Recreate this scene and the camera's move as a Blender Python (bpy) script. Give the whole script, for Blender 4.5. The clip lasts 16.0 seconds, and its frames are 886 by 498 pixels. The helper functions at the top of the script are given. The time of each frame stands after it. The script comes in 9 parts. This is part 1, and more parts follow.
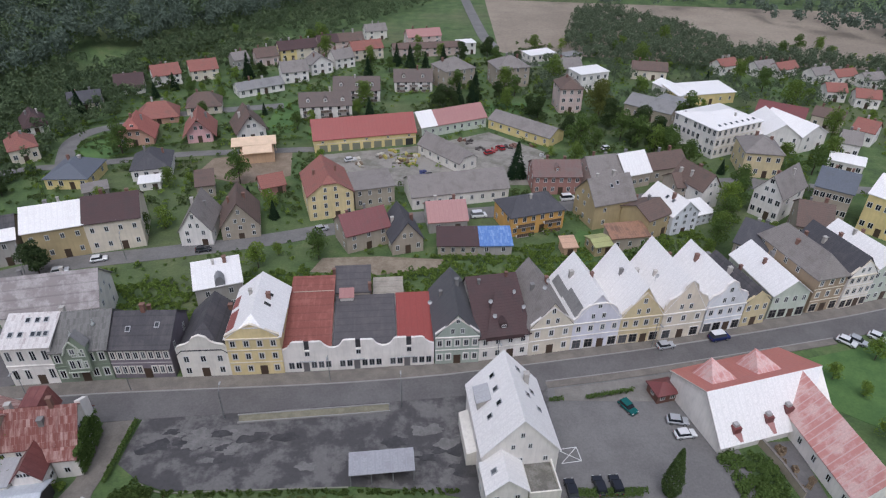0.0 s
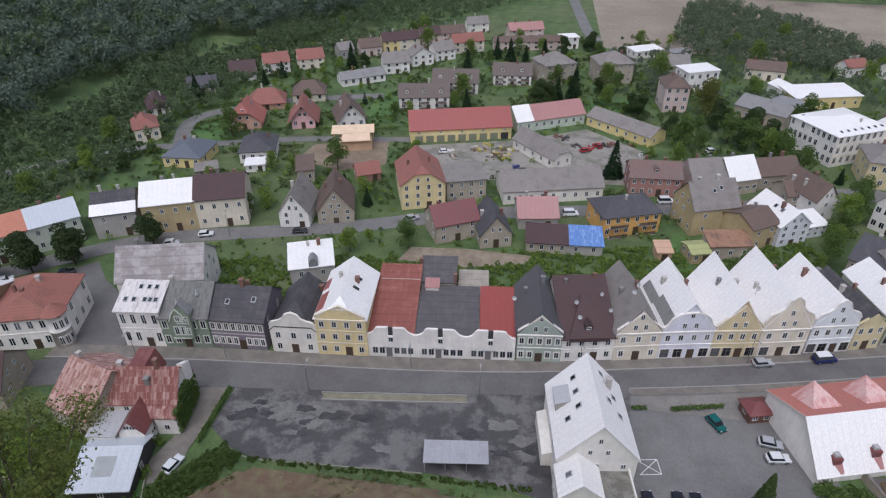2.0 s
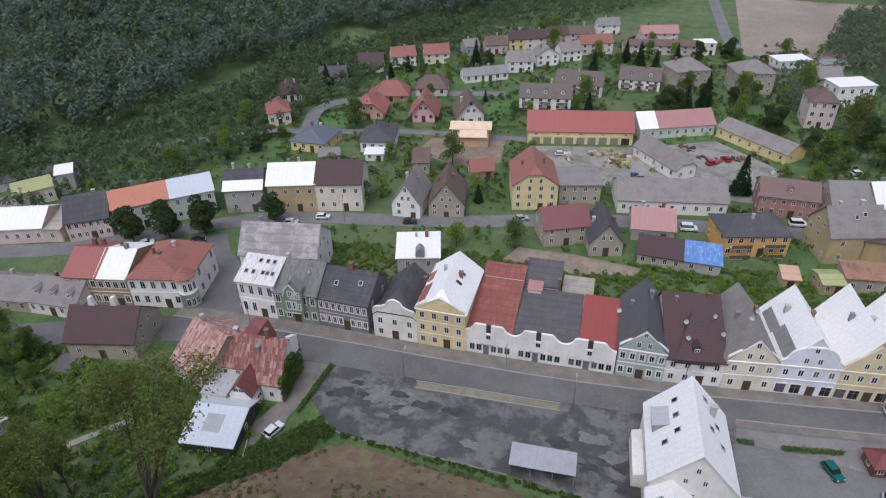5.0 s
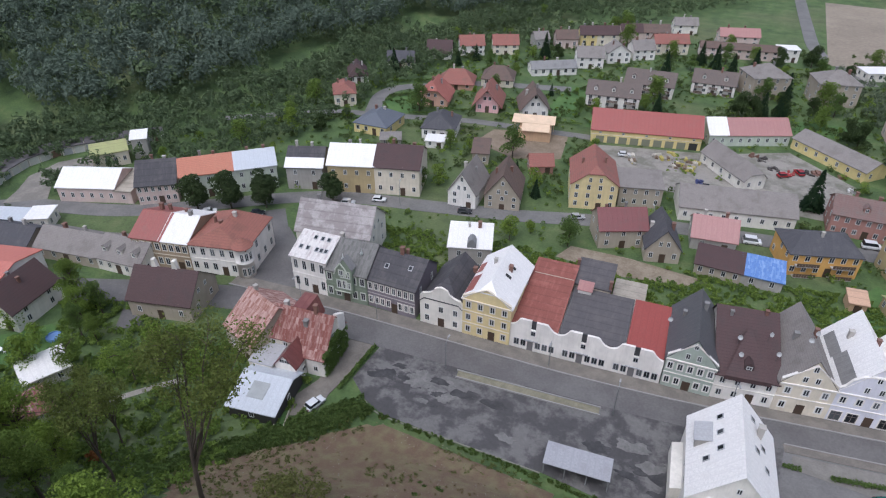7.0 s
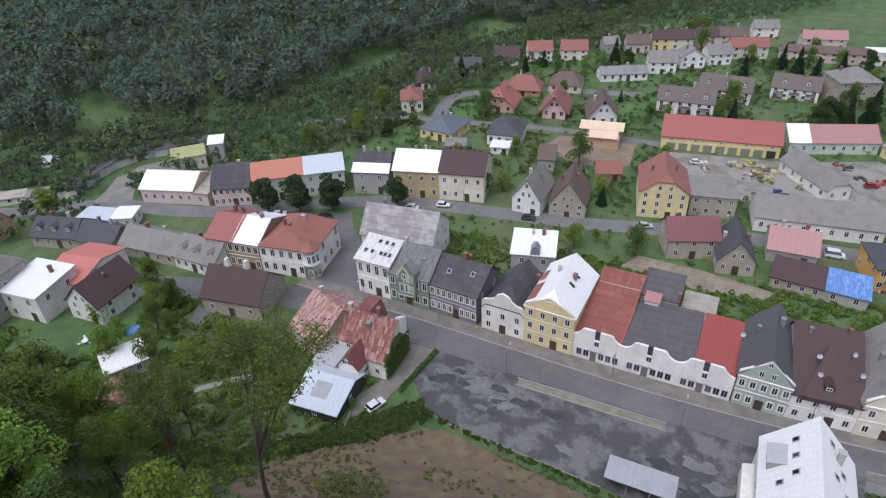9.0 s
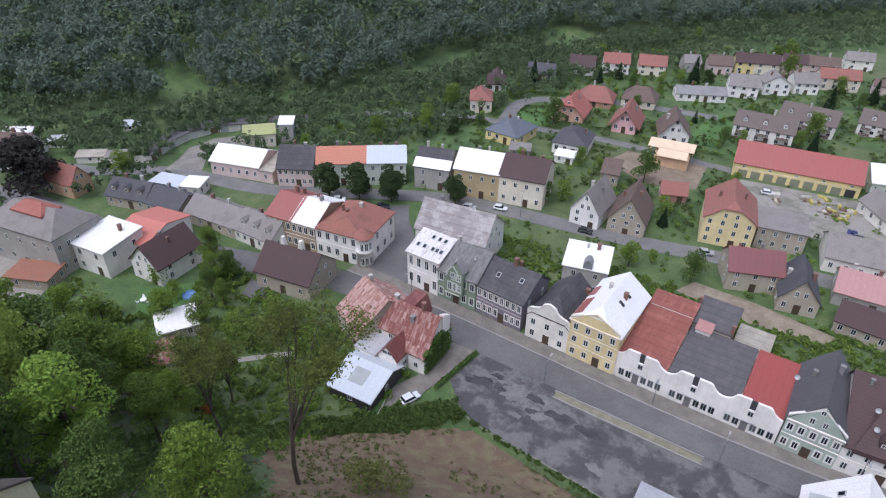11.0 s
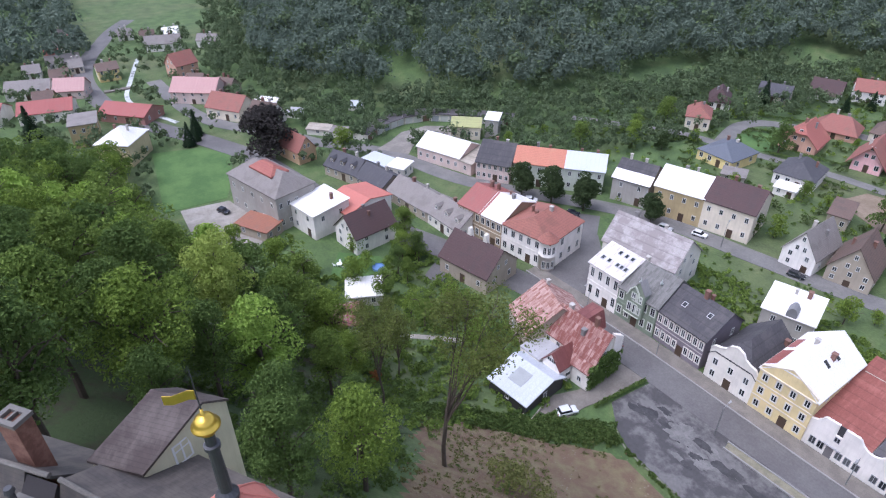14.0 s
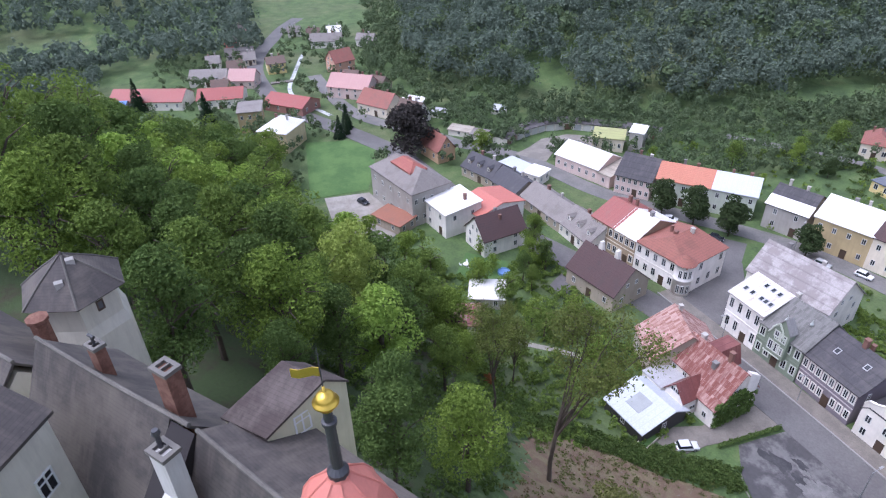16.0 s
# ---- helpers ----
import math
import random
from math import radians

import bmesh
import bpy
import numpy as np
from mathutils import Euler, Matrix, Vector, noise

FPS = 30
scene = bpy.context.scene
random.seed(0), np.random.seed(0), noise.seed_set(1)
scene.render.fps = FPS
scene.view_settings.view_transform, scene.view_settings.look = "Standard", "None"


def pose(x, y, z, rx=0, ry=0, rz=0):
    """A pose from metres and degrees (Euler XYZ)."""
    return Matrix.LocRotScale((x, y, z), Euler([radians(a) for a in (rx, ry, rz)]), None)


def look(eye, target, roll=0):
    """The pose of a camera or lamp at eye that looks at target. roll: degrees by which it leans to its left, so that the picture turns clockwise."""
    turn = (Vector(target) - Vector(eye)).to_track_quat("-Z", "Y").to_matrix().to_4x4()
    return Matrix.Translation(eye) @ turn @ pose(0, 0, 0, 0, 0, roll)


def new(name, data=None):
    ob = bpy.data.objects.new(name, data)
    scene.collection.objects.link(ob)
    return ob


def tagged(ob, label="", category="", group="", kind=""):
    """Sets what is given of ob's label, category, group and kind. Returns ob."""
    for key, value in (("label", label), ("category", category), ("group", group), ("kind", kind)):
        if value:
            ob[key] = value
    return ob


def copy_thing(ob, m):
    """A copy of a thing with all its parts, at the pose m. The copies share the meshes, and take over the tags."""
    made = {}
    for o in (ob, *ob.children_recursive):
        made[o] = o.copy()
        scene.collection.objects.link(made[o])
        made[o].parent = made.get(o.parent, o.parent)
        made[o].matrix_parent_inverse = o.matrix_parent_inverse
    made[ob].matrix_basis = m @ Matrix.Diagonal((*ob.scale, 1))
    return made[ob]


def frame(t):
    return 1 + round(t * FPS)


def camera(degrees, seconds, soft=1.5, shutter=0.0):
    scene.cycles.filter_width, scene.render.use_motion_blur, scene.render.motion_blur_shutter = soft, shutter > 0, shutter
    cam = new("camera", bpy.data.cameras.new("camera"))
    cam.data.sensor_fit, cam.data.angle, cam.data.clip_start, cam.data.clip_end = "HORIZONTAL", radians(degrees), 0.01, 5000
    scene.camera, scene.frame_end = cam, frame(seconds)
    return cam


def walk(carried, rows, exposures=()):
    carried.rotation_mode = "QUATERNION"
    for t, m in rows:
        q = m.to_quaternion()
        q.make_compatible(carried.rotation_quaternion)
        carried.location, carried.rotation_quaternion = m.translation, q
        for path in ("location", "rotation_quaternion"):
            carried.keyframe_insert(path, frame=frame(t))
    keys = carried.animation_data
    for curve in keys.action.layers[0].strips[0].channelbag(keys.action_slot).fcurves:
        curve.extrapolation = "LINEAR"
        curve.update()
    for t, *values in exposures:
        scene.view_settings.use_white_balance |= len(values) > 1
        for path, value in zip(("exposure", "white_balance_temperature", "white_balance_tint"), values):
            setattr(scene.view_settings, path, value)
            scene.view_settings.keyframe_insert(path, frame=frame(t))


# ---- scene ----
cam = camera(70.96, 16.0, soft=1.2)
# seconds, tilt, lean and heading in degrees: the camera turns on one spot
PATH = [
    (0, 57.17, -0.89, -0.11), (0.5, 56.45, 0.24, 1.35), (1, 56.34, 1.01, 3.45), (1.5, 56.32, 0.39, 6.58),
    (2, 56.56, 0.40, 8.69), (2.5, 56.54, -0.49, 10.62), (3, 56.28, -0.24, 12.48), (3.5, 56.61, -0.78, 15.19),
    (4, 56.40, -0.13, 16.81), (6.5, 56.53, 0.41, 25.23), (7, 55.72, -0.18, 26.51), (7.5, 56.25, 1.72, 27.41),
    (8, 56.25, 1.49, 29.96), (8.5, 56.31, 1.84, 31.14), (11, 56.43, -0.89, 39.68), (11.5, 56.49, -1.23, 42.62),
    (12, 55.60, -0.73, 45.51), (12.5, 55.82, 0.78, 48.40), (13, 55.58, 0.20, 51.97), (13.5, 56.03, 0.46, 55.28),
    (14, 56.45, 0.13, 59.05), (14.5, 57.16, 0.01, 62.29), (15, 57.02, 0.70, 65.53), (15.5, 57.34, 0.67, 68.70),
    (16, 57.06, 1.44, 72.19),
]
walk(cam, [(t, pose(0, 0, 85, a, b, c)) for t, a, b, c in PATH],
     [(0, 0.05, 5800, 14), (3.5, 0.15, 5760, 14), (6, 0.25, 5740, 13), (11, 0.48, 5620, 15), (16, 0.92, 5450, 22)])

# world: overcast sky and one soft sun
world = bpy.data.worlds.new("overcast_sky")
scene.world = world
world.use_nodes = True
wn, wl = world.node_tree.nodes, world.node_tree.links
wn.clear()
sky = wn.new("ShaderNodeTexSky")
sky.sky_type = "NISHITA"
sky.sun_disc = False
sky.sun_elevation, sky.sun_rotation = radians(62), radians(200)
sky.air_density, sky.dust_density, sky.ozone_density = 1.0, 4.0, 1.0
grey = wn.new("ShaderNodeHueSaturation")
grey.inputs["Saturation"].default_value = 0.45
bg = wn.new("ShaderNodeBackground")
bg.inputs["Strength"].default_value = 0.15
wo = wn.new("ShaderNodeOutputWorld")
wl.new(sky.outputs[0], grey.inputs["Color"])
wl.new(grey.outputs[0], bg.inputs["Color"])
wl.new(bg.outputs[0], wo.inputs["Surface"])
sun = new("sun", bpy.data.lights.new("sun", "SUN"))
sun.data.energy, sun.data.angle, sun.data.color = 0.9, radians(40), (1.0, 0.985, 0.96)
sun.matrix_world = look((0, 0, 300), (-50, 130, 0))

# materials
def nodes_of(name):
    m = bpy.data.materials.new(name)
    m.use_nodes = True
    n, l = m.node_tree.nodes, m.node_tree.links
    b = n["Principled BSDF"]
    return m, n, l, b


def noise_node(n, l, coord, scale, detail=4.0, rough=0.6):
    t = n.new("ShaderNodeTexNoise")
    t.inputs["Scale"].default_value, t.inputs["Detail"].default_value, t.inputs["Roughness"].default_value = scale, detail, rough
    l.new(coord, t.inputs["Vector"])
    return t.outputs["Fac"]


def ramp(n, l, fac, stops):
    r = n.new("ShaderNodeValToRGB")
    e = r.color_ramp.elements
    while len(e) < len(stops):
        e.new(0.5)
    for k, (p, c) in enumerate(stops):
        e[k].position, e[k].color = p, (*c, 1.0)
    l.new(fac, r.inputs["Fac"])
    return r.outputs["Color"]


def mix(n, l, fac, a, b, mode="MIX"):
    m = n.new("ShaderNodeMix")
    m.data_type, m.blend_type = "RGBA", mode
    for sock, v in ((m.inputs["Factor"], fac), (m.inputs[6], a), (m.inputs[7], b)):
        if isinstance(v, (int, float)):
            sock.default_value = v
        elif isinstance(v, tuple):
            sock.default_value = (*v, 1.0)
        else:
            l.new(v, sock)
    return m.outputs[2]


def bump(n, l, b, height, strength=0.3, dist=0.05):
    k = n.new("ShaderNodeBump")
    k.inputs["Strength"].default_value, k.inputs["Distance"].default_value = strength, dist
    l.new(height, k.inputs["Height"])
    l.new(k.outputs["Normal"], b.inputs["Normal"])


def shade(c, f):
    return tuple(min(1.0, x * f) for x in c)


MATS = {}


def plain(name, c, rough=0.7, metal=0.0, var=0.12, scale=1.5):
    """A slightly uneven, worn surface of one colour."""
    if name in MATS:
        return MATS[name]
    m, n, l, b = nodes_of(name)
    co = n.new("ShaderNodeTexCoord").outputs["Object"]
    big, fine = noise_node(n, l, co, scale * 0.25, 3.0), noise_node(n, l, co, scale * 4, 5.0)
    c1 = ramp(n, l, big, [(0.3, shade(c, 1 - var)), (0.7, shade(c, 1 + var))])
    c2 = mix(n, l, 0.25, c1, ramp(n, l, fine, [(0.35, shade(c, 1 - 2 * var)), (0.65, shade(c, 1 + var))]))
    l.new(c2, b.inputs["Base Color"])
    b.inputs["Roughness"].default_value, b.inputs["Metallic"].default_value = rough, metal
    bump(n, l, b, fine, 0.2, 0.02)
    MATS[name] = m
    return m


def stucco(name, c, dirt=0.35):
    """Painted render with rain streaks and stained patches."""
    if name in MATS:
        return MATS[name]
    m, n, l, b = nodes_of(name)
    co = n.new("ShaderNodeTexCoord").outputs["Object"]
    mp = n.new("ShaderNodeMapping")
    mp.inputs["Scale"].default_value = (1.6, 1.6, 0.22)
    l.new(co, mp.inputs["Vector"])
    streak = noise_node(n, l, mp.outputs[0], 1.2, 6.0, 0.7)
    patch = noise_node(n, l, co, 0.22, 4.0)
    fine = noise_node(n, l, co, 9.0, 4.0)
    base = ramp(n, l, patch, [(0.35, shade(c, 0.86)), (0.62, shade(c, 1.06))])
    grime = (0.5 * c[0] + 0.03, 0.5 * c[1] + 0.03, 0.48 * c[2] + 0.03)
    k = ramp(n, l, streak, [(0.46, (0, 0, 0)), (0.75, (dirt, dirt, dirt))])
    l.new(mix(n, l, k, base, grime), b.inputs["Base Color"])
    b.inputs["Roughness"].default_value = 0.85
    bump(n, l, b, fine, 0.25, 0.01)
    MATS[name] = m
    return m


def roofing(name, c, kind="tile", wear=(0.12, 0.11, 0.10), amount=0.5, rough=0.75):
    """Roof cover: tile courses, standing-seam sheet, slate or felt, with stains."""
    if name in MATS:
        return MATS[name]
    m, n, l, b = nodes_of(name)
    uv = n.new("ShaderNodeUVMap").outputs["UV"]
    co = n.new("ShaderNodeTexCoord").outputs["Object"]
    patch = noise_node(n, l, co, 0.35, 5.0, 0.65)
    fine = noise_node(n, l, co, 3.5, 5.0, 0.7)
    mp = n.new("ShaderNodeMapping")
    l.new(uv, mp.inputs["Vector"])
    mp.inputs["Scale"].default_value = (3.2, 0.16, 1.0) if kind == "streak" else (1.3, 0.18, 1.0)
    run = noise_node(n, l, mp.outputs[0], 1.0, 5.0, 0.7)
    base = ramp(n, l, fine, [(0.3, shade(c, 0.82)), (0.7, shade(c, 1.12))])
    lo = 0.62 - 0.24 * amount
    k = ramp(n, l, patch, [(lo, (0, 0, 0)), (lo + 0.14, (amount, amount, amount))])
    k2 = ramp(n, l, run, [(0.5, (0, 0, 0)), (0.78, (amount, amount, amount))])
    col = mix(n, l, k2, mix(n, l, k, base, wear), shade(wear, 1.2))
    wave = n.new("ShaderNodeTexWave")
    wave.wave_type, wave.bands_direction = "BANDS", "X" if kind == "sheet" else "Y"
    wave.wave_profile = "SAW" if kind != "sheet" else "SIN"
    wave.inputs["Scale"].default_value = {"sheet": 0.26, "tile": 0.5, "slate": 0.8, "felt": 0.16, "fine": 1.5, "streak": 1.6, "patch": 0.3}[kind]
    wave.inputs["Distortion"].default_value = 0.15
    l.new(uv, wave.inputs["Vector"])
    h = wave.outputs["Fac"]
    if kind == "streak":
        col = mix(n, l, 0.7, col, ramp(n, l, run, [(0.30, (0.55, 0.55, 0.56)), (0.62, (1, 1, 1))]), "MULTIPLY")
    if kind == "patch":
        plates = n.new("ShaderNodeTexBrick")
        plates.inputs["Scale"].default_value, plates.inputs["Mortar Size"].default_value = 1.0, 0.03
        plates.inputs["Brick Width"].default_value, plates.inputs["Row Height"].default_value = 0.55, 1.25
        plates.inputs["Color1"].default_value, plates.inputs["Color2"].default_value = (0, 0, 0, 1), (1, 1, 1, 1)
        plates.inputs["Mortar"].default_value = (0.35, 0.35, 0.35, 1)
        l.new(uv, plates.inputs["Vector"])
        cell = mix(n, l, 0.74, plates.outputs["Color"], noise_node(n, l, mp.outputs[0], 1.6, 6.0, 0.7))
        col = mix(n, l, ramp(n, l, cell, [(0.62 - 0.3 * amount, (0, 0, 0)), (0.82 - 0.3 * amount, (1, 1, 1))]), base, wear)
        col = mix(n, l, k2, col, shade(wear, 0.7))
        h = plates.outputs["Fac"]
    elif kind == "sheet":
        h = ramp(n, l, h, [(0.9, (0, 0, 0)), (0.97, (1, 1, 1))])
        col = mix(n, l, h, col, shade(c, 0.92))
    else:
        edge = ramp(n, l, h, [(0.0, (0.9, 0.9, 0.9) if kind == "streak" else (0.72, 0.72, 0.72)), (0.2, (1, 1, 1))])
        col = mix(n, l, 1.0, col, edge, "MULTIPLY")
    l.new(col, b.inputs["Base Color"])
    b.inputs["Roughness"].default_value = rough
    bump(n, l, b, h, 0.5, 0.03)
    MATS[name] = m
    return m


def ground_mat():
    m, n, l, b = nodes_of("meadow_ground")
    co = n.new("ShaderNodeTexCoord").outputs["Object"]
    big = noise_node(n, l, co, 0.02, 4.0)
    mid = noise_node(n, l, co, 0.16, 5.0)
    fine = noise_node(n, l, co, 1.6, 5.0)
    a = ramp(n, l, mid, [(0.3, (0.052, 0.088, 0.030)), (0.55, (0.092, 0.148, 0.044)), (0.75, (0.15, 0.18, 0.07))])
    c = mix(n, l, ramp(n, l, big, [(0.48, (0, 0, 0)), (0.68, (0.45, 0.45, 0.45))]), a, (0.17, 0.15, 0.085))
    d = mix(n, l, 0.5, c, ramp(n, l, fine, [(0.3, (0.3, 0.3, 0.3)), (0.7, (1, 1, 1))]), "MULTIPLY")
    l.new(d, b.inputs["Base Color"])
    b.inputs["Roughness"].default_value = 0.95
    bump(n, l, b, fine, 0.6, 0.2)
    return m


def patchy(name, c1, c2, s1=0.3, s2=3.0, rough=0.9, lo=0.42, hi=0.6, relief=0.05):
    """Two colours in patches at one scale with grain at a finer one."""
    if name in MATS:
        return MATS[name]
    m, n, l, b = nodes_of(name)
    co = n.new("ShaderNodeTexCoord").outputs["Object"]
    p, f = noise_node(n, l, co, s1, 6.0, 0.65), noise_node(n, l, co, s2, 5.0, 0.7)
    a = ramp(n, l, p, [(lo, c1), (hi, c2)])
    c = mix(n, l, 0.6, a, ramp(n, l, f, [(0.3, (0.55, 0.55, 0.55)), (0.7, (1, 1, 1))]), "MULTIPLY")
    l.new(c, b.inputs["Base Color"])
    b.inputs["Roughness"].default_value = rough
    bump(n, l, b, f, 0.4, relief)
    MATS[name] = m
    return m


def leaves(name, dark, light, far=False):
    """Foliage whose clumps differ in tone; in far woods whole trees do."""
    if name in MATS:
        return MATS[name]
    m, n, l, b = nodes_of(name)
    g = n.new("ShaderNodeNewGeometry").outputs["Random Per Island"]
    o = n.new("ShaderNodeObjectInfo").outputs["Random"]
    co = n.new("ShaderNodeTexCoord").outputs["Object"]
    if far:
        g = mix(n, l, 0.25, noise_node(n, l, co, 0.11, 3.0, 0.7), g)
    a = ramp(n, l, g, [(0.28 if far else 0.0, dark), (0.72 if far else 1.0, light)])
    t = mix(n, l, ramp(n, l, o, [(0.0, (0, 0, 0)), (1.0, (0.5, 0.5, 0.5))]), a, shade(light, 0.85))
    f = noise_node(n, l, co, 2.5, 4.0)
    c = mix(n, l, 0.6, t, ramp(n, l, f, [(0.3, (0.6, 0.6, 0.6)), (0.7, (1, 1, 1))]), "MULTIPLY")
    l.new(c, b.inputs["Base Color"])
    b.inputs["Roughness"].default_value = 0.65
    b.inputs["Specular IOR Level"].default_value = 0.12
    tr = n.new("ShaderNodeBsdfTranslucent")
    l.new(c, tr.inputs["Color"])
    ms = n.new("ShaderNodeMixShader")
    ms.inputs["Fac"].default_value = 0.35
    l.new(b.outputs[0], ms.inputs[1])
    l.new(tr.outputs[0], ms.inputs[2])
    l.new(ms.outputs[0], n["Material Output"].inputs["Surface"])
    MATS[name] = m
    return m


GLASS = None


def window_glass():
    global GLASS
    if GLASS is None:
        GLASS, n, l, b = nodes_of("window_glass")
        r = n.new("ShaderNodeObjectInfo").outputs["Random"]
        l.new(ramp(n, l, r, [(0.0, (0.012, 0.014, 0.018)), (0.75, (0.03, 0.034, 0.04)), (1.0, (0.12, 0.125, 0.13))]), b.inputs["Base Color"])
        b.inputs["Roughness"].default_value = 0.12
    return GLASS

# mesh helpers
def obj(name, bm, mat, parent=None, label="", m=None):
    me = bpy.data.meshes.new(name)
    bm.to_mesh(me)
    bm.free()
    for k in mat if isinstance(mat, (list, tuple)) else [mat]:
        me.materials.append(k)
    ob = new(name, me)
    if parent:
        ob.parent = parent
    if m is not None:
        ob.matrix_basis = m
    if label:
        tagged(ob, label)
    return ob


part = obj


def share(name, me, parent, m, label=""):
    ob = new(name, me)
    ob.parent = parent
    ob.matrix_basis = m
    if label:
        tagged(ob, label)
    return ob


def box(bm, x0, y0, z0, x1, y1, z1, mi=0):
    v = [bm.verts.new(p) for p in ((x0, y0, z0), (x1, y0, z0), (x1, y1, z0), (x0, y1, z0), (x0, y0, z1), (x1, y0, z1), (x1, y1, z1), (x0, y1, z1))]
    for q in ((3, 2, 1, 0), (4, 5, 6, 7), (0, 1, 5, 4), (1, 2, 6, 5), (2, 3, 7, 6), (3, 0, 4, 7)):
        bm.faces.new([v[k] for k in q]).material_index = mi
    return v


def prism(bm, pts, move, mi=0):
    """A polygon swept along move, closed."""
    a = [bm.verts.new(p) for p in pts]
    c = [bm.verts.new(Vector(p) + Vector(move)) for p in pts]
    fs = [bm.faces.new(a), bm.faces.new(c[::-1])]
    k = len(a)
    for i in range(k):
        fs.append(bm.faces.new((a[i], c[i], c[(i + 1) % k], a[(i + 1) % k])))
    for f in fs:
        f.material_index = mi
    return fs


def tube(bm, p, q, r0, r1, n=8, mi=0):
    p, q = Vector(p), Vector(q)
    ax = (q - p).normalized()
    s = ax.orthogonal().normalized()
    t = ax.cross(s)
    rings = []
    for c, r in ((p, r0), (q, r1)):
        rings.append([bm.verts.new(c + (s * math.cos(2 * math.pi * k / n) + t * math.sin(2 * math.pi * k / n)) * r) for k in range(n)])
    for k in range(n):
        bm.faces.new((rings[0][k], rings[0][(k + 1) % n], rings[1][(k + 1) % n], rings[1][k])).material_index = mi
    bm.faces.new(rings[0][::-1]).material_index = mi
    bm.faces.new(rings[1]).material_index = mi


def lathe(bm, prof, n=16, mi=0):
    """A turned body from (radius, height) pairs."""
    rings = [[bm.verts.new((r * math.cos(2 * math.pi * k / n), r * math.sin(2 * math.pi * k / n), z)) for k in range(n)] for r, z in prof]
    for a, c in zip(rings, rings[1:]):
        for k in range(n):
            bm.faces.new((a[k], a[(k + 1) % n], c[(k + 1) % n], c[k])).material_index = mi
    bm.faces.new(rings[0][::-1]).material_index = mi
    bm.faces.new(rings[-1]).material_index = mi


def fix(bm):
    bmesh.ops.recalc_face_normals(bm, faces=bm.faces)


def roof_uv(bm):
    """Metres along the eave and up the slope, face by face."""
    uv = bm.loops.layers.uv.verify()
    for f in bm.faces:
        nz = f.normal
        e = Vector((-nz.y, nz.x, 0))
        e = e.normalized() if e.length > 1e-4 else Vector((1, 0, 0))
        s = nz.cross(e)
        for lp in f.loops:
            lp[uv].uv = (lp.vert.co.dot(e), lp.vert.co.dot(s))


CACHE = {}
PLOTS = []


def lattice(bm, xs, zs, solid, y0, y1):
    """A plate on a grid, with holes where solid(i, j) is None; else it gives the material slot."""
    cache = {}

    def v(i, j, y):
        k = (i, j, y)
        if k not in cache:
            cache[k] = bm.verts.new((xs[i], y, zs[j]))
        return cache[k]
    nx, nz = len(xs) - 1, len(zs) - 1

    def full(i, j):
        return 0 <= i < nx and 0 <= j < nz and solid(i, j) is not None
    for i in range(nx):
        for j in range(nz):
            if not full(i, j):
                continue
            mi = solid(i, j)
            bm.faces.new((v(i, j, y0), v(i + 1, j, y0), v(i + 1, j + 1, y0), v(i, j + 1, y0))).material_index = mi
            for (di, dj), (p, q) in (((-1, 0), ((i, j + 1), (i, j))), ((1, 0), ((i + 1, j), (i + 1, j + 1))), ((0, -1), ((i, j), (i + 1, j))), ((0, 1), ((i + 1, j + 1), (i, j + 1)))):
                if not full(i + di, j + dj):
                    bm.faces.new((v(*q, y0), v(*p, y0), v(*p, y1), v(*q, y1))).material_index = mi


def window_meshes(w, h, frame_mat, bars=2, surround=None):
    key = (w, h, frame_mat.name, bars, surround.name if surround else "")
    if key in CACHE:
        return CACHE[key]
    bm = bmesh.new()
    f, s = 0.09, 0.16
    xs = [0, f, w / 2 - 0.04, w / 2 + 0.04, w - f, w]
    zs = [0, f, h * 0.64, h * 0.64 + 0.07, h - f, h]
    if surround:
        xs = [-s] + xs + [w + s]
        zs = [-s] + zs + [h + s]
    k = 1 if surround else 0

    def solid(i, j):
        i, j = i - k, j - k
        if not (0 <= i < 5 and 0 <= j < 5):
            return 1
        if i in (0, 4) or j in (0, 4) or (bars > 1 and i == 2) or (bars > 2 and j == 2):
            return 0
        return None
    lattice(bm, xs, zs, solid, -0.07, 0.02)
    a = bpy.data.meshes.new("window_frame")
    bm.to_mesh(a)
    bm.free()
    a.materials.append(frame_mat)
    if surround:
        a.materials.append(surround)
    bm = bmesh.new()
    box(bm, 0.03, -0.02, 0.03, w - 0.03, 0.03, h - 0.03)
    p = bpy.data.meshes.new("pane")
    bm.to_mesh(p)
    bm.free()
    p.materials.append(window_glass())
    CACHE[key] = (a, p)
    return a, p


def window(parent, x, y, z, ang, w, h, frame_mat, bars=2, surround=None):
    a, p = window_meshes(round(w, 2), round(h, 2), frame_mat, bars, surround)
    fr = share("window", a, parent, Matrix.Translation((x, y, z)) @ Matrix.Rotation(ang, 4, "Z"))
    share("pane", p, fr, Matrix())
    return fr


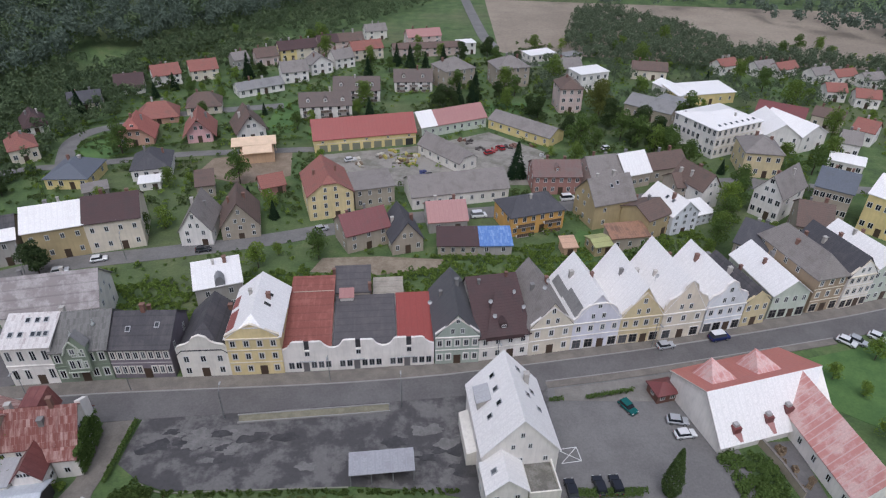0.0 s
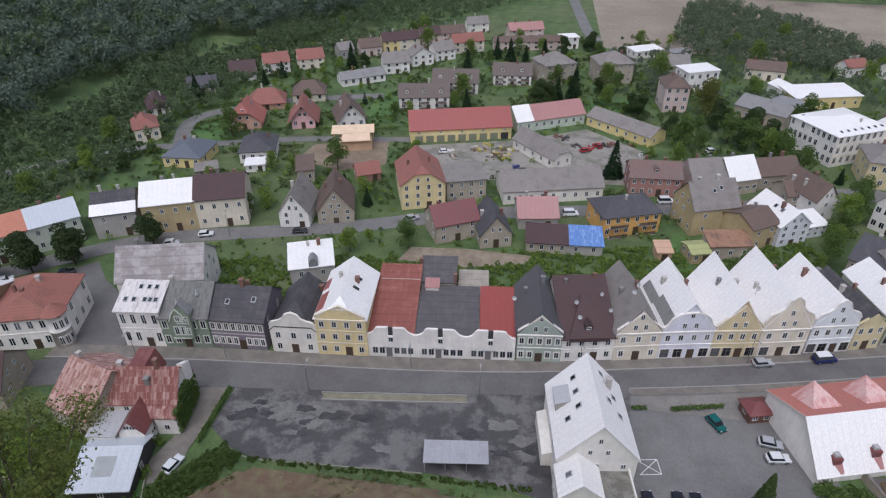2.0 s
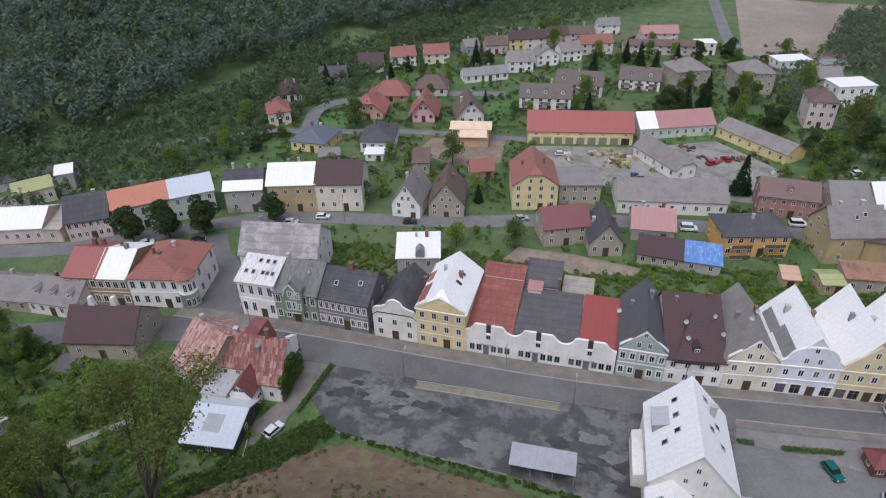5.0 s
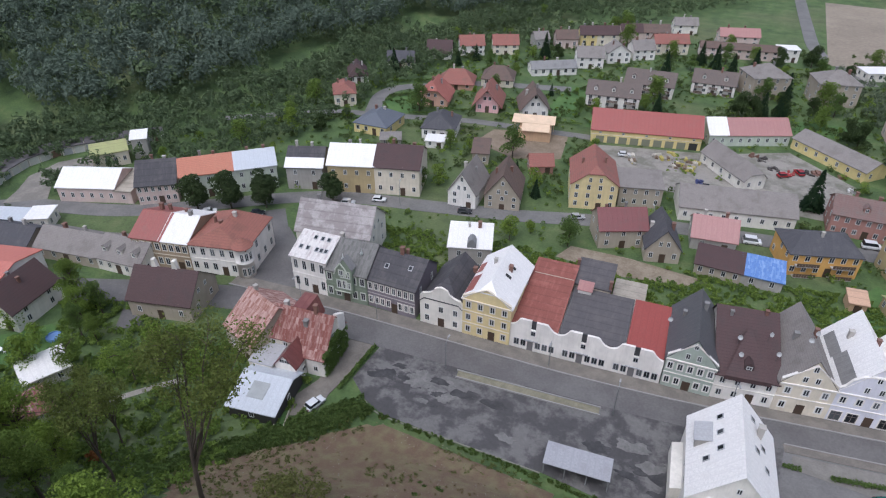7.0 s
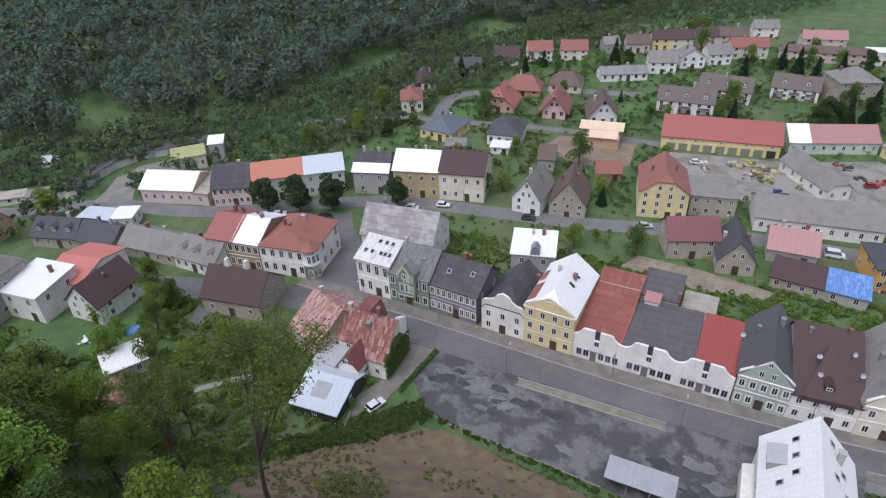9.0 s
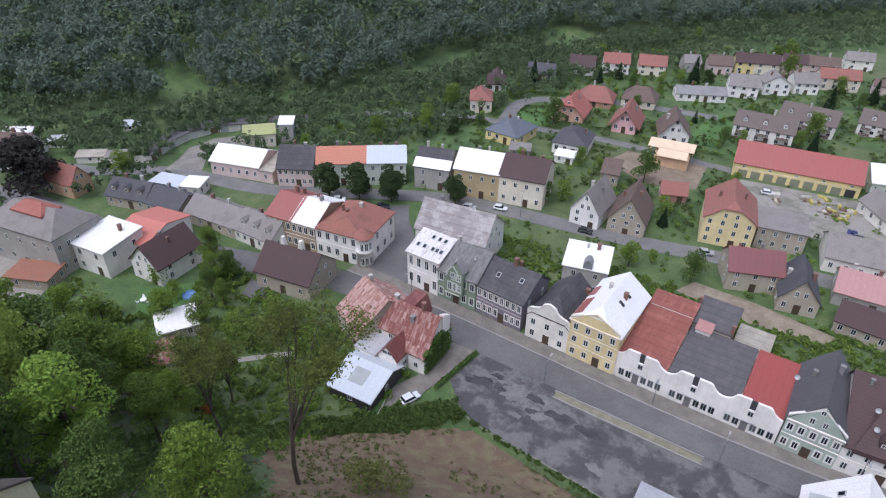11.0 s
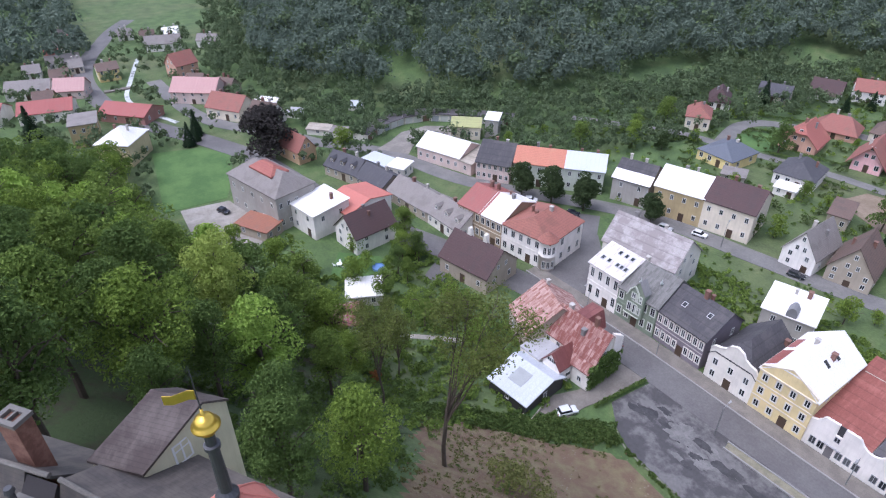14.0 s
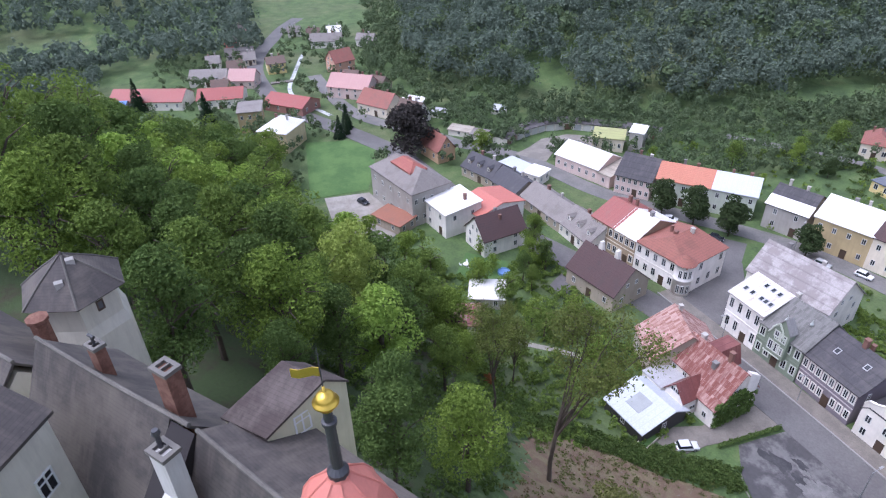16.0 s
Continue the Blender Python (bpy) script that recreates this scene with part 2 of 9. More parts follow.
def slopes(roof, w, d, e, r, o, pos=0.5, clip=0.35):
    """The faces of a roof over a w x d plan with eaves at e, ridge at r and overhang o."""
    def k(run):
        return o * (r - e) / max(run, 0.1)
    if roof == "gs":
        yr = d * pos
        a, c = k(yr), k(d - yr)
        return [[(-o, -o, e - a), (w + o, -o, e - a), (w + o, yr, r), (-o, yr, r)], [(w + o, d + o, e - c), (-o, d + o, e - c), (-o, yr, r), (w + o, yr, r)]]
    if roof == "gf":
        xr = w * pos
        a, c = k(xr), k(w - xr)
        return [[(-o, d + o, e - a), (-o, -o, e - a), (xr, -o, r), (xr, d + o, r)], [(w + o, -o, e - c), (w + o, d + o, e - c), (xr, d + o, r), (xr, -o, r)]]
    if roof == "gf_hip":
        xr, hy = w * 0.5, w * 0.5 * clip
        a = k(xr)
        zc = r - (r - e) * clip
        xl, xh = xr - (r - zc) / (r - e) * xr, xr + (r - zc) / (r - e) * xr
        return [[(-o, d + o, e - a), (-o, -o, e - a), (xl, -o, zc), (xr, hy, r), (xr, d + o, r)],
                [(w + o, -o, e - a), (w + o, d + o, e - a), (xr, d + o, r), (xr, hy, r), (xh, -o, zc)],
                [(xl, -o, zc), (xh, -o, zc), (xr, hy, r)]]
    if roof == "hip":
        s = min(w, d) * 0.5 * clip * 2
        a = k(min(w, d) / 2)
        z = e - a
        c = [(-o, -o, z), (w + o, -o, z), (w + o, d + o, z), (-o, d + o, z)]
        if w >= d:
            p, q = (min(s, w / 2 - 0.1), d / 2, r), (max(w - s, w / 2 + 0.1), d / 2, r)
            return [[c[0], c[1], q, p], [c[1], c[2], q], [c[2], c[3], p, q], [c[3], c[0], p]]
        p, q = (w / 2, min(s, d / 2 - 0.1), r), (w / 2, max(d - s, d / 2 + 0.1), r)
        return [[c[0], c[1], p], [c[1], c[2], q, p], [c[2], c[3], q], [c[3], c[0], p, q]]
    if roof == "shed":
        return [[(-o, -o, e), (w + o, -o, e), (w + o, d + o, r), (-o, d + o, r)]]
    return [[(-o, -o, e), (w + o, -o, e), (w + o, d + o, e + 0.15), (-o, d + o, e + 0.15)]]


def roof_object(polys, mat, parent, thick=0.22, label="", name="roof"):
    bm = bmesh.new()
    for pts in polys:
        prism(bm, pts, (0, 0, -thick))
    fix(bm)
    bm.normal_update()
    roof_uv(bm)
    return obj(name, bm, mat, parent, label)


def wall_object(roof, w, d, e, r, mat, parent, pos=0.5, clip=0.35, low=-1.0):
    bm = bmesh.new()
    if roof == "gs":
        prism(bm, [(0, 0, low), (0, d, low), (0, d, e), (0, d * pos, r - 0.12), (0, 0, e)], (w, 0, 0))
    elif roof == "gf":
        prism(bm, [(0, 0, low), (w, 0, low), (w, 0, e), (w * pos, 0, r - 0.12), (0, 0, e)], (0, d, 0))
    elif roof == "gf_hip":
        zc = r - (r - e) * clip
        k = (zc - e) / (r - e) * w / 2
        prism(bm, [(0, 0, low), (w, 0, low), (w, 0, e), (w - k, 0, zc - 0.1), (k, 0, zc - 0.1), (0, 0, e)], (0, d, 0))
    elif roof == "shed":
        prism(bm, [(0, 0, low), (0, d, low), (0, d, r - 0.15), (0, 0, e - 0.15)], (w, 0, 0))
    else:
        box(bm, 0, 0, low, w, d, e - 0.05)
    fix(bm)
    return obj("wall", bm, mat, parent)


def chimney(parent, x, y, z, h=1.6, s=0.7, mat=None):
    bm = bmesh.new()
    box(bm, x - s / 2, y - s / 2, z - 2.0, x + s / 2, y + s / 2, z + h)
    box(bm, x - s / 2 - 0.08, y - s / 2 - 0.08, z + h, x + s / 2 + 0.08, y + s / 2 + 0.08, z + h + 0.15)
    return obj("chimney", bm, mat or plain("chimney_brick", (0.19, 0.10, 0.075)), parent)


def surface_z(roof, x, y, w, d, e, r, pos=0.5):
    if roof == "gs":
        return e + (r - e) * (y / (d * pos) if y < d * pos else (d - y) / (d * (1 - pos)))
    if roof in ("gf", "gf_hip"):
        return e + (r - e) * (x / (w * pos) if x < w * pos else (w - x) / (w * (1 - pos)))
    if roof == "hip":
        return e + (r - e) * min(x, w - x, y, d - y) / (min(w, d) / 2)
    if roof == "shed":
        return e + (r - e) * y / d
    return e


def house(name, label, x, y, ang, w, d, e, r, roof, wall, cover, floors=2, bays=3, sides=2, frames=None, z=0.0, pos=0.5, clip=0.35,
          over=0.35, chimneys=((0.3, 0.6), (0.7, 0.6)), door=True, skylights=(), win=(0.95, 1.45), cat="house", trim=None, gable=0, curved=0, bars=2, surround=None, stone=None, balconies=0, shop=False, dormers=0):
    """A house whose front runs from (x, y) along ang for w metres; d deep, eaves e, ridge r."""
    th = tagged(new(name), label, cat)
    th.matrix_basis = Matrix.Translation((x, y, z)) @ Matrix.Rotation(radians(ang), 4, "Z")
    ca, sa = math.cos(radians(ang)), math.sin(radians(ang))
    PLOTS.append((x + ca * w / 2 - sa * d / 2, y + sa * w / 2 + ca * d / 2, ca, sa, w / 2, d / 2))
    front = -0.003
    if curved:
        front = -0.303
        bm = bmesh.new()
        g = r - e
        half = {1: [(1.0, 0.25), (0.94, 0.42), (0.80, 0.50), (0.70, 0.62), (0.64, 0.84), (0.56, 0.92)],
                2: [(1.0, 0.1), (0.97, 0.14), (0.75, 0.44), (0.62, 0.62)],
                3: [(1.0, 0.10), (0.93, 0.18), (0.86, 0.42), (0.74, 0.58), (0.62, 0.63)]}[curved]
        top = {1: 0.97, 2: 0.78, 3: 0.63}[curved]
        pts = [(0, front, -1), (w, front, -1)] + [(w * a, front, e + g * b) for a, b in half] + [(w / 2, front, e + g * top)] + [(w * (1 - a), front, e + g * b) for a, b in half[::-1]]
        prism(bm, pts, (0, 0.3, 0))
        fix(bm)
        obj("gable_front", bm, wall, th)
        bm = bmesh.new()
        rim = pts[2:]
        for p, q in zip(rim, rim[1:]):
            dx, dz = q[0] - p[0], q[2] - p[2]
            prism(bm, [(p[0], front - 0.14, p[2]), (q[0], front - 0.14, q[2]), (q[0], front - 0.14, q[2] + 0.22), (p[0], front - 0.14, p[2] + 0.22)], (0, 0.5, 0))
        bmesh.ops.remove_doubles(bm, verts=bm.verts, dist=0.001)
        fix(bm)
        obj("coping", bm, trim or wall, th)
    wall_object(roof, w, d, e, r, wall, th, pos, clip)
    rf = roof_object(slopes(roof, w, d, e, r, over, pos, clip), cover, th)
    frames = frames or plain("white_window_paint", (0.62, 0.62, 0.6), 0.5)
    for k in range(dormers):
        cx, y0 = w * (k + 0.5) / dormers, d * pos * 0.28
        z0 = e + (r - e) * 0.28
        y1 = y0 + 1.5 * d * pos / (r - e)
        bm = bmesh.new()
        prism(bm, [(cx - 0.65, y0, z0 - 0.3), (cx + 0.65, y0, z0 - 0.3), (cx + 0.65, y0, z0 + 1.1), (cx, y0, z0 + 1.6), (cx - 0.65, y0, z0 + 1.1)], (0, y1 - y0, 0))
        fix(bm)
        dm = obj("dormer", bm, wall, th)
        roof_object([[(cx - 0.8, y0 - 0.15, z0 + 1.02), (cx, y0 - 0.15, z0 + 1.7), (cx, y1, z0 + 1.7), (cx - 0.8, y1, z0 + 1.02)], [(cx, y0 - 0.15, z0 + 1.7), (cx + 0.8, y0 - 0.15, z0 + 1.02), (cx + 0.8, y1, z0 + 1.02), (cx, y1, z0 + 1.7)]], cover, dm, 0.1, name="dormer_roof")
        window(th, cx - 0.4, y0 - 0.003, z0 + 0.1, 0, 0.8, 0.9, frames)
    storey = (e - 0.3) / max(floors, 1)
    ww, wh = win
    wh = min(wh, storey * 0.62)
    rng = random.Random(int(abs(x) * 31 + abs(y) * 17))
    mid = bays // 2
    for fl in range(floors):
        zz = 0.3 + fl * storey + storey * 0.27
        for k in range(bays):
            if fl == 0 and k == mid and door:
                continue
            if shop and fl == 0:
                window(th, w * (k + 0.5) / bays - min(1.7, w / bays * 0.8) / 2, front, 0.5, 0, min(1.7, w / bays * 0.8), min(2.1, storey * 0.66), plain("dark_shop_frame", (0.12, 0.1, 0.09), 0.5), 3, trim)
                continue
            window(th, w * (k + 0.5) / bays - ww / 2, front, zz, 0, ww, wh, frames, bars, surround or trim)
        for k in range(sides):
            yy = d * (k + 0.5) / sides
            if rng.random() < 0.8:
                window(th, w + 0.003, yy - ww / 2, zz, math.pi / 2, ww, wh, frames)
            if rng.random() < 0.8:
                window(th, -0.003, yy + ww / 2, zz, -math.pi / 2, ww, wh, frames)
    if gable and roof in ("gf", "gf_hip"):
        for row in range(gable):
            c = max(1, 2 - row) if gable < 3 else 3 - row
            for k in range(c):
                window(th, w / 2 + (k - (c - 1) / 2) * w * 0.22 - ww * 0.42, front, e + 0.5 + row * 2.5, 0, round(ww * 0.85, 2), round(min(1.3, wh), 2), frames)
    if gable and roof == "gs":
        for xx, a in ((w + 0.003, math.pi / 2), (-0.003, -math.pi / 2)):
            for k in (-1, 1):
                window(th, xx, d * pos + k * 1.4 - ww / 2 * (1 if a > 0 else -1), e + 0.3, a, 0.85, 1.1, frames)
    for fl in range(floors if balconies else 0):
        for k in range(balconies):
            zz, cx, bw = 0.3 + fl * storey, w * (k + 0.5) / balconies, w / balconies * 0.62
            bm = bmesh.new()
            box(bm, cx - bw / 2, -1.3, zz - 0.15, cx + bw / 2, 0, zz)
            bal = obj("balcony", bm, S("grey"), th)
            bm = bmesh.new()
            lattice(bm, [cx - bw / 2] + [cx - bw / 2 + bw * q / 8 + o for q in range(1, 8) for o in (-0.04, 0.04)] + [cx + bw / 2], [zz + 0.05, zz + 0.75, zz + 0.95], lambda i, j: 0 if j or i % 2 == 0 else None, -1.3, -1.24)
            obj("railing", bm, plain("brown_railing", (0.10, 0.065, 0.045)), bal)
    if door:
        bm = bmesh.new()
        dh = min(2.3, storey * 0.8)
        lattice(bm, [-0.12, 0, 1.15, 1.27], [-0.4, 0, dh, dh + 0.12], lambda i, j: 0, -0.06, 0.02)
        obj("door", bm, plain("dark_door_wood", (0.07, 0.045, 0.03), 0.5), th, m=Matrix.Translation((w * (mid + 0.5) / bays - 0.57, front, 0)))
    if trim:
        courses = [(0.22, e - 0.45, e - 0.18)] + [(0.1, 0.3 + fl * storey - 0.1, 0.3 + fl * storey + 0.1) for fl in range(1, floors)]
        for out, z0, z1 in courses:
            bm = bmesh.new()
            box(bm, -0.03, front - out, z0, w + 0.03, front, z1)
            obj("cornice", bm, trim, th)
    if stone:
        bm = bmesh.new()
        box(bm, -0.02, front - 0.06, -0.8, w + 0.02, front, 0.7)
        obj("plinth", bm, stone, th)
    kinds = [None, None, plain("chimney_grey", (0.2, 0.19, 0.18)), plain("chimney_pale", (0.42, 0.39, 0.35))]
    for fx, fy in chimneys:
        fx, fy = fx + rng.uniform(-0.12, 0.12), fy + rng.uniform(-0.1, 0.1)
        chimney(rf, w * fx, d * fy, surface_z(roof, w * fx, d * fy, w, d, e, r, pos), rng.uniform(0.8, 1.6), rng.uniform(0.5, 0.8), rng.choice(kinds))
    for fx, fy in skylights:
        zz = surface_z(roof, w * fx, d * fy, w, d, e, r, pos)
        z2 = surface_z(roof, w * fx + 0.01, d * fy, w, d, e, r, pos)
        z3 = surface_z(roof, w * fx, d * fy + 0.01, w, d, e, r, pos)
        nrm = Vector((-(z2 - zz) * 100, -(z3 - zz) * 100, 1)).normalized()
        q = nrm.to_track_quat("Z", "Y").to_matrix().to_4x4()
        bm = bmesh.new()
        box(bm, -0.46, -0.58, -0.1, 0.46, 0.58, 0.12)
        sk = obj("skylight", bm, plain("skylight_frame", (0.36, 0.36, 0.36), 0.5), rf, m=Matrix.Translation((w * fx, d * fy, zz)) @ q)
        bm = bmesh.new()
        box(bm, -0.33, -0.43, 0.1, 0.33, 0.43, 0.13)
        obj("pane", bm, window_glass(), sk)
    return th

# colours of walls and roofs
WALLS = {
    "white": (0.74, 0.725, 0.70), "white2": (0.70, 0.685, 0.635), "cream": (0.64, 0.59, 0.49), "yellow": (0.66, 0.56, 0.31), "yellow2": (0.66, 0.55, 0.26),
    "ochre": (0.58, 0.50, 0.31), "ochre2": (0.42, 0.34, 0.19), "mint": (0.49, 0.54, 0.47), "sage": (0.36, 0.42, 0.37), "green": (0.20, 0.25, 0.19), "greygreen": (0.19, 0.235, 0.18),
    "mauve": (0.20, 0.18, 0.21), "lilac": (0.41, 0.38, 0.39), "lavender": (0.63, 0.64, 0.72), "paleblue": (0.65, 0.68, 0.72), "brown": (0.33, 0.26, 0.18),
    "grey": (0.36, 0.35, 0.33), "stone": (0.36, 0.32, 0.26), "pinkgrey": (0.56, 0.46, 0.43), "pink": (0.72, 0.44, 0.46), "salmon": (0.55, 0.34, 0.26),
    "orange": (0.58, 0.34, 0.10), "orange2": (0.52, 0.36, 0.23), "dullred": (0.33, 0.18, 0.155)}
ROOFS = {
    "patchwhite": ((0.60, 0.585, 0.58), "patch", (0.40, 0.36, 0.355), 0.45), "whitesheet": ((0.74, 0.74, 0.74), "sheet", (0.56, 0.54, 0.53), 0.3),
    "greysheet": ((0.22, 0.22, 0.22), "sheet", (0.12, 0.12, 0.12), 0.5), "bluesheet": ((0.48, 0.52, 0.57), "sheet", (0.40, 0.42, 0.45), 0.3),
    "greytile": ((0.215, 0.20, 0.19), "slate", (0.14, 0.125, 0.115), 0.55), "darkslate": ((0.065, 0.065, 0.075), "slate", (0.11, 0.11, 0.11), 0.4),
    "darkfelt": ((0.055, 0.053, 0.06), "felt", (0.10, 0.095, 0.095), 0.5), "browntile": ((0.072, 0.042, 0.042), "tile", (0.055, 0.04, 0.04), 0.5),
    "brownold": ((0.13, 0.09, 0.075), "tile", (0.08, 0.07, 0.06), 0.5), "redsheet": ((0.27, 0.085, 0.072), "sheet", (0.21, 0.10, 0.085), 0.5),
    "rustroof": ((0.27, 0.11, 0.085), "tile", (0.16, 0.08, 0.06), 0.5), "orange": ((0.44, 0.18, 0.12), "tile", (0.4, 0.2, 0.13), 0.4),
    "redold": ((0.26, 0.105, 0.085), "tile", (0.17, 0.10, 0.08), 0.5), "red": ((0.27, 0.062, 0.052), "sheet", (0.22, 0.075, 0.062), 0.4),
    "darkred": ((0.16, 0.045, 0.045), "sheet", (0.10, 0.05, 0.045), 0.5), "pinkroof": ((0.34, 0.175, 0.165), "sheet", (0.33, 0.2, 0.18), 0.4),
    "salmonroof": ((0.30, 0.105, 0.085), "tile", (0.36, 0.15, 0.11), 0.4), "slateblue": ((0.11, 0.125, 0.155), "slate", (0.09, 0.1, 0.11), 0.4),
    "rust": ((0.30, 0.17, 0.11), "sheet", (0.13, 0.08, 0.06), 0.8), "blue": ((0.10, 0.20, 0.47), "patch", (0.22, 0.34, 0.58), 0.5),
    "orangered": ((0.46, 0.155, 0.12), "sheet", (0.40, 0.16, 0.13), 0.4), "rustpink": ((0.40, 0.265, 0.24), "patch", (0.185, 0.066, 0.054), 0.95),
    "stained": ((0.36, 0.34, 0.34), "felt", (0.20, 0.18, 0.18), 0.8), "olive": ((0.34, 0.36, 0.16), "felt", (0.22, 0.22, 0.12), 0.5),
    "rustred": ((0.21, 0.07, 0.055), "felt", (0.36, 0.15, 0.12), 0.4), "greyfelt": ((0.085, 0.08, 0.085), "felt", (0.12, 0.11, 0.11), 0.5),
    "palefelt": ((0.36, 0.33, 0.28), "felt", (0.22, 0.2, 0.17), 0.6), "palegrey": ((0.38, 0.39, 0.41), "sheet", (0.28, 0.28, 0.28), 0.4),
    "salmonsheet": ((0.40, 0.145, 0.115), "sheet", (0.34, 0.15, 0.125), 0.4), "pinkwhite": ((0.60, 0.42, 0.40), "sheet", (0.45, 0.18, 0.16), 0.8),
    "darkrust": ((0.15, 0.05, 0.045), "sheet", (0.24, 0.1, 0.085), 0.5), "patchrust": ((0.44, 0.30, 0.27), "patch", (0.24, 0.115, 0.09), 0.75),
    "oldgrey": ((0.17, 0.17, 0.165), "patch", (0.11, 0.11, 0.105), 0.6),
    "slateseam": ((0.085, 0.088, 0.095), "sheet", (0.12, 0.12, 0.125), 0.4),
    "redgrey": ((0.17, 0.11, 0.10), "tile", (0.14, 0.125, 0.115), 0.6), "estate": ((0.13, 0.105, 0.095), "tile", (0.10, 0.09, 0.085), 0.5),
    "palesalmon": ((0.50, 0.33, 0.23), "felt", (0.42, 0.28, 0.2), 0.4),
    "greyzinc": ((0.32, 0.33, 0.36), "sheet", (0.24, 0.24, 0.26), 0.5),
    "castle": ((0.060, 0.054, 0.052), "fine", (0.115, 0.102, 0.088), 0.75), "courtroof": ((0.27, 0.115, 0.075), "tile", (0.2, 0.11, 0.08), 0.5), "castlebrown": ((0.048, 0.035, 0.032), "fine", (0.105, 0.09, 0.082), 0.7)}


def warm(c):
    """Tints wall and roof colours warmer, to offset the bluish sky light."""
    return (min(1.0, c[0] * 1.04), c[1], c[2] * 0.96)


def S(k):
    return stucco("render_" + k, warm(WALLS[k]))


def R(k):
    c, kind, wear, amount = ROOFS[k]
    return roofing("roof_" + k, warm(c), kind, warm(wear), amount, 0.45 if kind == "sheet" else 0.8)


# terrain: the castle hill, the wooded hills round the valley
def smooth(t):
    t = max(0.0, min(1.0, t))
    return t * t * (3 - 2 * t)


def seg_dist(x, y, ax, ay, bx, by):
    k = max(0.0, min(1.0, ((x - ax) * (bx - ax) + (y - ay) * (by - ay)) / ((bx - ax) ** 2 + (by - ay) ** 2)))
    return math.hypot(x - ax - k * (bx - ax), y - ay - k * (by - ay))


FOOT = ((-800, 150), (-420, 95), (-290, 66), (-236, 66), (-204, 108), (-180, 150), (-165, 200), (-170, 240), (-118, 322), (-60, 415), (10, 520), (60, 900))


def foot_x(x, y):
    """How far a point lies inside the wooded hill."""
    d = min(seg_dist(x, y, *a, *b) for a, b in zip(FOOT, FOOT[1:]))
    inside = False
    poly = FOOT + ((-3000, 900), (-3000, 150))
    for (x1, y1), (x2, y2) in zip(poly, poly[1:] + poly[:1]):
        if (y1 > y) != (y2 > y) and x < (x2 - x1) * (y - y1) / (y2 - y1) + x1:
            inside = not inside
    return d if inside else -d


def height(x, y):
    h = 46 * smooth((85 - seg_dist(x, y, 0, -15, -140, -80)) / 73)
    if y > 48 and h > 0:
        h *= smooth((61 - y) / 13)
    f = foot_x(x, y)
    if f > 0:
        h = max(h, 70 * smooth(f / 330) + min(f, 60) * 0.12)
    w = -330 - x
    if w > 0 and y < 20:
        h = max(h, 45 * smooth(w / 300) * smooth((20 - y) / 90))
    n = y - 430 + 0.25 * x
    if n > 0 and x > 20:
        h = max(h, 40 * smooth(n / 400))
    return h


def axis_steps(lo, hi, step, far):
    a = list(np.arange(lo, hi + 0.1, step))
    k, s = [], step
    p = hi
    while p < far:
        s *= 1.35
        p += s
        k.append(p)
    m, s, p = [], step, lo
    while p > -far:
        s *= 1.35
        p -= s
        m.append(p)
    return m[::-1] + a + k


gx, gy = axis_steps(-420, 240, 5, 4200), axis_steps(-150, 480, 5, 4200)
gv = [(x, y, height(x, y)) for y in gy for x in gx]
nx = len(gx)
gf = [(j * nx + i, j * nx + i + 1, (j + 1) * nx + i + 1, (j + 1) * nx + i) for j in range(len(gy) - 1) for i in range(nx - 1)]
gm = bpy.data.meshes.new("ground")
gm.from_pydata(gv, [], gf)
gm.polygons.foreach_set("use_smooth", [True] * len(gf))
gm.materials.append(ground_mat())
tagged(new("ground", gm), "grassy valley floor rising to wooded hills", "ground", kind="structure")


LANES, YARDS = [], []


def ground_z(x, y):
    """Height of the ground sheet itself between its grid lines."""
    i = max(0, min(nx - 2, int(np.searchsorted(gx, x, "right")) - 1))
    j = max(0, min(len(gy) - 2, int(np.searchsorted(gy, y, "right")) - 1))
    u, v = (x - gx[i]) / (gx[i + 1] - gx[i]), (y - gy[j]) / (gy[j + 1] - gy[j])
    z = [gv[b * nx + a][2] for b in (j, j + 1) for a in (i, i + 1)]
    return (z[0] * (1 - u) + z[1] * u) * (1 - v) + (z[2] * (1 - u) + z[3] * u) * v


def strip(name, label, pts, width, z, mat, cat="road", kind="structure"):
    """A road along a line of points, laid on the terrain, with smooth bends."""
    LANES.append((pts, width / 2))
    P = [Vector((*p, 0)) for p in pts]
    fine = []
    for i in range(len(P) - 1):
        a, b, c, d = P[max(i - 1, 0)], P[i], P[i + 1], P[min(i + 2, len(P) - 1)]
        for k in range(8):
            t = k / 8
            fine.append(0.5 * ((2 * b) + (c - a) * t + (2 * a - 5 * b + 4 * c - d) * t * t + (3 * b - a - 3 * c + d) * t ** 3))
    fine.append(P[-1])
    bm = bmesh.new()
    rows = []
    for i, p in enumerate(fine):
        t = (fine[min(i + 1, len(fine) - 1)] - fine[max(i - 1, 0)]).normalized()
        s = Vector((-t.y, t.x, 0)) * width / 2
        row = []
        for q in (p - s, p + s):
            h = height(q.x, q.y) + z
            row += [bm.verts.new((q.x, q.y, h)), bm.verts.new((q.x, q.y, h - 0.6))]
        rows.append(row)
    for a, b in zip(rows, rows[1:]):
        bm.faces.new((a[0], b[0], b[2], a[2]))
        bm.faces.new((a[1], b[1], b[0], a[0]))
        bm.faces.new((a[2], b[2], b[3], a[3]))
    fix(bm)
    return tagged(obj(name, bm, mat), label, cat, kind=kind)


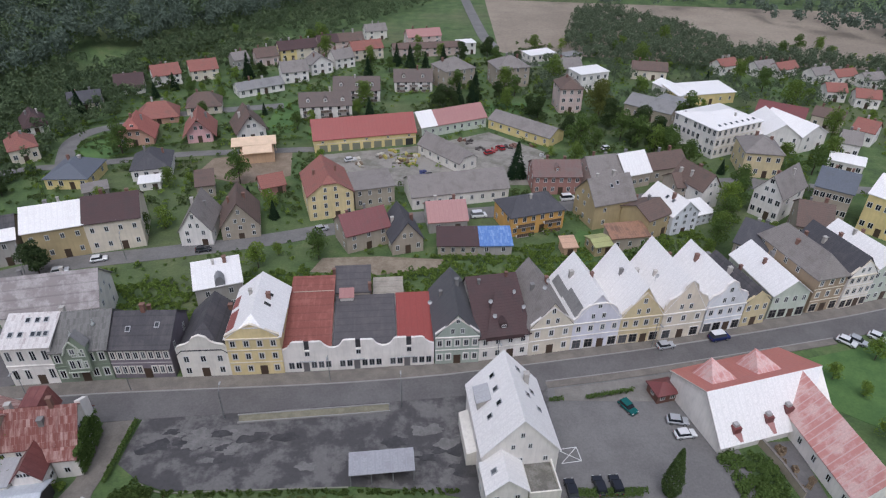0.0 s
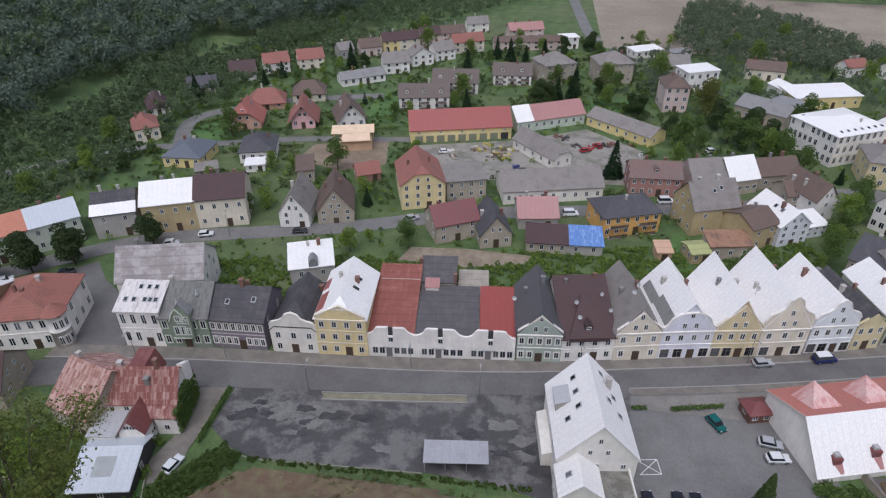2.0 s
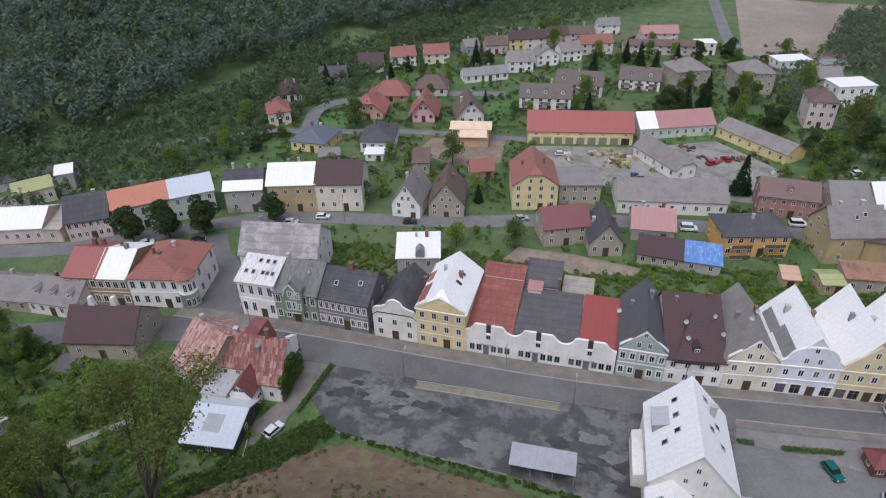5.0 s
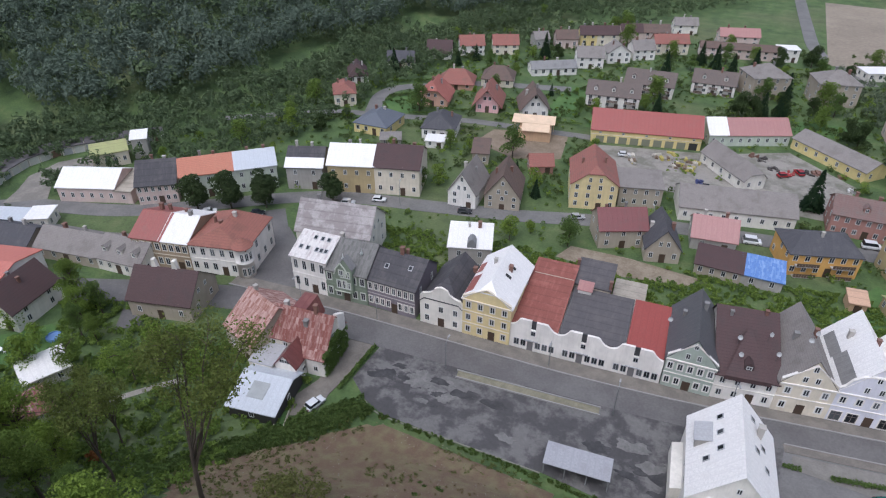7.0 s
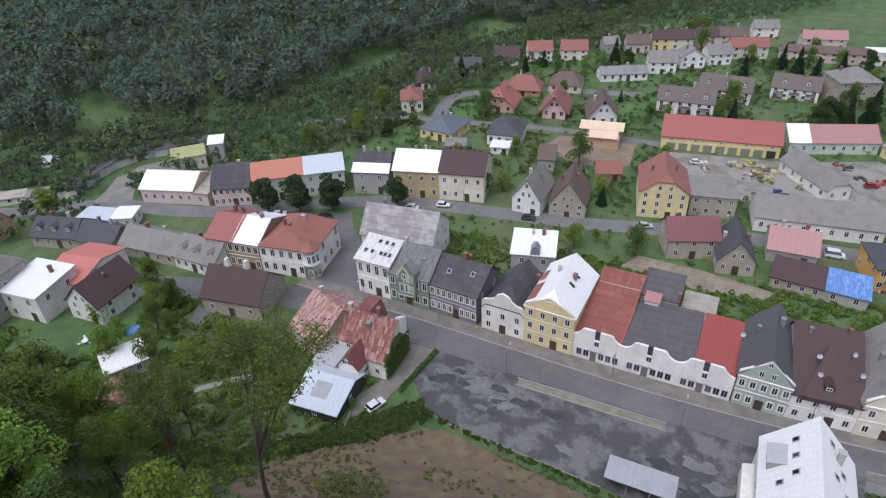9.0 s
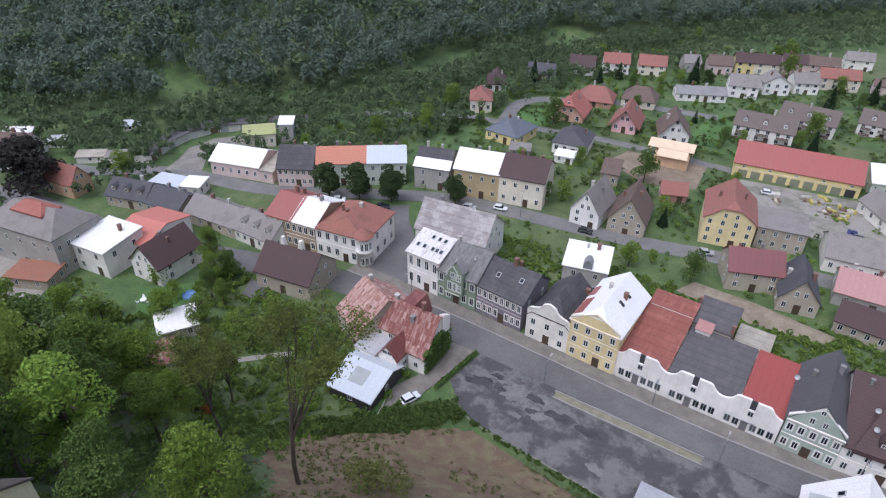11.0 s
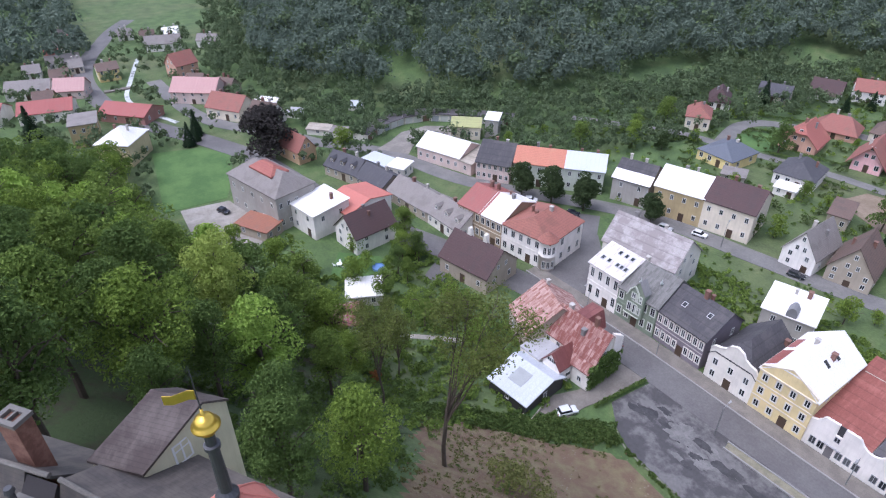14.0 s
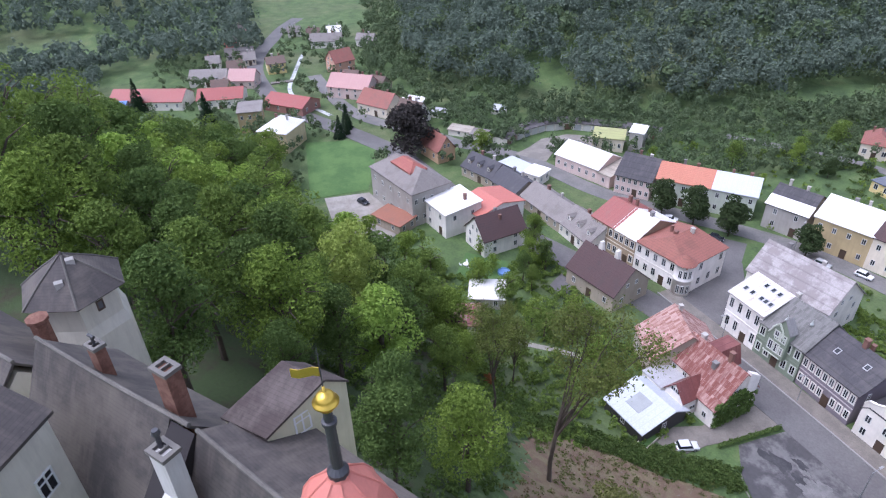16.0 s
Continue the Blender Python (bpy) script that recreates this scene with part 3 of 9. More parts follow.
def sheet(name, label, pts, z, mat, cat="ground", kind="structure", thick=0.5):
    YARDS.append(tuple(pts))
    bm = bmesh.new()
    prism(bm, [(x, y, z) for x, y in pts], (0, 0, -thick))
    fix(bm)
    return tagged(obj(name, bm, mat), label, cat, kind=kind)


asphalt = patchy("asphalt", (0.122, 0.113, 0.110), (0.155, 0.146, 0.140), 0.12, 2.5, 0.75)
asphalt_worn = patchy("worn_asphalt", (0.155, 0.148, 0.14), (0.20, 0.19, 0.178), 0.15, 2.0, 0.8)
paving = patchy("pavement_slabs", (0.165, 0.146, 0.125), (0.22, 0.195, 0.165), 0.3, 4.0, 0.85)
gravel = patchy("pale_gravel", (0.27, 0.245, 0.21), (0.36, 0.33, 0.29), 0.2, 3.0, 0.95)
lawn = patchy("mown_lawn", (0.066, 0.135, 0.034), (0.098, 0.178, 0.047), 0.12, 2.0, 0.95)

MAIN = ((-400, 34), (-378, 23), (-353, 14.5), (-332, 7.5), (-313, 3.8), (-294, 2.6), (-272, 4.6), (-254, 8.4), (-239.5, 13.4), (-227, 20), (-214, 28), (-200, 35.5), (-185, 42), (-155, 49), (-133, 56), (-105, 68), (-82, 76), (-60, 78.3), (-28, 81.7), (10, 86.3), (50, 94.3), (90, 104), (140, 118), (220, 140))
strip("road", "grey asphalt main street through the town", MAIN, 7.6, 0.10, asphalt)
strip("pavement", "pale slab pavement along the town houses", ((-92, 79.5), (-75, 81.6), (-60, 83.2), (-40, 84.7), (-20, 86.2), (0, 88.6), (20, 92.2), (50, 98.3), (90, 108), (110, 114)), 3.4, 0.22, paving, "pavement")
strip("pavement", "narrow southern pavement beside the street", ((21, 84.6), (45, 89.2), (83, 98)), 1.6, 0.22, paving, "pavement")
strip("road", "upper lane in front of the street houses", ((-282, 27.5), (-256, 30), (-235.5, 33.5), (-220, 39.5), (-208, 48.5), (-197, 57.3), (-187, 63), (-177, 72.5), (-163.6, 80.9), (-137, 91), (-106, 114), (-90, 122.6), (-67, 128.6), (-45, 134.5), (-27, 141), (-10, 146.5), (20, 152), (60, 160), (100, 172)), 6.0, 0.08, asphalt_worn)
strip("road", "narrow lane between the villas", ((-160, 150), (-130, 172), (-113, 177), (-85, 186), (-66, 189), (-41, 192)), 4.0, 0.08, asphalt_worn)
strip("road", "curved lane round a garden", ((-113, 170), (-119, 183), (-123, 196), (-119, 206), (-105, 215), (-94, 223), (-60, 233)), 5.5, 0.12, asphalt_worn)
strip("road", "country road beside the field", ((45, 290), (38, 311), (26, 331), (21, 380), (15, 470)), 6.0, 0.12, asphalt_worn)
strip("road", "link road from main street to the lane", ((-84, 80), (-90, 92), (-104, 108)), 6.0, 0.06, asphalt)
strip("road", "east road past the villa", ((75, 165), (90, 172), (120, 168), (160, 165)), 5.0, 0.06, asphalt_worn)
# the stream's white patches are foam and wet reflection, both as base colour
strip("stream", "pale stream in a walled bed, its wet gleam in the colour", ((-229, 26.5), (-235, 23.8), (-245, 19.2), (-257, 15.6), (-269, 15.2), (-288, 19.4), (-306, 23.6), (-319, 27)), 1.7, 0.15, patchy("stream_foam_gleam", (0.22, 0.23, 0.22), (0.62, 0.63, 0.60), 0.35, 1.5, 0.25, 0.38, 0.5), "stream")
strip("bridge", "small pale bridge over the stream", ((-277, 8), (-277, 14), (-277, 21)), 2.6, 0.55, paving, "bridge")
sheet("gravel_yard", "pale gravel yard inside the curved garage row", ((-171.7, 77.6), (-175, 84), (-180, 91), (-180.5, 101), (-174.5, 110), (-168, 117), (-163, 108), (-166, 100), (-171, 92), (-163, 84.6)), 0.09, patchy("yard_gravel", (0.21, 0.19, 0.165), (0.28, 0.255, 0.22), 0.2, 3.0, 0.95))
sheet("paved_corner", "grey paved corner where the link road leaves the street", ((-90, 78.6), (-77.9, 83.4), (-78.6, 92), (-84, 95), (-95, 103), (-99.5, 99), (-92, 90), (-89.5, 84)), 0.09, asphalt, "pavement")
YARDS.pop()
lot = patchy("patched_lot", (0.070, 0.065, 0.064), (0.16, 0.15, 0.142), 0.2, 1.2, 0.55, 0.46, 0.57)
sheet("asphalt_lot", "empty asphalt lot with worn light patches", ((-51.4, 70), (-51.2, 76.0), (-46, 76.6), (-36, 77.6), (6, 82.6), (21.9, 85.2), (22, 62), (6, 60), (-2.5, 61.6), (-13, 62.2), (-42, 61.0), (-46.5, 62.6), (-51.4, 66)), 0.07, lot)
sheet("car_park", "smooth grey asphalt car park", ((19, 60), (50, 56), (52, 66), (50, 83), (57, 88.4), (52, 90.8), (38, 88.2), (21.2, 85.3)), 0.13, patchy("car_park_asphalt", (0.16, 0.152, 0.145), (0.195, 0.187, 0.178), 0.1, 3.0))
for a, b in (((20.6, 69.6), (24.0, 70.2)), ((24.0, 70.2), (24.4, 67.4)), ((24.4, 67.4), (21.0, 66.8)), ((20.6, 69.6), (24.4, 67.4)), ((21.0, 66.8), (24.0, 70.2))):
    strip("road_marking", "white crossed box painted on the car park", (a, ((a[0] + b[0]) / 2, (a[1] + b[1]) / 2), b), 0.13, 0.15, plain("road_paint", (0.6, 0.6, 0.57), 0.7), "marking")
sheet("farm_yard", "dusty farm yard before the barns", ((-40, 187), (-3, 197), (18, 209), (36, 192), (30, 168), (5, 167), (-12, 166), (-27, 172)), 0.06, patchy("farm_dirt", (0.18, 0.17, 0.135), (0.30, 0.275, 0.24), 0.16, 2.5, 0.95, 0.40, 0.55))
sheet("meadow", "mown green meadow beside the manor", ((-206, 14), (-203, 28), (-192, 36), (-172, 30), (-164, 27), (-164, 10)), 0.08, lawn)
sheet("courtyard", "pale paved court beside the manor", ((-163, 14), (-162, 27), (-155, 29), (-140, 33), (-134, 26), (-145, 14)), 0.12, gravel)
sheet("lawn", "green lawn beside the restaurant", ((72, 92), (92, 97.5), (120, 105), (110, 85), (80, 74), (72, 80)), 0.08, lawn)
bm = bmesh.new()
for i in range(16):
    for j in range(8):
        x0, y0 = 30 + i * 30, 312 + j * 16
        q = [(x0, y0), (x0 + 30, y0), (x0 + 30, y0 + 16), (x0, y0 + 16)]
        bm.faces.new([bm.verts.new((a, b - 0.12 * (a - 30), height(a, b - 0.12 * (a - 30)) + 0.15)) for a, b in q])
bmesh.ops.remove_doubles(bm, verts=bm.verts, dist=0.01)
tagged(obj("field", bm, patchy("stubble_field", (0.25, 0.205, 0.155), (0.32, 0.265, 0.20), 0.02, 0.6, 0.95)), "pale brown harvested field beyond the town", "field", kind="structure")

# pale kerbs, lawns and bare plots
kerb = plain("kerb_stone", (0.26, 0.25, 0.235), 0.8)
strip("kerb", "pale stone kerb along the northern pavement", ((-92, 77.7), (-75, 79.8), (-60, 81.4), (-40, 82.9), (-20, 84.4), (0, 86.8), (20, 90.4), (50, 96.5), (90, 106.2), (110, 112.2)), 0.28, 0.25, kerb, "kerb")
strip("kerb", "pale stone kerb along the southern pavement", ((21, 85.55), (45, 90.15), (83, 98.95)), 0.25, 0.25, kerb, "kerb")
strip("kerb", "low mossy kerb along the grassy lot edge", ((-46.5, 62.4), (-42, 60.8), (-30, 61.3), (-13.5, 62.0)), 0.25, 0.14, plain("mossy_kerb", (0.20, 0.20, 0.15), 0.9), "kerb")
for pts in (((28, 122), (38, 126), (44, 138), (38, 142), (33, 134)), ((-117, 183), (-111, 181), (-104, 184), (-104, 196), (-112, 200), (-118, 195)), ((-62, 203), (-52, 206), (-52, 240), (-62, 236)), ((-45, 200), (-20, 206), (0, 214), (-2, 219), (-30, 212), (-46, 208)), ((-106, 140), (-96, 144), (-98, 152), (-110, 148)), ((18, 226), (34, 228), (36, 240), (20, 238))):
    sheet("lawn", "bright green garden lawn between the houses", pts, 0.05, lawn)
    YARDS.pop()
sheet("bare_plot", "brown bare soil round the building site", ((-74, 172), (-72, 184), (-48, 190), (-45, 172), (-58, 166)), 0.05, patchy("bare_plot_soil", (0.20, 0.15, 0.10), (0.27, 0.21, 0.15), 0.2, 2.0))
sheet("bare_plot", "sandy bare soil behind the old stone house", ((-30, 121), (-28, 127), (-14, 128), (2, 127), (0, 123), (-14, 120)), 0.05, patchy("sandy_soil", (0.22, 0.17, 0.12), (0.30, 0.25, 0.18), 0.3, 2.0))
# bare slope below the castle
BROWN = ((-42, 60.2), (-46, 58), (-50, 53), (-55, 47), (-60, 41), (-62, 33), (-57, 27), (-48, 24), (-42, 19), (-36, 14), (3.5, 14), (3.5, 57), (-13, 60.6))


def in_poly(poly, x, y):
    ok = False
    for (x1, y1), (x2, y2) in zip(poly, poly[1:] + poly[:1]):
        if (y1 > y) != (y2 > y) and x < (x2 - x1) * (y - y1) / (y2 - y1) + x1:
            ok = not ok
    return ok


bm = bmesh.new()
bare = {}
for i in range(0, 54):
    for j in range(0, 42):
        x, y = -60 + i * 1.2, 13 + j * 1.2
        e = noise.noise((x * 0.35, y * 0.35, 5.0))
        if in_poly(BROWN, x + 1.2 * e, y + 0.8 * e):
            bare[i, j] = bm.verts.new((x, y, ground_z(x, y) + 0.32 + 0.22 * noise.noise((x * 0.5, y * 0.5, 0.0)) * (1 if height(x, y) > 1 else 0.2)))
for i, j in list(bare):
    q = [(i, j), (i + 1, j), (i + 1, j + 1), (i, j + 1)]
    if all(k in bare for k in q):
        bm.faces.new([bare[k] for k in q]).smooth = True
for v in [v for v in bm.verts if v.is_boundary]:
    v.co.z -= 0.6
bmesh.ops.delete(bm, geom=[v for v in bm.verts if not v.link_faces], context="VERTS")
tagged(obj("slope", bm, patchy("bare_slope_soil", (0.165, 0.108, 0.068), (0.205, 0.17, 0.09), 0.45, 5.0, 0.95, 0.42, 0.62, 0.6)), "brown cleared slope with dry brush and grass", "slope", kind="structure")
sheet("lawn", "green back garden lawn below the wood", ((-113, 37), (-122, 43), (-115, 51), (-107.5, 50), (-105.5, 42)), 0.07, lawn)
YARDS.pop()
strip("path", "pale garden path below the wood", ((-90, 39.5), (-87.6, 41.3), (-82.2, 48.2), (-78.7, 52)), 1.3, 0.06, gravel, "path")
sheet("parking_yard", "dark asphalt yard beside the old house", ((-102, 55.4), (-98.5, 58.7), (-101, 62.2), (-106, 61)), 0.07, asphalt)
# leaf litter under the castle wood
bm = bmesh.new()
lit = {}
WOODY = ((-26, 4), (-36, 13), (-43, 19), (-50, 25), (-58, 30), (-66, 33), (-80, 29), (-96, 25), (-118, 17), (-160, 0), (-200, -14), (-205, -45), (-150, -50), (-95, -62), (-66, -48), (-50, -30), (-36, -14))
for i in range(0, 74):
    for j in range(0, 44):
        x, y = -208 + i * 2.5, -64 + j * 2.3
        if in_poly(WOODY, x, y):
            lit[i, j] = bm.verts.new((x, y, ground_z(x, y) + 0.2))
for i, j in list(lit):
    q = [(i, j), (i + 1, j), (i + 1, j + 1), (i, j + 1)]
    if all(k in lit for k in q):
        bm.faces.new([lit[k] for k in q]).smooth = True
bmesh.ops.delete(bm, geom=[v for v in bm.verts if not v.link_faces], context="VERTS")
tagged(obj("forest_floor", bm, patchy("leaf_litter", (0.060, 0.050, 0.030), (0.055, 0.085, 0.028), 0.25, 2.5, 0.95, 0.36, 0.5, 0.3)), "dark leaf litter and moss under the castle wood", "ground", kind="structure")

# houses, street by street
house("town_house", "white corner house with tall windows and patchy white metal roof", -77.7, 83.2, 5.5, 8.4, 10.0, 9.2, 11.7, "gs", S("white"), R("patchwhite"), floors=2, bays=4, pos=0.68, trim=S("white"), win=(1.0, 2.3), chimneys=((0.98, 0.72),), skylights=((0.42, 0.52), (0.62, 0.52), (0.80, 0.52), (0.16, 0.24), (0.36, 0.24), (0.62, 0.24), (0.75, 0.24), (0.88, 0.24)))
gh = house("town_house", "ornate dark green town house with worn sheet roof", -69.5, 83.9, 7.6, 9.5, 11.0, 7.8, 11.6, "gs", S("greygreen"), R("oldgrey"), floors=2, bays=5, pos=0.62, trim=S("green"), win=(1.0, 1.9), surround=S("mint"), chimneys=())
house("town_house", "dark mauve grey town house with dark felt roof", -60.0, 85.4, 2.6, 11.0, 11.0, 7.4, 11.0, "gs", S("mauve"), R("darkfelt"), floors=2, bays=8, pos=0.6, trim=S("lilac"), win=(0.85, 1.7), surround=S("white2"), skylights=((0.28, 0.3), (0.75, 0.36)), chimneys=((0.45, 0.6), (0.6, 0.6)))
house("town_house", "white town house with curved gable and dark roof", -47.7, 86.0, 4.2, 9.2, 13.0, 5.9, 10.2, "gf_hip", S("white2"), R("darkfelt"), floors=2, bays=3, clip=0.8, curved=1, win=(1.0, 1.5), chimneys=((0.8, 0.8),))
yh = house("town_house", "pale yellow town house with pediment and white metal roof", -38.5, 86.6, 4.2, 9.8, 15.0, 9.4, 13.2, "gf_hip", S("yellow"), R("whitesheet"), floors=3, bays=4, clip=0.4, curved=2, trim=S("cream"))
for k, (y0, y1) in enumerate(((1.2, 6.8), (8.2, 11.6))):
    z0, z1 = [surface_z("gf_hip", u, 6, 9.8, 15.0, 9.4, 13.2) + 0.07 for u in (-0.25, 1.5 - 0.5 * k)]
    roof_object([[(-0.25, y0, z0), (1.5 - 0.5 * k, y0, z1), (1.5 - 0.5 * k, y1, z1), (-0.25, y1, z0)]], R("redsheet"), yh, 0.06, "faded red sheet patch", name="roof_patch")
for y0 in (6.2, 9.4):
    z0, z1 = [surface_z("gf_hip", u, 6, 9.8, 15.0, 9.4, 13.2) + 0.05 for u in (6.4, 7.5)]
    roof_object([[(6.4, y0, z0), (7.5, y0, z1), (7.5, y0 + 0.8, z1), (6.4, y0 + 0.8, z0)]], plain("dark_opening", (0.03, 0.03, 0.028), 0.8), yh, 0.05, "dark roof hatch", name="roof_hatch")
house("town_house", "light green town house with gable and grey roof", -0.1, 90.2, 5.1, 8.5, 15.0, 7.2, 12.4, "gf", S("sage"), R("slateseam"), floors=2, bays=5, trim=S("white"), gable=2, win=(0.9, 1.5), curved=2)
bh = house("town_house", "white town house with dark brown tiled roof", 8.4, 90.9, 11.0, 10.1, 17.0, 6.2, 12, "gs", S("white"), R("browntile"), floors=2, bays=4, pos=0.72, trim=S("white2"))
z0, z1 = 6.35, 11.4
roof_object([[(1.2, -0.5, z0), (8.9, -0.5, z0), (5.05, 8.2, z1)]], R("browntile"), bh, 0.9, "darker tiled hip over the front", name="front_hip")
bm = bmesh.new()
prism(bm, [(4.3, 0.9, 7.0), (5.8, 0.9, 7.0), (5.8, 0.9, 8.1), (5.05, 0.9, 8.6), (4.3, 0.9, 8.1)], (0, 2.2, 0))
fix(bm)
obj("dormer", bm, R("browntile"), bh)
window(bh, 4.6, 0.896, 7.3, 0, 0.9, 0.7, plain("white_window_paint", (0.62, 0.62, 0.6), 0.5))
house("town_house", "cream gabled town house with grey slate roof", 18.3, 92.9, 11.8, 8.8, 15.5, 7.2, 12.8, "gf", S("cream"), R("greytile"), floors=2, bays=3, trim=S("white"), gable=2, curved=2)
house("town_house", "lavender gabled town house with white sheet roof", 26.9, 94.7, 10.6, 10.1, 14.8, 7.2, 13.6, "gf", S("lavender"), R("whitesheet"), floors=2, shop=True, bays=4, trim=S("white"), gable=2, curved=3)
house("town_house", "yellow gabled town house with white sheet roof", 36.8, 96.5, 9.9, 8.9, 15.7, 7.2, 14.2, "gf", S("ochre"), R("whitesheet"), floors=2, shop=True, bays=4, trim=S("cream"), gable=2, curved=2)
house("town_house", "cream gabled town house with white sheet roof and chimneys", 45.7, 98.0, 11.8, 9.4, 16.4, 7.2, 14.8, "gf", S("cream"), R("whitesheet"), floors=2, shop=True, bays=3, trim=S("white"), gable=2, curved=1)
house("town_house", "pale blue gabled town house with white sheet roof", 55.4, 100.3, 12.8, 8.9, 15.5, 7.2, 13.2, "gf", S("paleblue"), R("whitesheet"), floors=2, shop=True, bays=4, trim=S("white"), gable=2, curved=1)
house("town_house", "small ochre town house with dark roof", 64.4, 102.5, 15.5, 6.0, 15.0, 6.5, 9.6, "gf", S("ochre"), R("darkfelt"), floors=2, bays=3, curved=2)
house("town_house", "green town house with shop and white sheet roof", 71.5, 104.9, 11.2, 8.7, 16.0, 6.8, 10.2, "gf", S("mint"), R("whitesheet"), floors=2, shop=True, bays=4)
house("town_house", "tall brown corner house with grey hipped roof", 81.2, 107.2, 14.4, 7.8, 19.0, 9.6, 13.6, "hip", S("brown"), R("greytile"), floors=3, shop=True, bays=3, sides=5, trim=S("cream"))
house("town_house", "white gabled town house with dark slate roof", 89.0, 109.1, 15.8, 7.2, 16.0, 9, 13.4, "gf", S("white"), R("darkslate"), floors=3, shop=True, bays=4, trim=S("cream"), gable=1, curved=2)
house("town_house", "pale green town house with white roof", 95.9, 111.1, 16.7, 8.5, 16.0, 9, 12.6, "gf", S("mint"), R("whitesheet"), floors=3, bays=4)
house("town_house", "brown stucco street house with red sheet roof", -116.0, 74.0, 14.0, 7.4, 14.0, 7.9, 11.0, "gs", S("brown"), R("redsheet"), floors=2, bays=4, trim=S("cream"), win=(1.1, 1.8))
house("town_house", "brown stucco street house with white sheet roof", -108.8, 75.8, 15.0, 6.7, 14.0, 7.9, 11.0, "gs", S("brown"), R("whitesheet"), floors=2, bays=4, trim=S("cream"), win=(1.1, 1.8))
house("town_house", "white ornate corner house with red brown roof", -102.3, 77.7, 16.2, 13.8, 14.0, 7.9, 11.0, "hip", S("white"), R("rustroof"), floors=2, win=(1.1, 1.9), bays=6, sides=4, trim=S("white2"), clip=0.22, chimneys=((0.25, 0.55), (0.45, 0.4), (0.6, 0.6)))
gw = house("town_house", "grey street house with dark and white roof", -107.9, 119.2, 23.3, 10.2, 12.0, 7, 10.5, "gs", S("grey"), R("darkfelt"), floors=2, bays=2)
roof_object([[(-0.38, -0.4, 6.84), (10.58, -0.4, 6.84), (10.58, 2.6, 8.59), (-0.38, 2.6, 8.59)]], R("whitesheet"), gw, 0.06, "white sheet along the lower slope", name="roof_strip")
house("town_house", "ochre brown street house with white sheet roof", -96.6, 123.1, 21.3, 13.0, 13.0, 8.5, 12, "gs", S("ochre2"), R("whitesheet"), floors=2, bays=4)
house("town_house", "cream street house with brown tiled roof", -84.5, 127.8, 18.1, 12.5, 13.0, 8.5, 12.5, "gs", S("cream"), R("browntile"), floors=2, bays=4)
house("town_house", "green street house with orange roof", -129.0, 101.1, 44.2, 14.5, 12.0, 7.2, 9.8, "gs", S("mint"), R("orange"), floors=2, bays=5)
house("town_house", "pale green street house with light blue metal roof", -118.6, 111.2, 43.6, 10.9, 12.0, 7.2, 9.8, "gs", S("mint"), R("bluesheet"), floors=2, bays=4)
house("town_house", "pink street house with dark roof", -137.7, 93.7, 37.3, 10.2, 14.0, 5.8, 10, "gs", S("pinkgrey"), R("darkfelt"), floors=2, bays=6)
house("hall", "pale pink hall with white sheet roof", -158.6, 85.5, 23.6, 15.9, 12.0, 4.6, 7.5, "gs", S("pinkgrey"), R("whitesheet"), floors=1, bays=6, door=False, chimneys=(), cat="hall")
house("annex", "pale annex with grey roof beside the hall", -144.2, 91.8, 19.5, 4.7, 10.9, 3.9, 4.9, "shed", S("pinkgrey"), R("palefelt"), floors=1, bays=1, door=False, chimneys=())
house("house", "white half boarded gable house with grey roof", -63.9, 131.6, 6.0, 7.8, 12.0, 4.6, 10.2, "gf", S("white"), R("greytile"), floors=2, bays=2, gable=2)
house("house", "brown gable house with brown roof", -54.4, 134.3, 14.7, 9.4, 12.0, 4.2, 10.4, "gf", S("stone"), R("brownold"), floors=2, bays=3, gable=2)
house("house", "yellow three storey house with half hipped red roof", -34.1, 144.7, 17.8, 12.1, 15.0, 7.6, 12.2, "gf_hip", S("yellow"), R("redold"), floors=3, bays=4, gable=1)
house("outbuilding", "grey flat outbuilding beside the yellow house", -22.7, 151.6, 17.7, 11.2, 9.0, 6, 7, "shed", S("stone"), R("greytile"), floors=2, bays=4, door=False, chimneys=())
house("house", "old stone house with dark red tin roof", -22.0, 128.9, 27.7, 11.5, 9.0, 5.4, 9, "gs", S("stone"), R("darkred"), floors=2, bays=3)
house("house", "small stone house with dark slate gable roof", -10.9, 128.5, 17.2, 7.9, 11.0, 4, 9, "gf", S("stone"), R("darkslate"), floors=1, bays=3, gable=1)
house("house", "low house with pink tin roof", -2.1, 139.1, 9.1, 10.2, 10.0, 3.6, 7, "gs", S("grey"), R("pinkroof"), floors=1, bays=2)
house("shed", "long shed with brown sheet roof", 0.3, 128.7, 1.7, 9.9, 7.0, 3, 4.2, "shed", S("stone"), R("browntile"), floors=1, bays=4, door=False, chimneys=(), cat="shed")
house("shed", "shed covered by a blue tarpaulin roof", 10.2, 129.0, 2.6, 8.4, 7.0, 3, 4.2, "shed", S("grey"), R("blue"), floors=1, bays=2, door=False, chimneys=(), cat="shed")
house("apartment_house", "bright orange apartment house with dark hipped roof", 19.0, 137.7, 19.5, 15.4, 10.5, 6.0, 8.7, "hip", S("orange"), R("darkslate"), floors=2, bays=6, sides=3, balconies=2, win=(1.1, 1.5), chimneys=((0.4, 0.45),))
house("barn", "long grey barn with pale walls", -6.9, 151.6, 13.9, 28.1, 12.0, 4.2, 7.8, "gs", S("white2"), R("greytile"), floors=1, bays=9, door=False, chimneys=(), cat="barn")
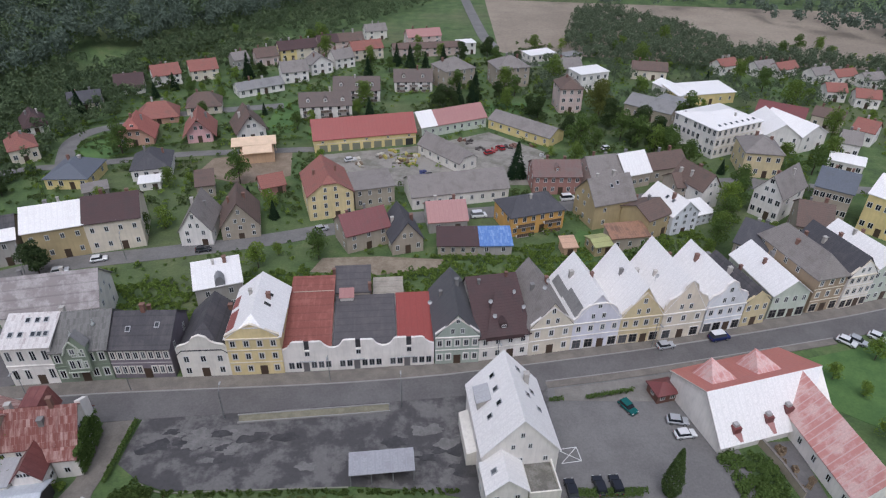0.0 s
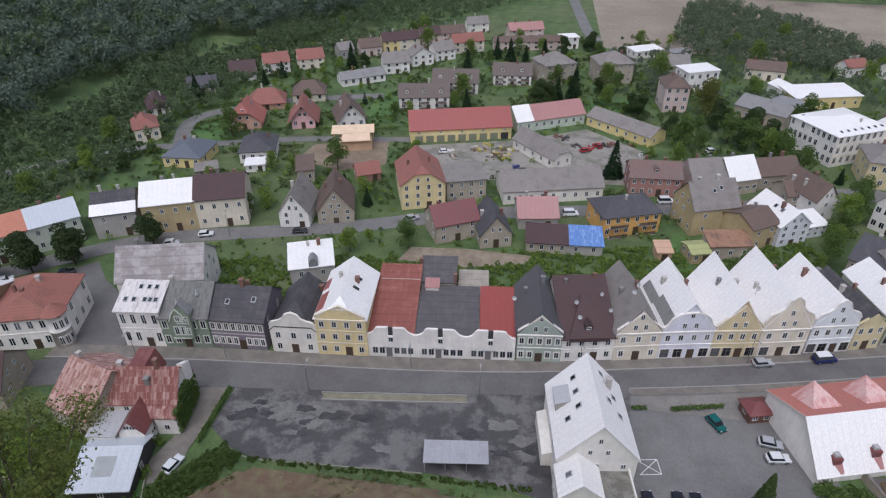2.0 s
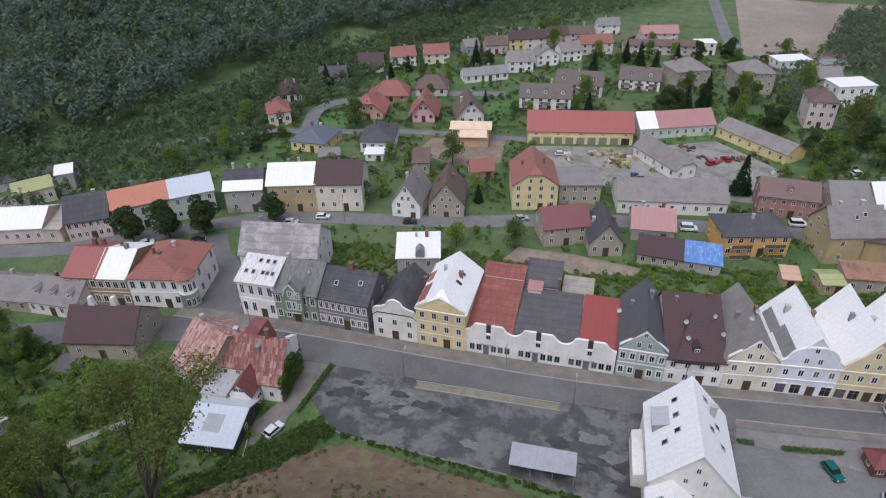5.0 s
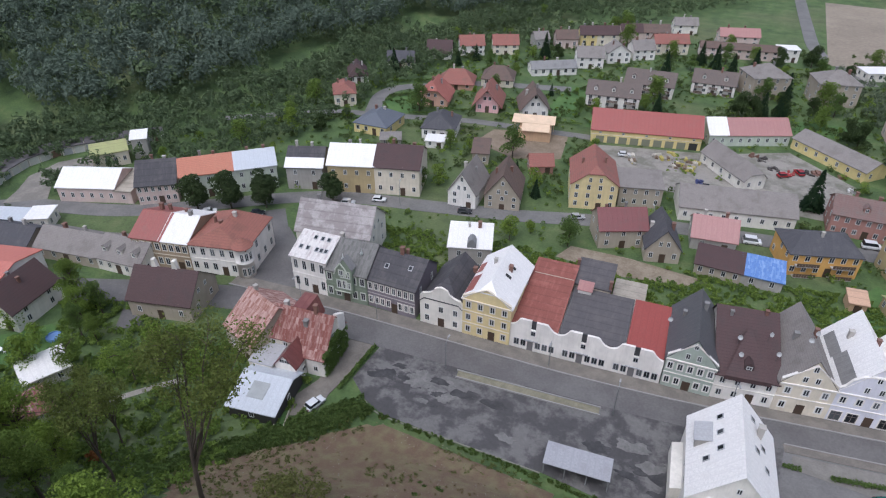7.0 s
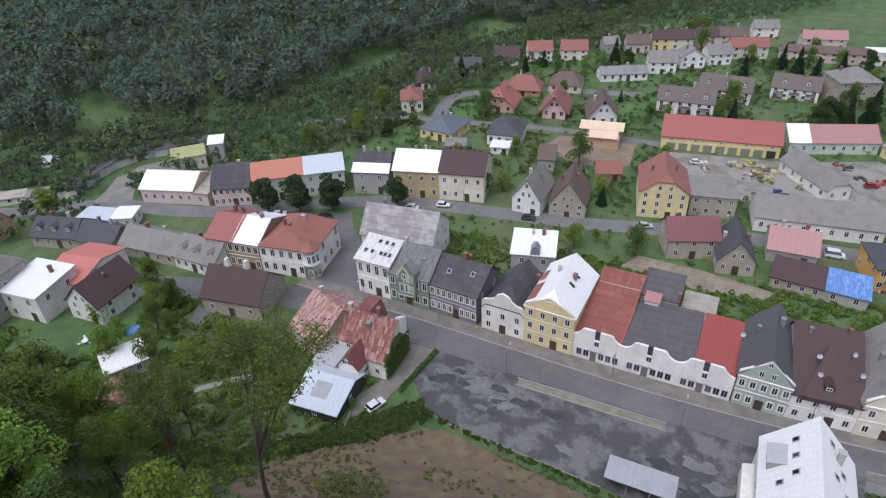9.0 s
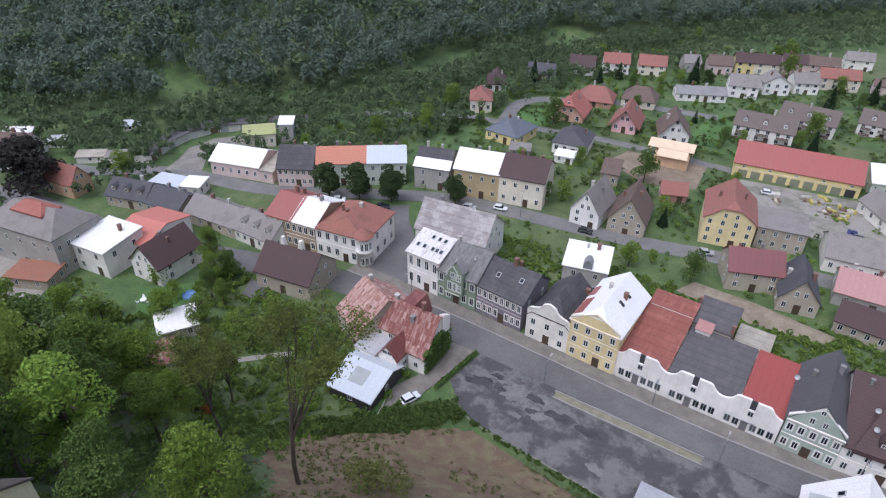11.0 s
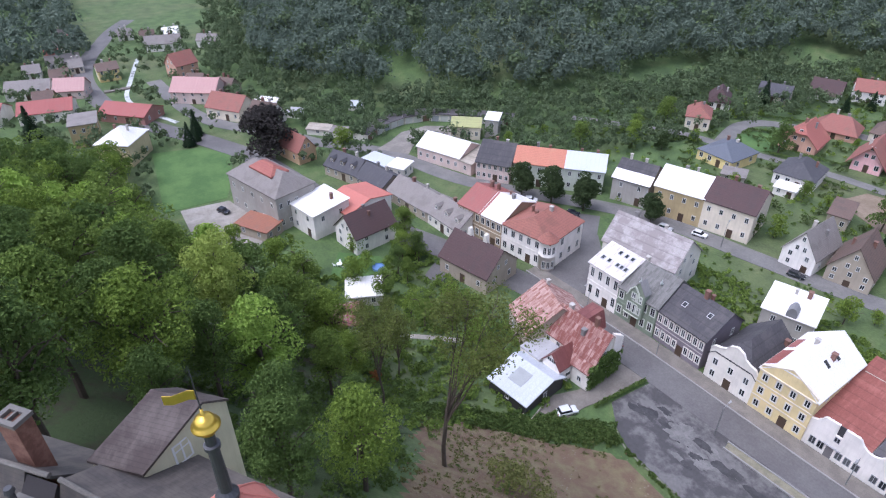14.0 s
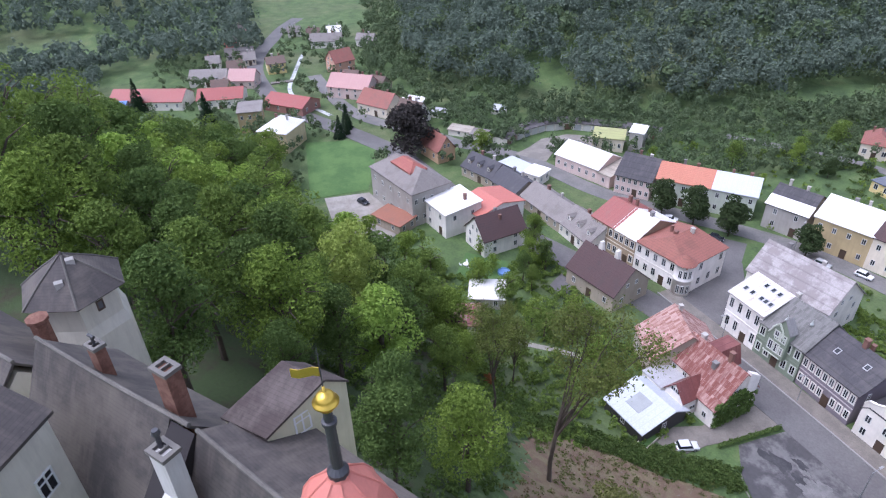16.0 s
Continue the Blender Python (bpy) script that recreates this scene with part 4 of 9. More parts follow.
yb = house("barn", "long yellow garage barn with bright red roof", -40.4, 189.1, 14.5, 34.0, 12.5, 4.6, 9.3, "gs", S("yellow2"), R("red"), floors=0, bays=10, sides=0, door=False, chimneys=(), cat="barn")
for k in range(9):
    bm = bmesh.new()
    lattice(bm, [0, 0.12, 0.7, 1.28, 1.86, 2.44, 2.56], [-0.3, 0, 1.1, 2.2, 2.32], lambda i, j: 0, -0.05 if k != 7 else -0.12, 0.02)
    obj("garage_door", bm, plain("dark_opening", (0.03, 0.03, 0.028), 0.8) if k == 8 else plain("olive_door", (0.20, 0.20, 0.14) if k != 7 else (0.2, 0.2, 0.14), 0.6), yb, m=Matrix.Translation((1.6 + k * 3.6, -0.003, 0)))
    if k % 2 == 0:
        window(yb, 2.4 + k * 3.6, -0.003, 3.1, 0, 0.8, 0.7, plain("white_window_paint", (0.62, 0.62, 0.6), 0.5))
bm = bmesh.new()
box(bm, -0.02, -0.08, 2.75, 34.02, -0.003, 2.9)
obj("cornice", bm, S("cream"), yb)
house("barn", "low green barn end with white sheet roof", -5.7, 202.7, 25.8, 5.8, 10.9, 4.1, 7.8, "gs", S("mint"), R("whitesheet"), floors=1, bays=2, door=False, chimneys=(), cat="barn")
house("barn", "low green barn with pink sheet roof", -0.5, 205.2, 26.7, 20.0, 10.7, 4, 7.6, "gs", S("mint"), R("pinkroof"), floors=1, bays=7, door=False, chimneys=(), cat="barn")
house("barn", "low yellow outbuilding with long grey roof", 18.1, 213.2, -41.5, 26.0, 9.0, 3.6, 5.9, "gs", S("yellow2"), R("greytile"), floors=1, bays=7, door=False, chimneys=(), cat="barn")
house("villa", "villa with dark brown hipped roof", -140.4, 199.1, 36.5, 7.5, 11.4, 3.4, 7.4, "hip", S("white"), R("browntile"), floors=1, bays=3, win=(1.25, 1.6))
house("villa", "villa with red hipped roof and cream walls", -131.6, 176.3, 36.4, 7.9, 10.4, 5.1, 8, "hip", S("cream"), R("redold"), floors=1, bays=3, win=(1.25, 1.6))
house("villa", "bungalow with blue grey hipped roof and yellow walls", -113.2, 161.0, 2.6, 12.2, 13.0, 3.6, 6.6, "hip", S("yellow2"), R("slateblue"), floors=1, bays=4, win=(1.25, 1.6))
house("villa", "bungalow with dark grey hipped roof", -90.6, 166.6, 15.1, 10.9, 12.3, 3.9, 7.2, "hip", S("white"), R("darkslate"), floors=1, bays=4, win=(1.25, 1.6))
house("villa", "salmon villa with salmon roof", -105.5, 191.0, 14.7, 11.1, 11.4, 3.3, 8.4, "gf_hip", S("salmon"), R("salmonroof"), floors=1, bays=3, clip=0.4, gable=2, over=0.8, win=(1.25, 1.6))
house("villa", "pink villa with pink gabled roof", -84.0, 195.3, 15.6, 8.0, 11.5, 4.1, 8.7, "gf", S("pink"), R("redold"), floors=1, bays=3, gable=2, over=1.5, win=(1.25, 1.6))
house("villa", "white and red villa with brown gable roof", -67.0, 196.4, 25.5, 9.1, 11.7, 4.3, 9.6, "gf", S("white"), R("brownold"), floors=1, bays=3, gable=2, over=1.0, win=(1.25, 1.6))
house("villa", "villa with dark red roof", -106.1, 210.1, 19.0, 13.0, 10.0, 3.0, 6.9, "hip", S("salmon"), R("redold"), floors=1, bays=3, over=0.7, win=(1.25, 1.6))
house("villa", "villa with wide brown roof", -93.0, 220.8, 15.4, 12.4, 10.7, 3.2, 7, "hip", S("cream"), R("brownold"), floors=1, bays=3, win=(1.25, 1.6))
house("villa", "bungalow with grey roof in the garden", -137.3, 222.9, 23.1, 11.2, 9.3, 3, 6.2, "gs", S("cream"), R("darkslate"), floors=1, bays=3, win=(1.25, 1.6))
house("villa", "white villa with brown roof", -127.7, 241.3, 19.7, 10.2, 8.9, 3.4, 7.5, "gs", S("white"), R("browntile"), floors=1, bays=3, gable=1, over=0.6, win=(1.25, 1.6))
house("villa", "white villa with red roof", -116.7, 252.0, 31.2, 10.8, 8.8, 4.8, 8.1, "gs", S("white"), R("redold"), floors=2, bays=3, win=(1.25, 1.6))
house("villa", "cream villa with orange red roof", -104.4, 260.1, 27.1, 11.3, 8.7, 4.7, 8, "gs", S("cream"), R("redold"), floors=2, bays=3, win=(1.25, 1.6))
house("apartment_house", "white balconied apartment house with grey brown roof", -50.6, 218.6, 10.0, 18.8, 11.0, 4.9, 8.4, "gs", S("white"), R("estate"), floors=2, bays=6, win=(1.2, 1.7), balconies=3, dormers=3, gable=1, chimneys=((0.5, 0.5),))
house("apartment_house", "white balconied apartment house with brown grey roof", -41.2, 238.2, 4.0, 18.0, 10.5, 4.7, 8.6, "gs", S("white"), R("estate"), floors=2, bays=6, win=(1.2, 1.7), balconies=3, dormers=3, gable=1, chimneys=((0.5, 0.5),))
house("apartment_house", "white balconied apartment house with dark roof", -18.2, 251.2, 4.0, 15.6, 10.5, 4.4, 8.0, "gs", S("white"), R("estate"), floors=2, bays=5, win=(1.2, 1.7), balconies=3, dormers=2, gable=1, chimneys=((0.5, 0.5),))
house("apartment_house", "grey square apartment block with tent roof", 3.0, 251.9, 29.4, 13.9, 12.6, 8.6, 12.2, "hip", S("stone"), R("greytile"), floors=3, bays=4, sides=3, clip=0.5)
house("apartment_house", "pale grey apartment block with tent roof", 24.7, 256.8, 17.0, 14.1, 12.4, 8.5, 12, "hip", S("stone"), R("greytile"), floors=3, bays=4, sides=3, clip=0.5)
house("villa", "long low grey roofed house", -79.0, 240.7, 33.0, 18.7, 7.8, 3.1, 5.2, "gs", S("white"), R("greysheet"), floors=1, bays=6, win=(1.25, 1.6))
house("villa", "white house with steep grey roof", -65.5, 259.0, 23.3, 10.9, 9.1, 4.9, 8.3, "gs", S("white"), R("greytile"), floors=2, bays=3, win=(1.25, 1.6))
house("villa", "white house with grey gable", -55.6, 271.0, 31.0, 10.0, 8.8, 4.8, 8.1, "gf", S("white"), R("greytile"), floors=2, bays=3, win=(1.25, 1.6))
house("villa", "white house with grey roof beside the lane", -46.4, 280.3, 33.7, 9.6, 8.5, 4.7, 7.9, "gs", S("white"), R("greytile"), floors=2, bays=3, win=(1.25, 1.6))
house("row_house", "yellow row house with brown roof", -73.8, 291.8, 26.4, 7.8, 7.4, 5.2, 8.3, "gs", S("yellow2"), R("browntile"), floors=2, bays=2, gable=1, win=(1.25, 1.6))
house("row_house", "cream row house with brown roof", -66.9, 295.3, 26.6, 10.4, 7.4, 5.2, 8.3, "gs", S("cream"), R("browntile"), floors=2, bays=2, win=(1.25, 1.6))
house("row_house", "pink row house with brown roof", -57.6, 304.8, 28.6, 10.0, 7.2, 5.1, 8.1, "gs", S("pinkgrey"), R("browntile"), floors=2, bays=2, win=(1.25, 1.6))
house("row_house", "rose row house with brown roof", -48.8, 309.6, 24.0, 12.6, 7.1, 5.1, 8, "gs", S("pinkgrey"), R("brownold"), floors=2, bays=3, win=(1.25, 1.6))
house("row_house", "cream row house with red roof", -40.1, 293.0, 26.7, 15.2, 7.5, 5.3, 8.4, "gs", S("cream"), R("redold"), floors=2, bays=4, win=(1.25, 1.6))
house("row_house", "white row house with dark roof", -37.7, 331.0, 22.7, 11.1, 6.8, 4.8, 7.7, "gs", S("white2"), R("greytile"), floors=2, bays=2, win=(1.25, 1.6))
house("row_house", "pink row house with rose roof", -15.6, 320.8, 19.0, 17.6, 7.5, 4.8, 7.7, "gs", S("pinkgrey"), R("pinkroof"), floors=2, bays=4, win=(1.25, 1.6))
house("row_house", "pink terrace with brown red roof", -21.7, 300.2, 11.8, 32.7, 6.7, 4.3, 6.2, "gs", S("pinkgrey"), R("brownold"), floors=2, bays=9, win=(1.25, 1.6))
house("row_house", "white end of the terrace with flat roof", 10.3, 306.9, 19.0, 8.1, 6.6, 5.6, 5.9, "flat", S("white"), R("whitesheet"), floors=2, bays=2, chimneys=(), win=(1.25, 1.6))
house("house", "grey house beside an orchard", -90.6, 277.1, 39.0, 6.9, 7.0, 4.5, 7.1, "gs", S("grey"), R("greytile"), floors=1, bays=2, win=(1.25, 1.6))
house("house", "brown roofed house beside the row", -82.2, 282.2, 28.4, 10.0, 7.6, 4.5, 7.6, "gs", S("pinkgrey"), R("brownold"), floors=1, bays=3, win=(1.25, 1.6))
house("house", "yellow ochre villa with grey hipped roof", 94.5, 175.9, -9.2, 11.2, 12.8, 8.3, 11.6, "hip", S("ochre"), R("greytile"), floors=2, bays=4, sides=3, clip=0.5, win=(1.25, 1.6))
house("school", "large white three storey school with white roof", 90.0, 188.5, 26.6, 20.8, 18.5, 10.1, 12.3, "hip", S("white"), R("whitesheet"), floors=3, bays=8, sides=9, cat="school", trim=S("cream"), win=(1.15, 1.9), skylights=tuple((q / 8, 0.1) for q in range(1, 8)) + tuple((0.09, q / 8) for q in range(2, 8)), chimneys=((0.5, 0.3),))
house("hall", "white hall with white sheet roof", 108.5, 194.5, -2.5, 12.6, 17.1, 6, 10.3, "gf", S("white"), R("whitesheet"), floors=2, bays=3, chimneys=(), cat="hall")
house("hall", "second white hall with white sheet roof", 121.5, 194.0, 24.6, 12.2, 18.4, 5.9, 9.2, "gf", S("white"), R("whitesheet"), floors=2, bays=2, chimneys=(), cat="hall")
house("hall", "yellow hall with flat white roof", 94.4, 237.7, 13.9, 25.7, 12.2, 4.6, 5.4, "shed", S("yellow2"), R("whitesheet"), floors=1, bays=6, chimneys=(), cat="hall")
house("hall", "grey workshop with grey roof", 70.6, 227.6, -38.2, 17.8, 13.3, 5, 7.5, "gs", S("stone"), R("greysheet"), floors=1, bays=6, chimneys=(), cat="hall")
house("house", "pinkish tall house with dark mansard", 46.1, 229.2, 5.5, 8.7, 10.8, 9.6, 12.4, "hip", S("pinkgrey"), R("brownold"), floors=3, bays=3, win=(1.25, 1.6))
house("house", "grey house with steep roof", 52.4, 267.5, 15.9, 10.7, 8.9, 5.7, 9.1, "gs", S("grey"), R("greytile"), floors=2, bays=3, win=(1.25, 1.6))
house("house", "white house with flat white roof", 58.4, 252.6, 23.1, 13.8, 9.2, 7.9, 8.3, "flat", S("white"), R("whitesheet"), floors=2, bays=4, chimneys=(), win=(1.25, 1.6))
house("house", "pale house with white flat roof beside the field", 43.3, 295.4, 24.9, 14.0, 8.1, 3.5, 4.1, "flat", S("white2"), R("whitesheet"), floors=1, bays=4, chimneys=(), win=(1.25, 1.6))
house("house", "small pale shed beside the field", 60.5, 296.9, 32.9, 10.2, 5.3, 3, 3.6, "flat", S("white2"), R("greysheet"), floors=1, bays=3, chimneys=(), win=(1.25, 1.6))
house("house", "dull red long house with grey roof", 27.8, 161.8, 2.0, 13.9, 10.0, 6.0, 9.0, "gs", S("dullred"), R("redgrey"), floors=2, bays=6, gable=1, dormers=1, win=(1.0, 1.4))
house("house", "pale pink house with grey roof", 45.0, 163.6, 15.1, 10.8, 10.5, 5.2, 9.3, "gs", S("pinkgrey"), R("greytile"), floors=2, bays=3, gable=1, win=(1.0, 1.3))
house("house", "grey house with white sheet roof", 55.6, 165.4, 22.0, 9.0, 10.5, 4.9, 9.6, "gs", S("stone"), R("whitesheet"), floors=1, bays=4, door=False, win=(1.2, 1.2), chimneys=((0.35, 0.6),))
house("house", "olive house with brown grey roof", 64.8, 170.6, 17.0, 12.6, 10.0, 4.4, 7.6, "gs", S("stone"), R("brownold"), floors=1, bays=3, win=(1.1, 1.4))
house("house", "tall olive yellow house with grey roof", 41.2, 141.9, 19.6, 12.3, 10.2, 7.6, 12.9, "gs", S("ochre2"), R("greytile"), floors=2, bays=2, sides=3, gable=1, skylights=((0.5, 0.3), (0.66, 0.34)), win=(0.9, 1.3))
house("house", "low house with red tin roof", 50.2, 146.0, -38.0, 5.2, 8.0, 4.2, 6.4, "gs", S("stone"), R("redold"), floors=1, bays=2, chimneys=((0.2, 0.5),))
house("house", "low rusty tin roofed shed", 43.8, 131.4, 10.3, 9.9, 5.4, 3.9, 5.0, "shed", S("stone"), R("rust"), floors=1, bays=3, door=False, chimneys=(), cat="shed")
house("house", "yellow ochre narrow house with brown roof", 54.0, 136.4, 32.7, 8.4, 9.5, 6.4, 8.6, "gs", S("ochre2"), R("brownold"), floors=2, bays=2, win=(0.9, 1.3), chimneys=((0.8, 0.6),))
house("house", "pale blue gabled house with white sheet roof", 61.1, 139.4, 23.0, 8.5, 12.2, 6.0, 9.6, "gf", S("paleblue"), R("whitesheet"), floors=3, bays=3, sides=4, gable=1, win=(0.95, 1.3), skylights=((0.3, 0.5), (0.3, 0.3)), chimneys=((0.4, 0.35),))
house("house", "white lean to annex beside the blue house", 69.4, 144.6, 22.0, 6.0, 6.0, 3.4, 4.6, "shed", S("paleblue"), R("whitesheet"), floors=2, bays=3, door=False, win=(0.8, 1.0), chimneys=())
house("house", "white gable house with dark brown roof", 73.6, 153.2, 25.1, 6.6, 12.0, 6.4, 10.6, "gf", S("white"), R("brownold"), floors=2, bays=1, sides=3, gable=1, door=False, win=(0.9, 1.2))
house("house", "white gabled house with grey hipped roof", 87.3, 152.7, -50.9, 8.0, 13.7, 7.7, 13, "gf", S("white"), R("greytile"), floors=2, bays=4, gable=2, win=(1.25, 1.6))
house("house", "long blue grey roofed house with pale walls", 104.2, 153.2, -35.1, 9.3, 12.4, 8.7, 12.2, "gs", S("stone"), R("slateblue"), floors=2, bays=6, win=(1.25, 1.6))
house("house", "yellow house with white roof", 112.9, 144.0, -48.8, 8.2, 13.4, 11.2, 14.8, "gs", S("yellow2"), R("whitesheet"), floors=2, bays=4, win=(1.25, 1.6))
house("house", "grey roofed back house", 71.3, 126.0, -39.7, 7.3, 12.0, 7, 11, "gs", S("stone"), R("darkslate"), floors=2, bays=3)
house("house", "brown roofed back house", 90.4, 134.1, -22.8, 7.8, 14.0, 7, 11, "gs", S("stone"), R("brownold"), floors=2, bays=3)
house("house", "small pale house with a roof below the field", 127.5, 279.5, 24.3, 10.0, 7.2, 4.3, 6.7, "gs", S("white"), R("redold"), floors=1, bays=3, win=(1.25, 1.6))
house("house", "small pale house with a roof below the field", 143.5, 277.7, 22.8, 10.6, 7.0, 4.2, 6.6, "gs", S("white"), R("greytile"), floors=1, bays=3, win=(1.25, 1.6))
house("house", "small pale house with a roof below the field", 152.7, 276.5, 24.4, 11.7, 6.9, 4, 6.4, "gs", S("white"), R("redold"), floors=1, bays=3, win=(1.25, 1.6))
house("house", "small pale house with a roof below the field", 164.7, 269.0, 18.7, 9.9, 7.0, 4.2, 6.5, "gs", S("white"), R("greytile"), floors=1, bays=3, win=(1.25, 1.6))
house("house", "small pale house with a roof below the field", 174.1, 267.8, 16.8, 11.0, 6.8, 4, 6.3, "gs", S("white"), R("redold"), floors=1, bays=3, win=(1.25, 1.6))
house("house", "small pale house with a roof below the field", 184.1, 263.6, 13.9, 10.0, 6.8, 4, 6.3, "gs", S("white"), R("greytile"), floors=1, bays=3, win=(1.25, 1.6))
house("house", "small pale house with a roof below the field", 158.2, 246.7, -6.6, 7.7, 7.6, 4.5, 7, "gs", S("white"), R("redold"), floors=1, bays=3, win=(1.25, 1.6))
house("house", "small pale house with a roof below the field", 166.3, 240.2, -16.4, 8.9, 7.6, 4.5, 7, "gs", S("white"), R("redold"), floors=1, bays=3, win=(1.25, 1.6))
house("hall", "long dark red roofed hall", 118.7, 223.4, -33.2, 16.5, 11.1, 4, 7.1, "gs", S("stone"), R("darkred"), floors=1, bays=6, chimneys=(), cat="hall")
house("house", "grey old street house with dark roof and white dormers", -122.8, 68.7, 7.2, 12.3, 10.0, 3.6, 7.0, "gs", S("white2"), R("greytile"), floors=1, bays=5, dormers=3)
house("house", "low grey roofed street house", -139.6, 65.4, 11.0, 17.2, 9.5, 3.3, 6.4, "gs", S("stone"), R("greytile"), floors=1, bays=5)
house("house", "low dark roofed street house", -152.1, 61.2, 11.8, 11.9, 9.5, 3.3, 6.3, "gs", S("stone"), R("darkslate"), floors=1, bays=4)
house("house", "dark slate roofed street house with dormers", -163.4, 56.3, 23.5, 12.3, 9.5, 3.4, 6.6, "gs", S("stone"), R("darkslate"), floors=1, bays=4, dormers=3)
house("manor", "large grey manor with hipped roof and red cap", -159.0, 27.6, 17.2, 21.6, 12.2, 10, 13.6, "hip", S("grey"), R("greytile"), floors=2, bays=5, sides=5, cat="house", clip=0.35, chimneys=())
house("house", "small house with tan gable and red roof", -173.3, 51.9, 105.7, 6.5, 10.5, 4.4, 8.6, "gf", S("orange2"), R("redold"), floors=1, bays=2, gable=1)
house("house", "house with bright orange red roof", -139.3, 46.4, 16.6, 10.2, 15.0, 5, 6.8, "gs", S("white"), R("orangered"), floors=1, bays=2, chimneys=())
house("house", "white modern house with flat white roof", -140.0, 37.8, 14.2, 10.4, 11.0, 7, 8, "shed", S("white"), R("whitesheet"), floors=2, bays=2, chimneys=((0.7, 0.7),))
house("house", "white house with dark brown gable roof", -127.0, 44.7, 10.7, 9.0, 12.0, 5, 9.5, "gf", S("white"), R("browntile"), floors=2, bays=2, gable=1)
house("house", "old long house with dark brown roof and ruined gable", -102.5, 60.4, 16.4, 13.9, 11.0, 4.6, 9.4, "gs", S("stone"), R("browntile"), floors=1, bays=3, gable=1, chimneys=())
house("house", "red gabled house in the valley", -277.7, 36.9, 110.4, 10.0, 8.6, 5.8, 10.1, "gs", S("salmon"), R("redold"), floors=2, bays=2, gable=1)
house("house", "rose roofed long house in the valley", -250.4, 28.9, 53.7, 17.7, 11.2, 4.8, 8.8, "gs", S("pinkgrey"), R("pinkroof"), floors=2, bays=5)
house("house", "pale house with red roof beside the lane", -228.8, 37.0, 37.6, 14.5, 10.2, 4.3, 8.5, "gs", S("cream"), R("redold"), floors=1, bays=4)
house("house", "small white and brown house in the valley", -214.1, 47.9, 35.7, 9.9, 8.8, 3.5, 7.9, "gs", S("white"), R("brownold"), floors=1, bays=2)
house("hall", "bright red roofed hall beside the stream", -244.9, 3.0, 46.2, 18.5, 11.5, 3.3, 5.8, "gs", S("dullred"), R("red"), floors=1, bays=4, chimneys=(), cat="hall")
house("house", "ochre house with white pyramid roof", -205.1, -1.2, 54.8, 10.7, 12.8, 7.3, 10.5, "hip", S("ochre"), R("whitesheet"), floors=2, bays=3, clip=0.5)
house("house", "ochre house with flat grey roof beside the hall", -223.1, -6.9, 84.3, 8.3, 11.2, 7.8, 8.6, "flat", S("ochre2"), R("greytile"), floors=2, bays=3, chimneys=())
house("hall", "hall with pink red roof behind the trees", -254.3, -21.7, 79.7, 17.4, 12.6, 4, 6.7, "gs", S("white2"), R("red"), floors=1, bays=5, chimneys=(), cat="hall")
house("hall", "long red roofed hall behind the trees", -266.8, -54.9, 69.3, 29.3, 12.2, 3.8, 6.9, "gs", S("white2"), R("red"), floors=1, bays=7, chimneys=(), cat="hall")
house("shed", "blue roofed shed behind the trees", -261.4, -57.9, 76.8, 9.4, 7.6, 3, 4.6, "gs", S("paleblue"), R("blue"), floors=1, bays=2, chimneys=(), cat="shed")
house("hall", "grey roofed hall with white gable in the valley", -285.0, -25.5, 74.4, 15.7, 10.0, 3.6, 6.5, "gs", S("white"), R("greytile"), floors=1, bays=5, chimneys=(), cat="hall")
house("house", "pinkish house in the valley", -277.2, -9.3, 69.0, 11.1, 8.8, 3.7, 7.4, "gs", S("pinkgrey"), R("pinkroof"), floors=1, bays=3)
house("house", "yellow house between road and stream", -290.6, 8.3, 93.1, 8.1, 8.4, 4.9, 7, "gs", S("yellow2"), R("brownold"), floors=2, bays=3)
house("house", "white house with grey roof in the far valley", -327.3, 32.3, 76.0, 15.7, 7.4, 3.7, 6.8, "gs", S("white"), R("greytile"), floors=1, bays=4)
house("house", "white gabled house in the far valley", -322.9, 54.7, 55.1, 9.4, 6.2, 3.7, 6.2, "gs", S("white"), R("greytile"), floors=1, bays=2)
house("house", "grey roofed house in the far valley", -319.2, -9.4, 89.5, 13.2, 7.6, 3.2, 5.7, "gs", S("white2"), R("greytile"), floors=1, bays=3)
house("house", "small pale house in the misty far valley", -347.5, -6.8, 85.4, 7.4, 6.2, 2.8, 5.3, "gs", S("white"), R("greytile"), floors=1, bays=3)
house("house", "small pale house in the misty far valley", -358.3, 2.3, 91.3, 5.9, 6.2, 2.8, 5.3, "gs", S("cream"), R("pinkroof"), floors=1, bays=3)
house("house", "small pale house in the misty far valley", -371.3, -4.3, 89.6, 6.6, 6.2, 2.8, 5.3, "gs", S("white2"), R("greytile"), floors=1, bays=3)
house("house", "small pale house in the misty far valley", -354.7, 23.8, 88.0, 6.9, 6.2, 2.8, 5.3, "gs", S("white"), R("greytile"), floors=1, bays=3)
house("house", "small pale house in the misty far valley", -345.9, 33.2, 88.6, 6.6, 6.2, 2.8, 5.3, "gs", S("white"), R("brownold"), floors=1, bays=3)
house("house", "small pale house in the misty far valley", -297.4, -9.2, 83.1, 6.7, 6.9, 3.1, 5.8, "gs", S("pinkgrey"), R("brownold"), floors=1, bays=3)
house("house", "small pale house in the misty far valley", -309.1, -1.2, 89.0, 5.2, 6.6, 3, 5.6, "gs", S("cream"), R("greytile"), floors=1, bays=3)
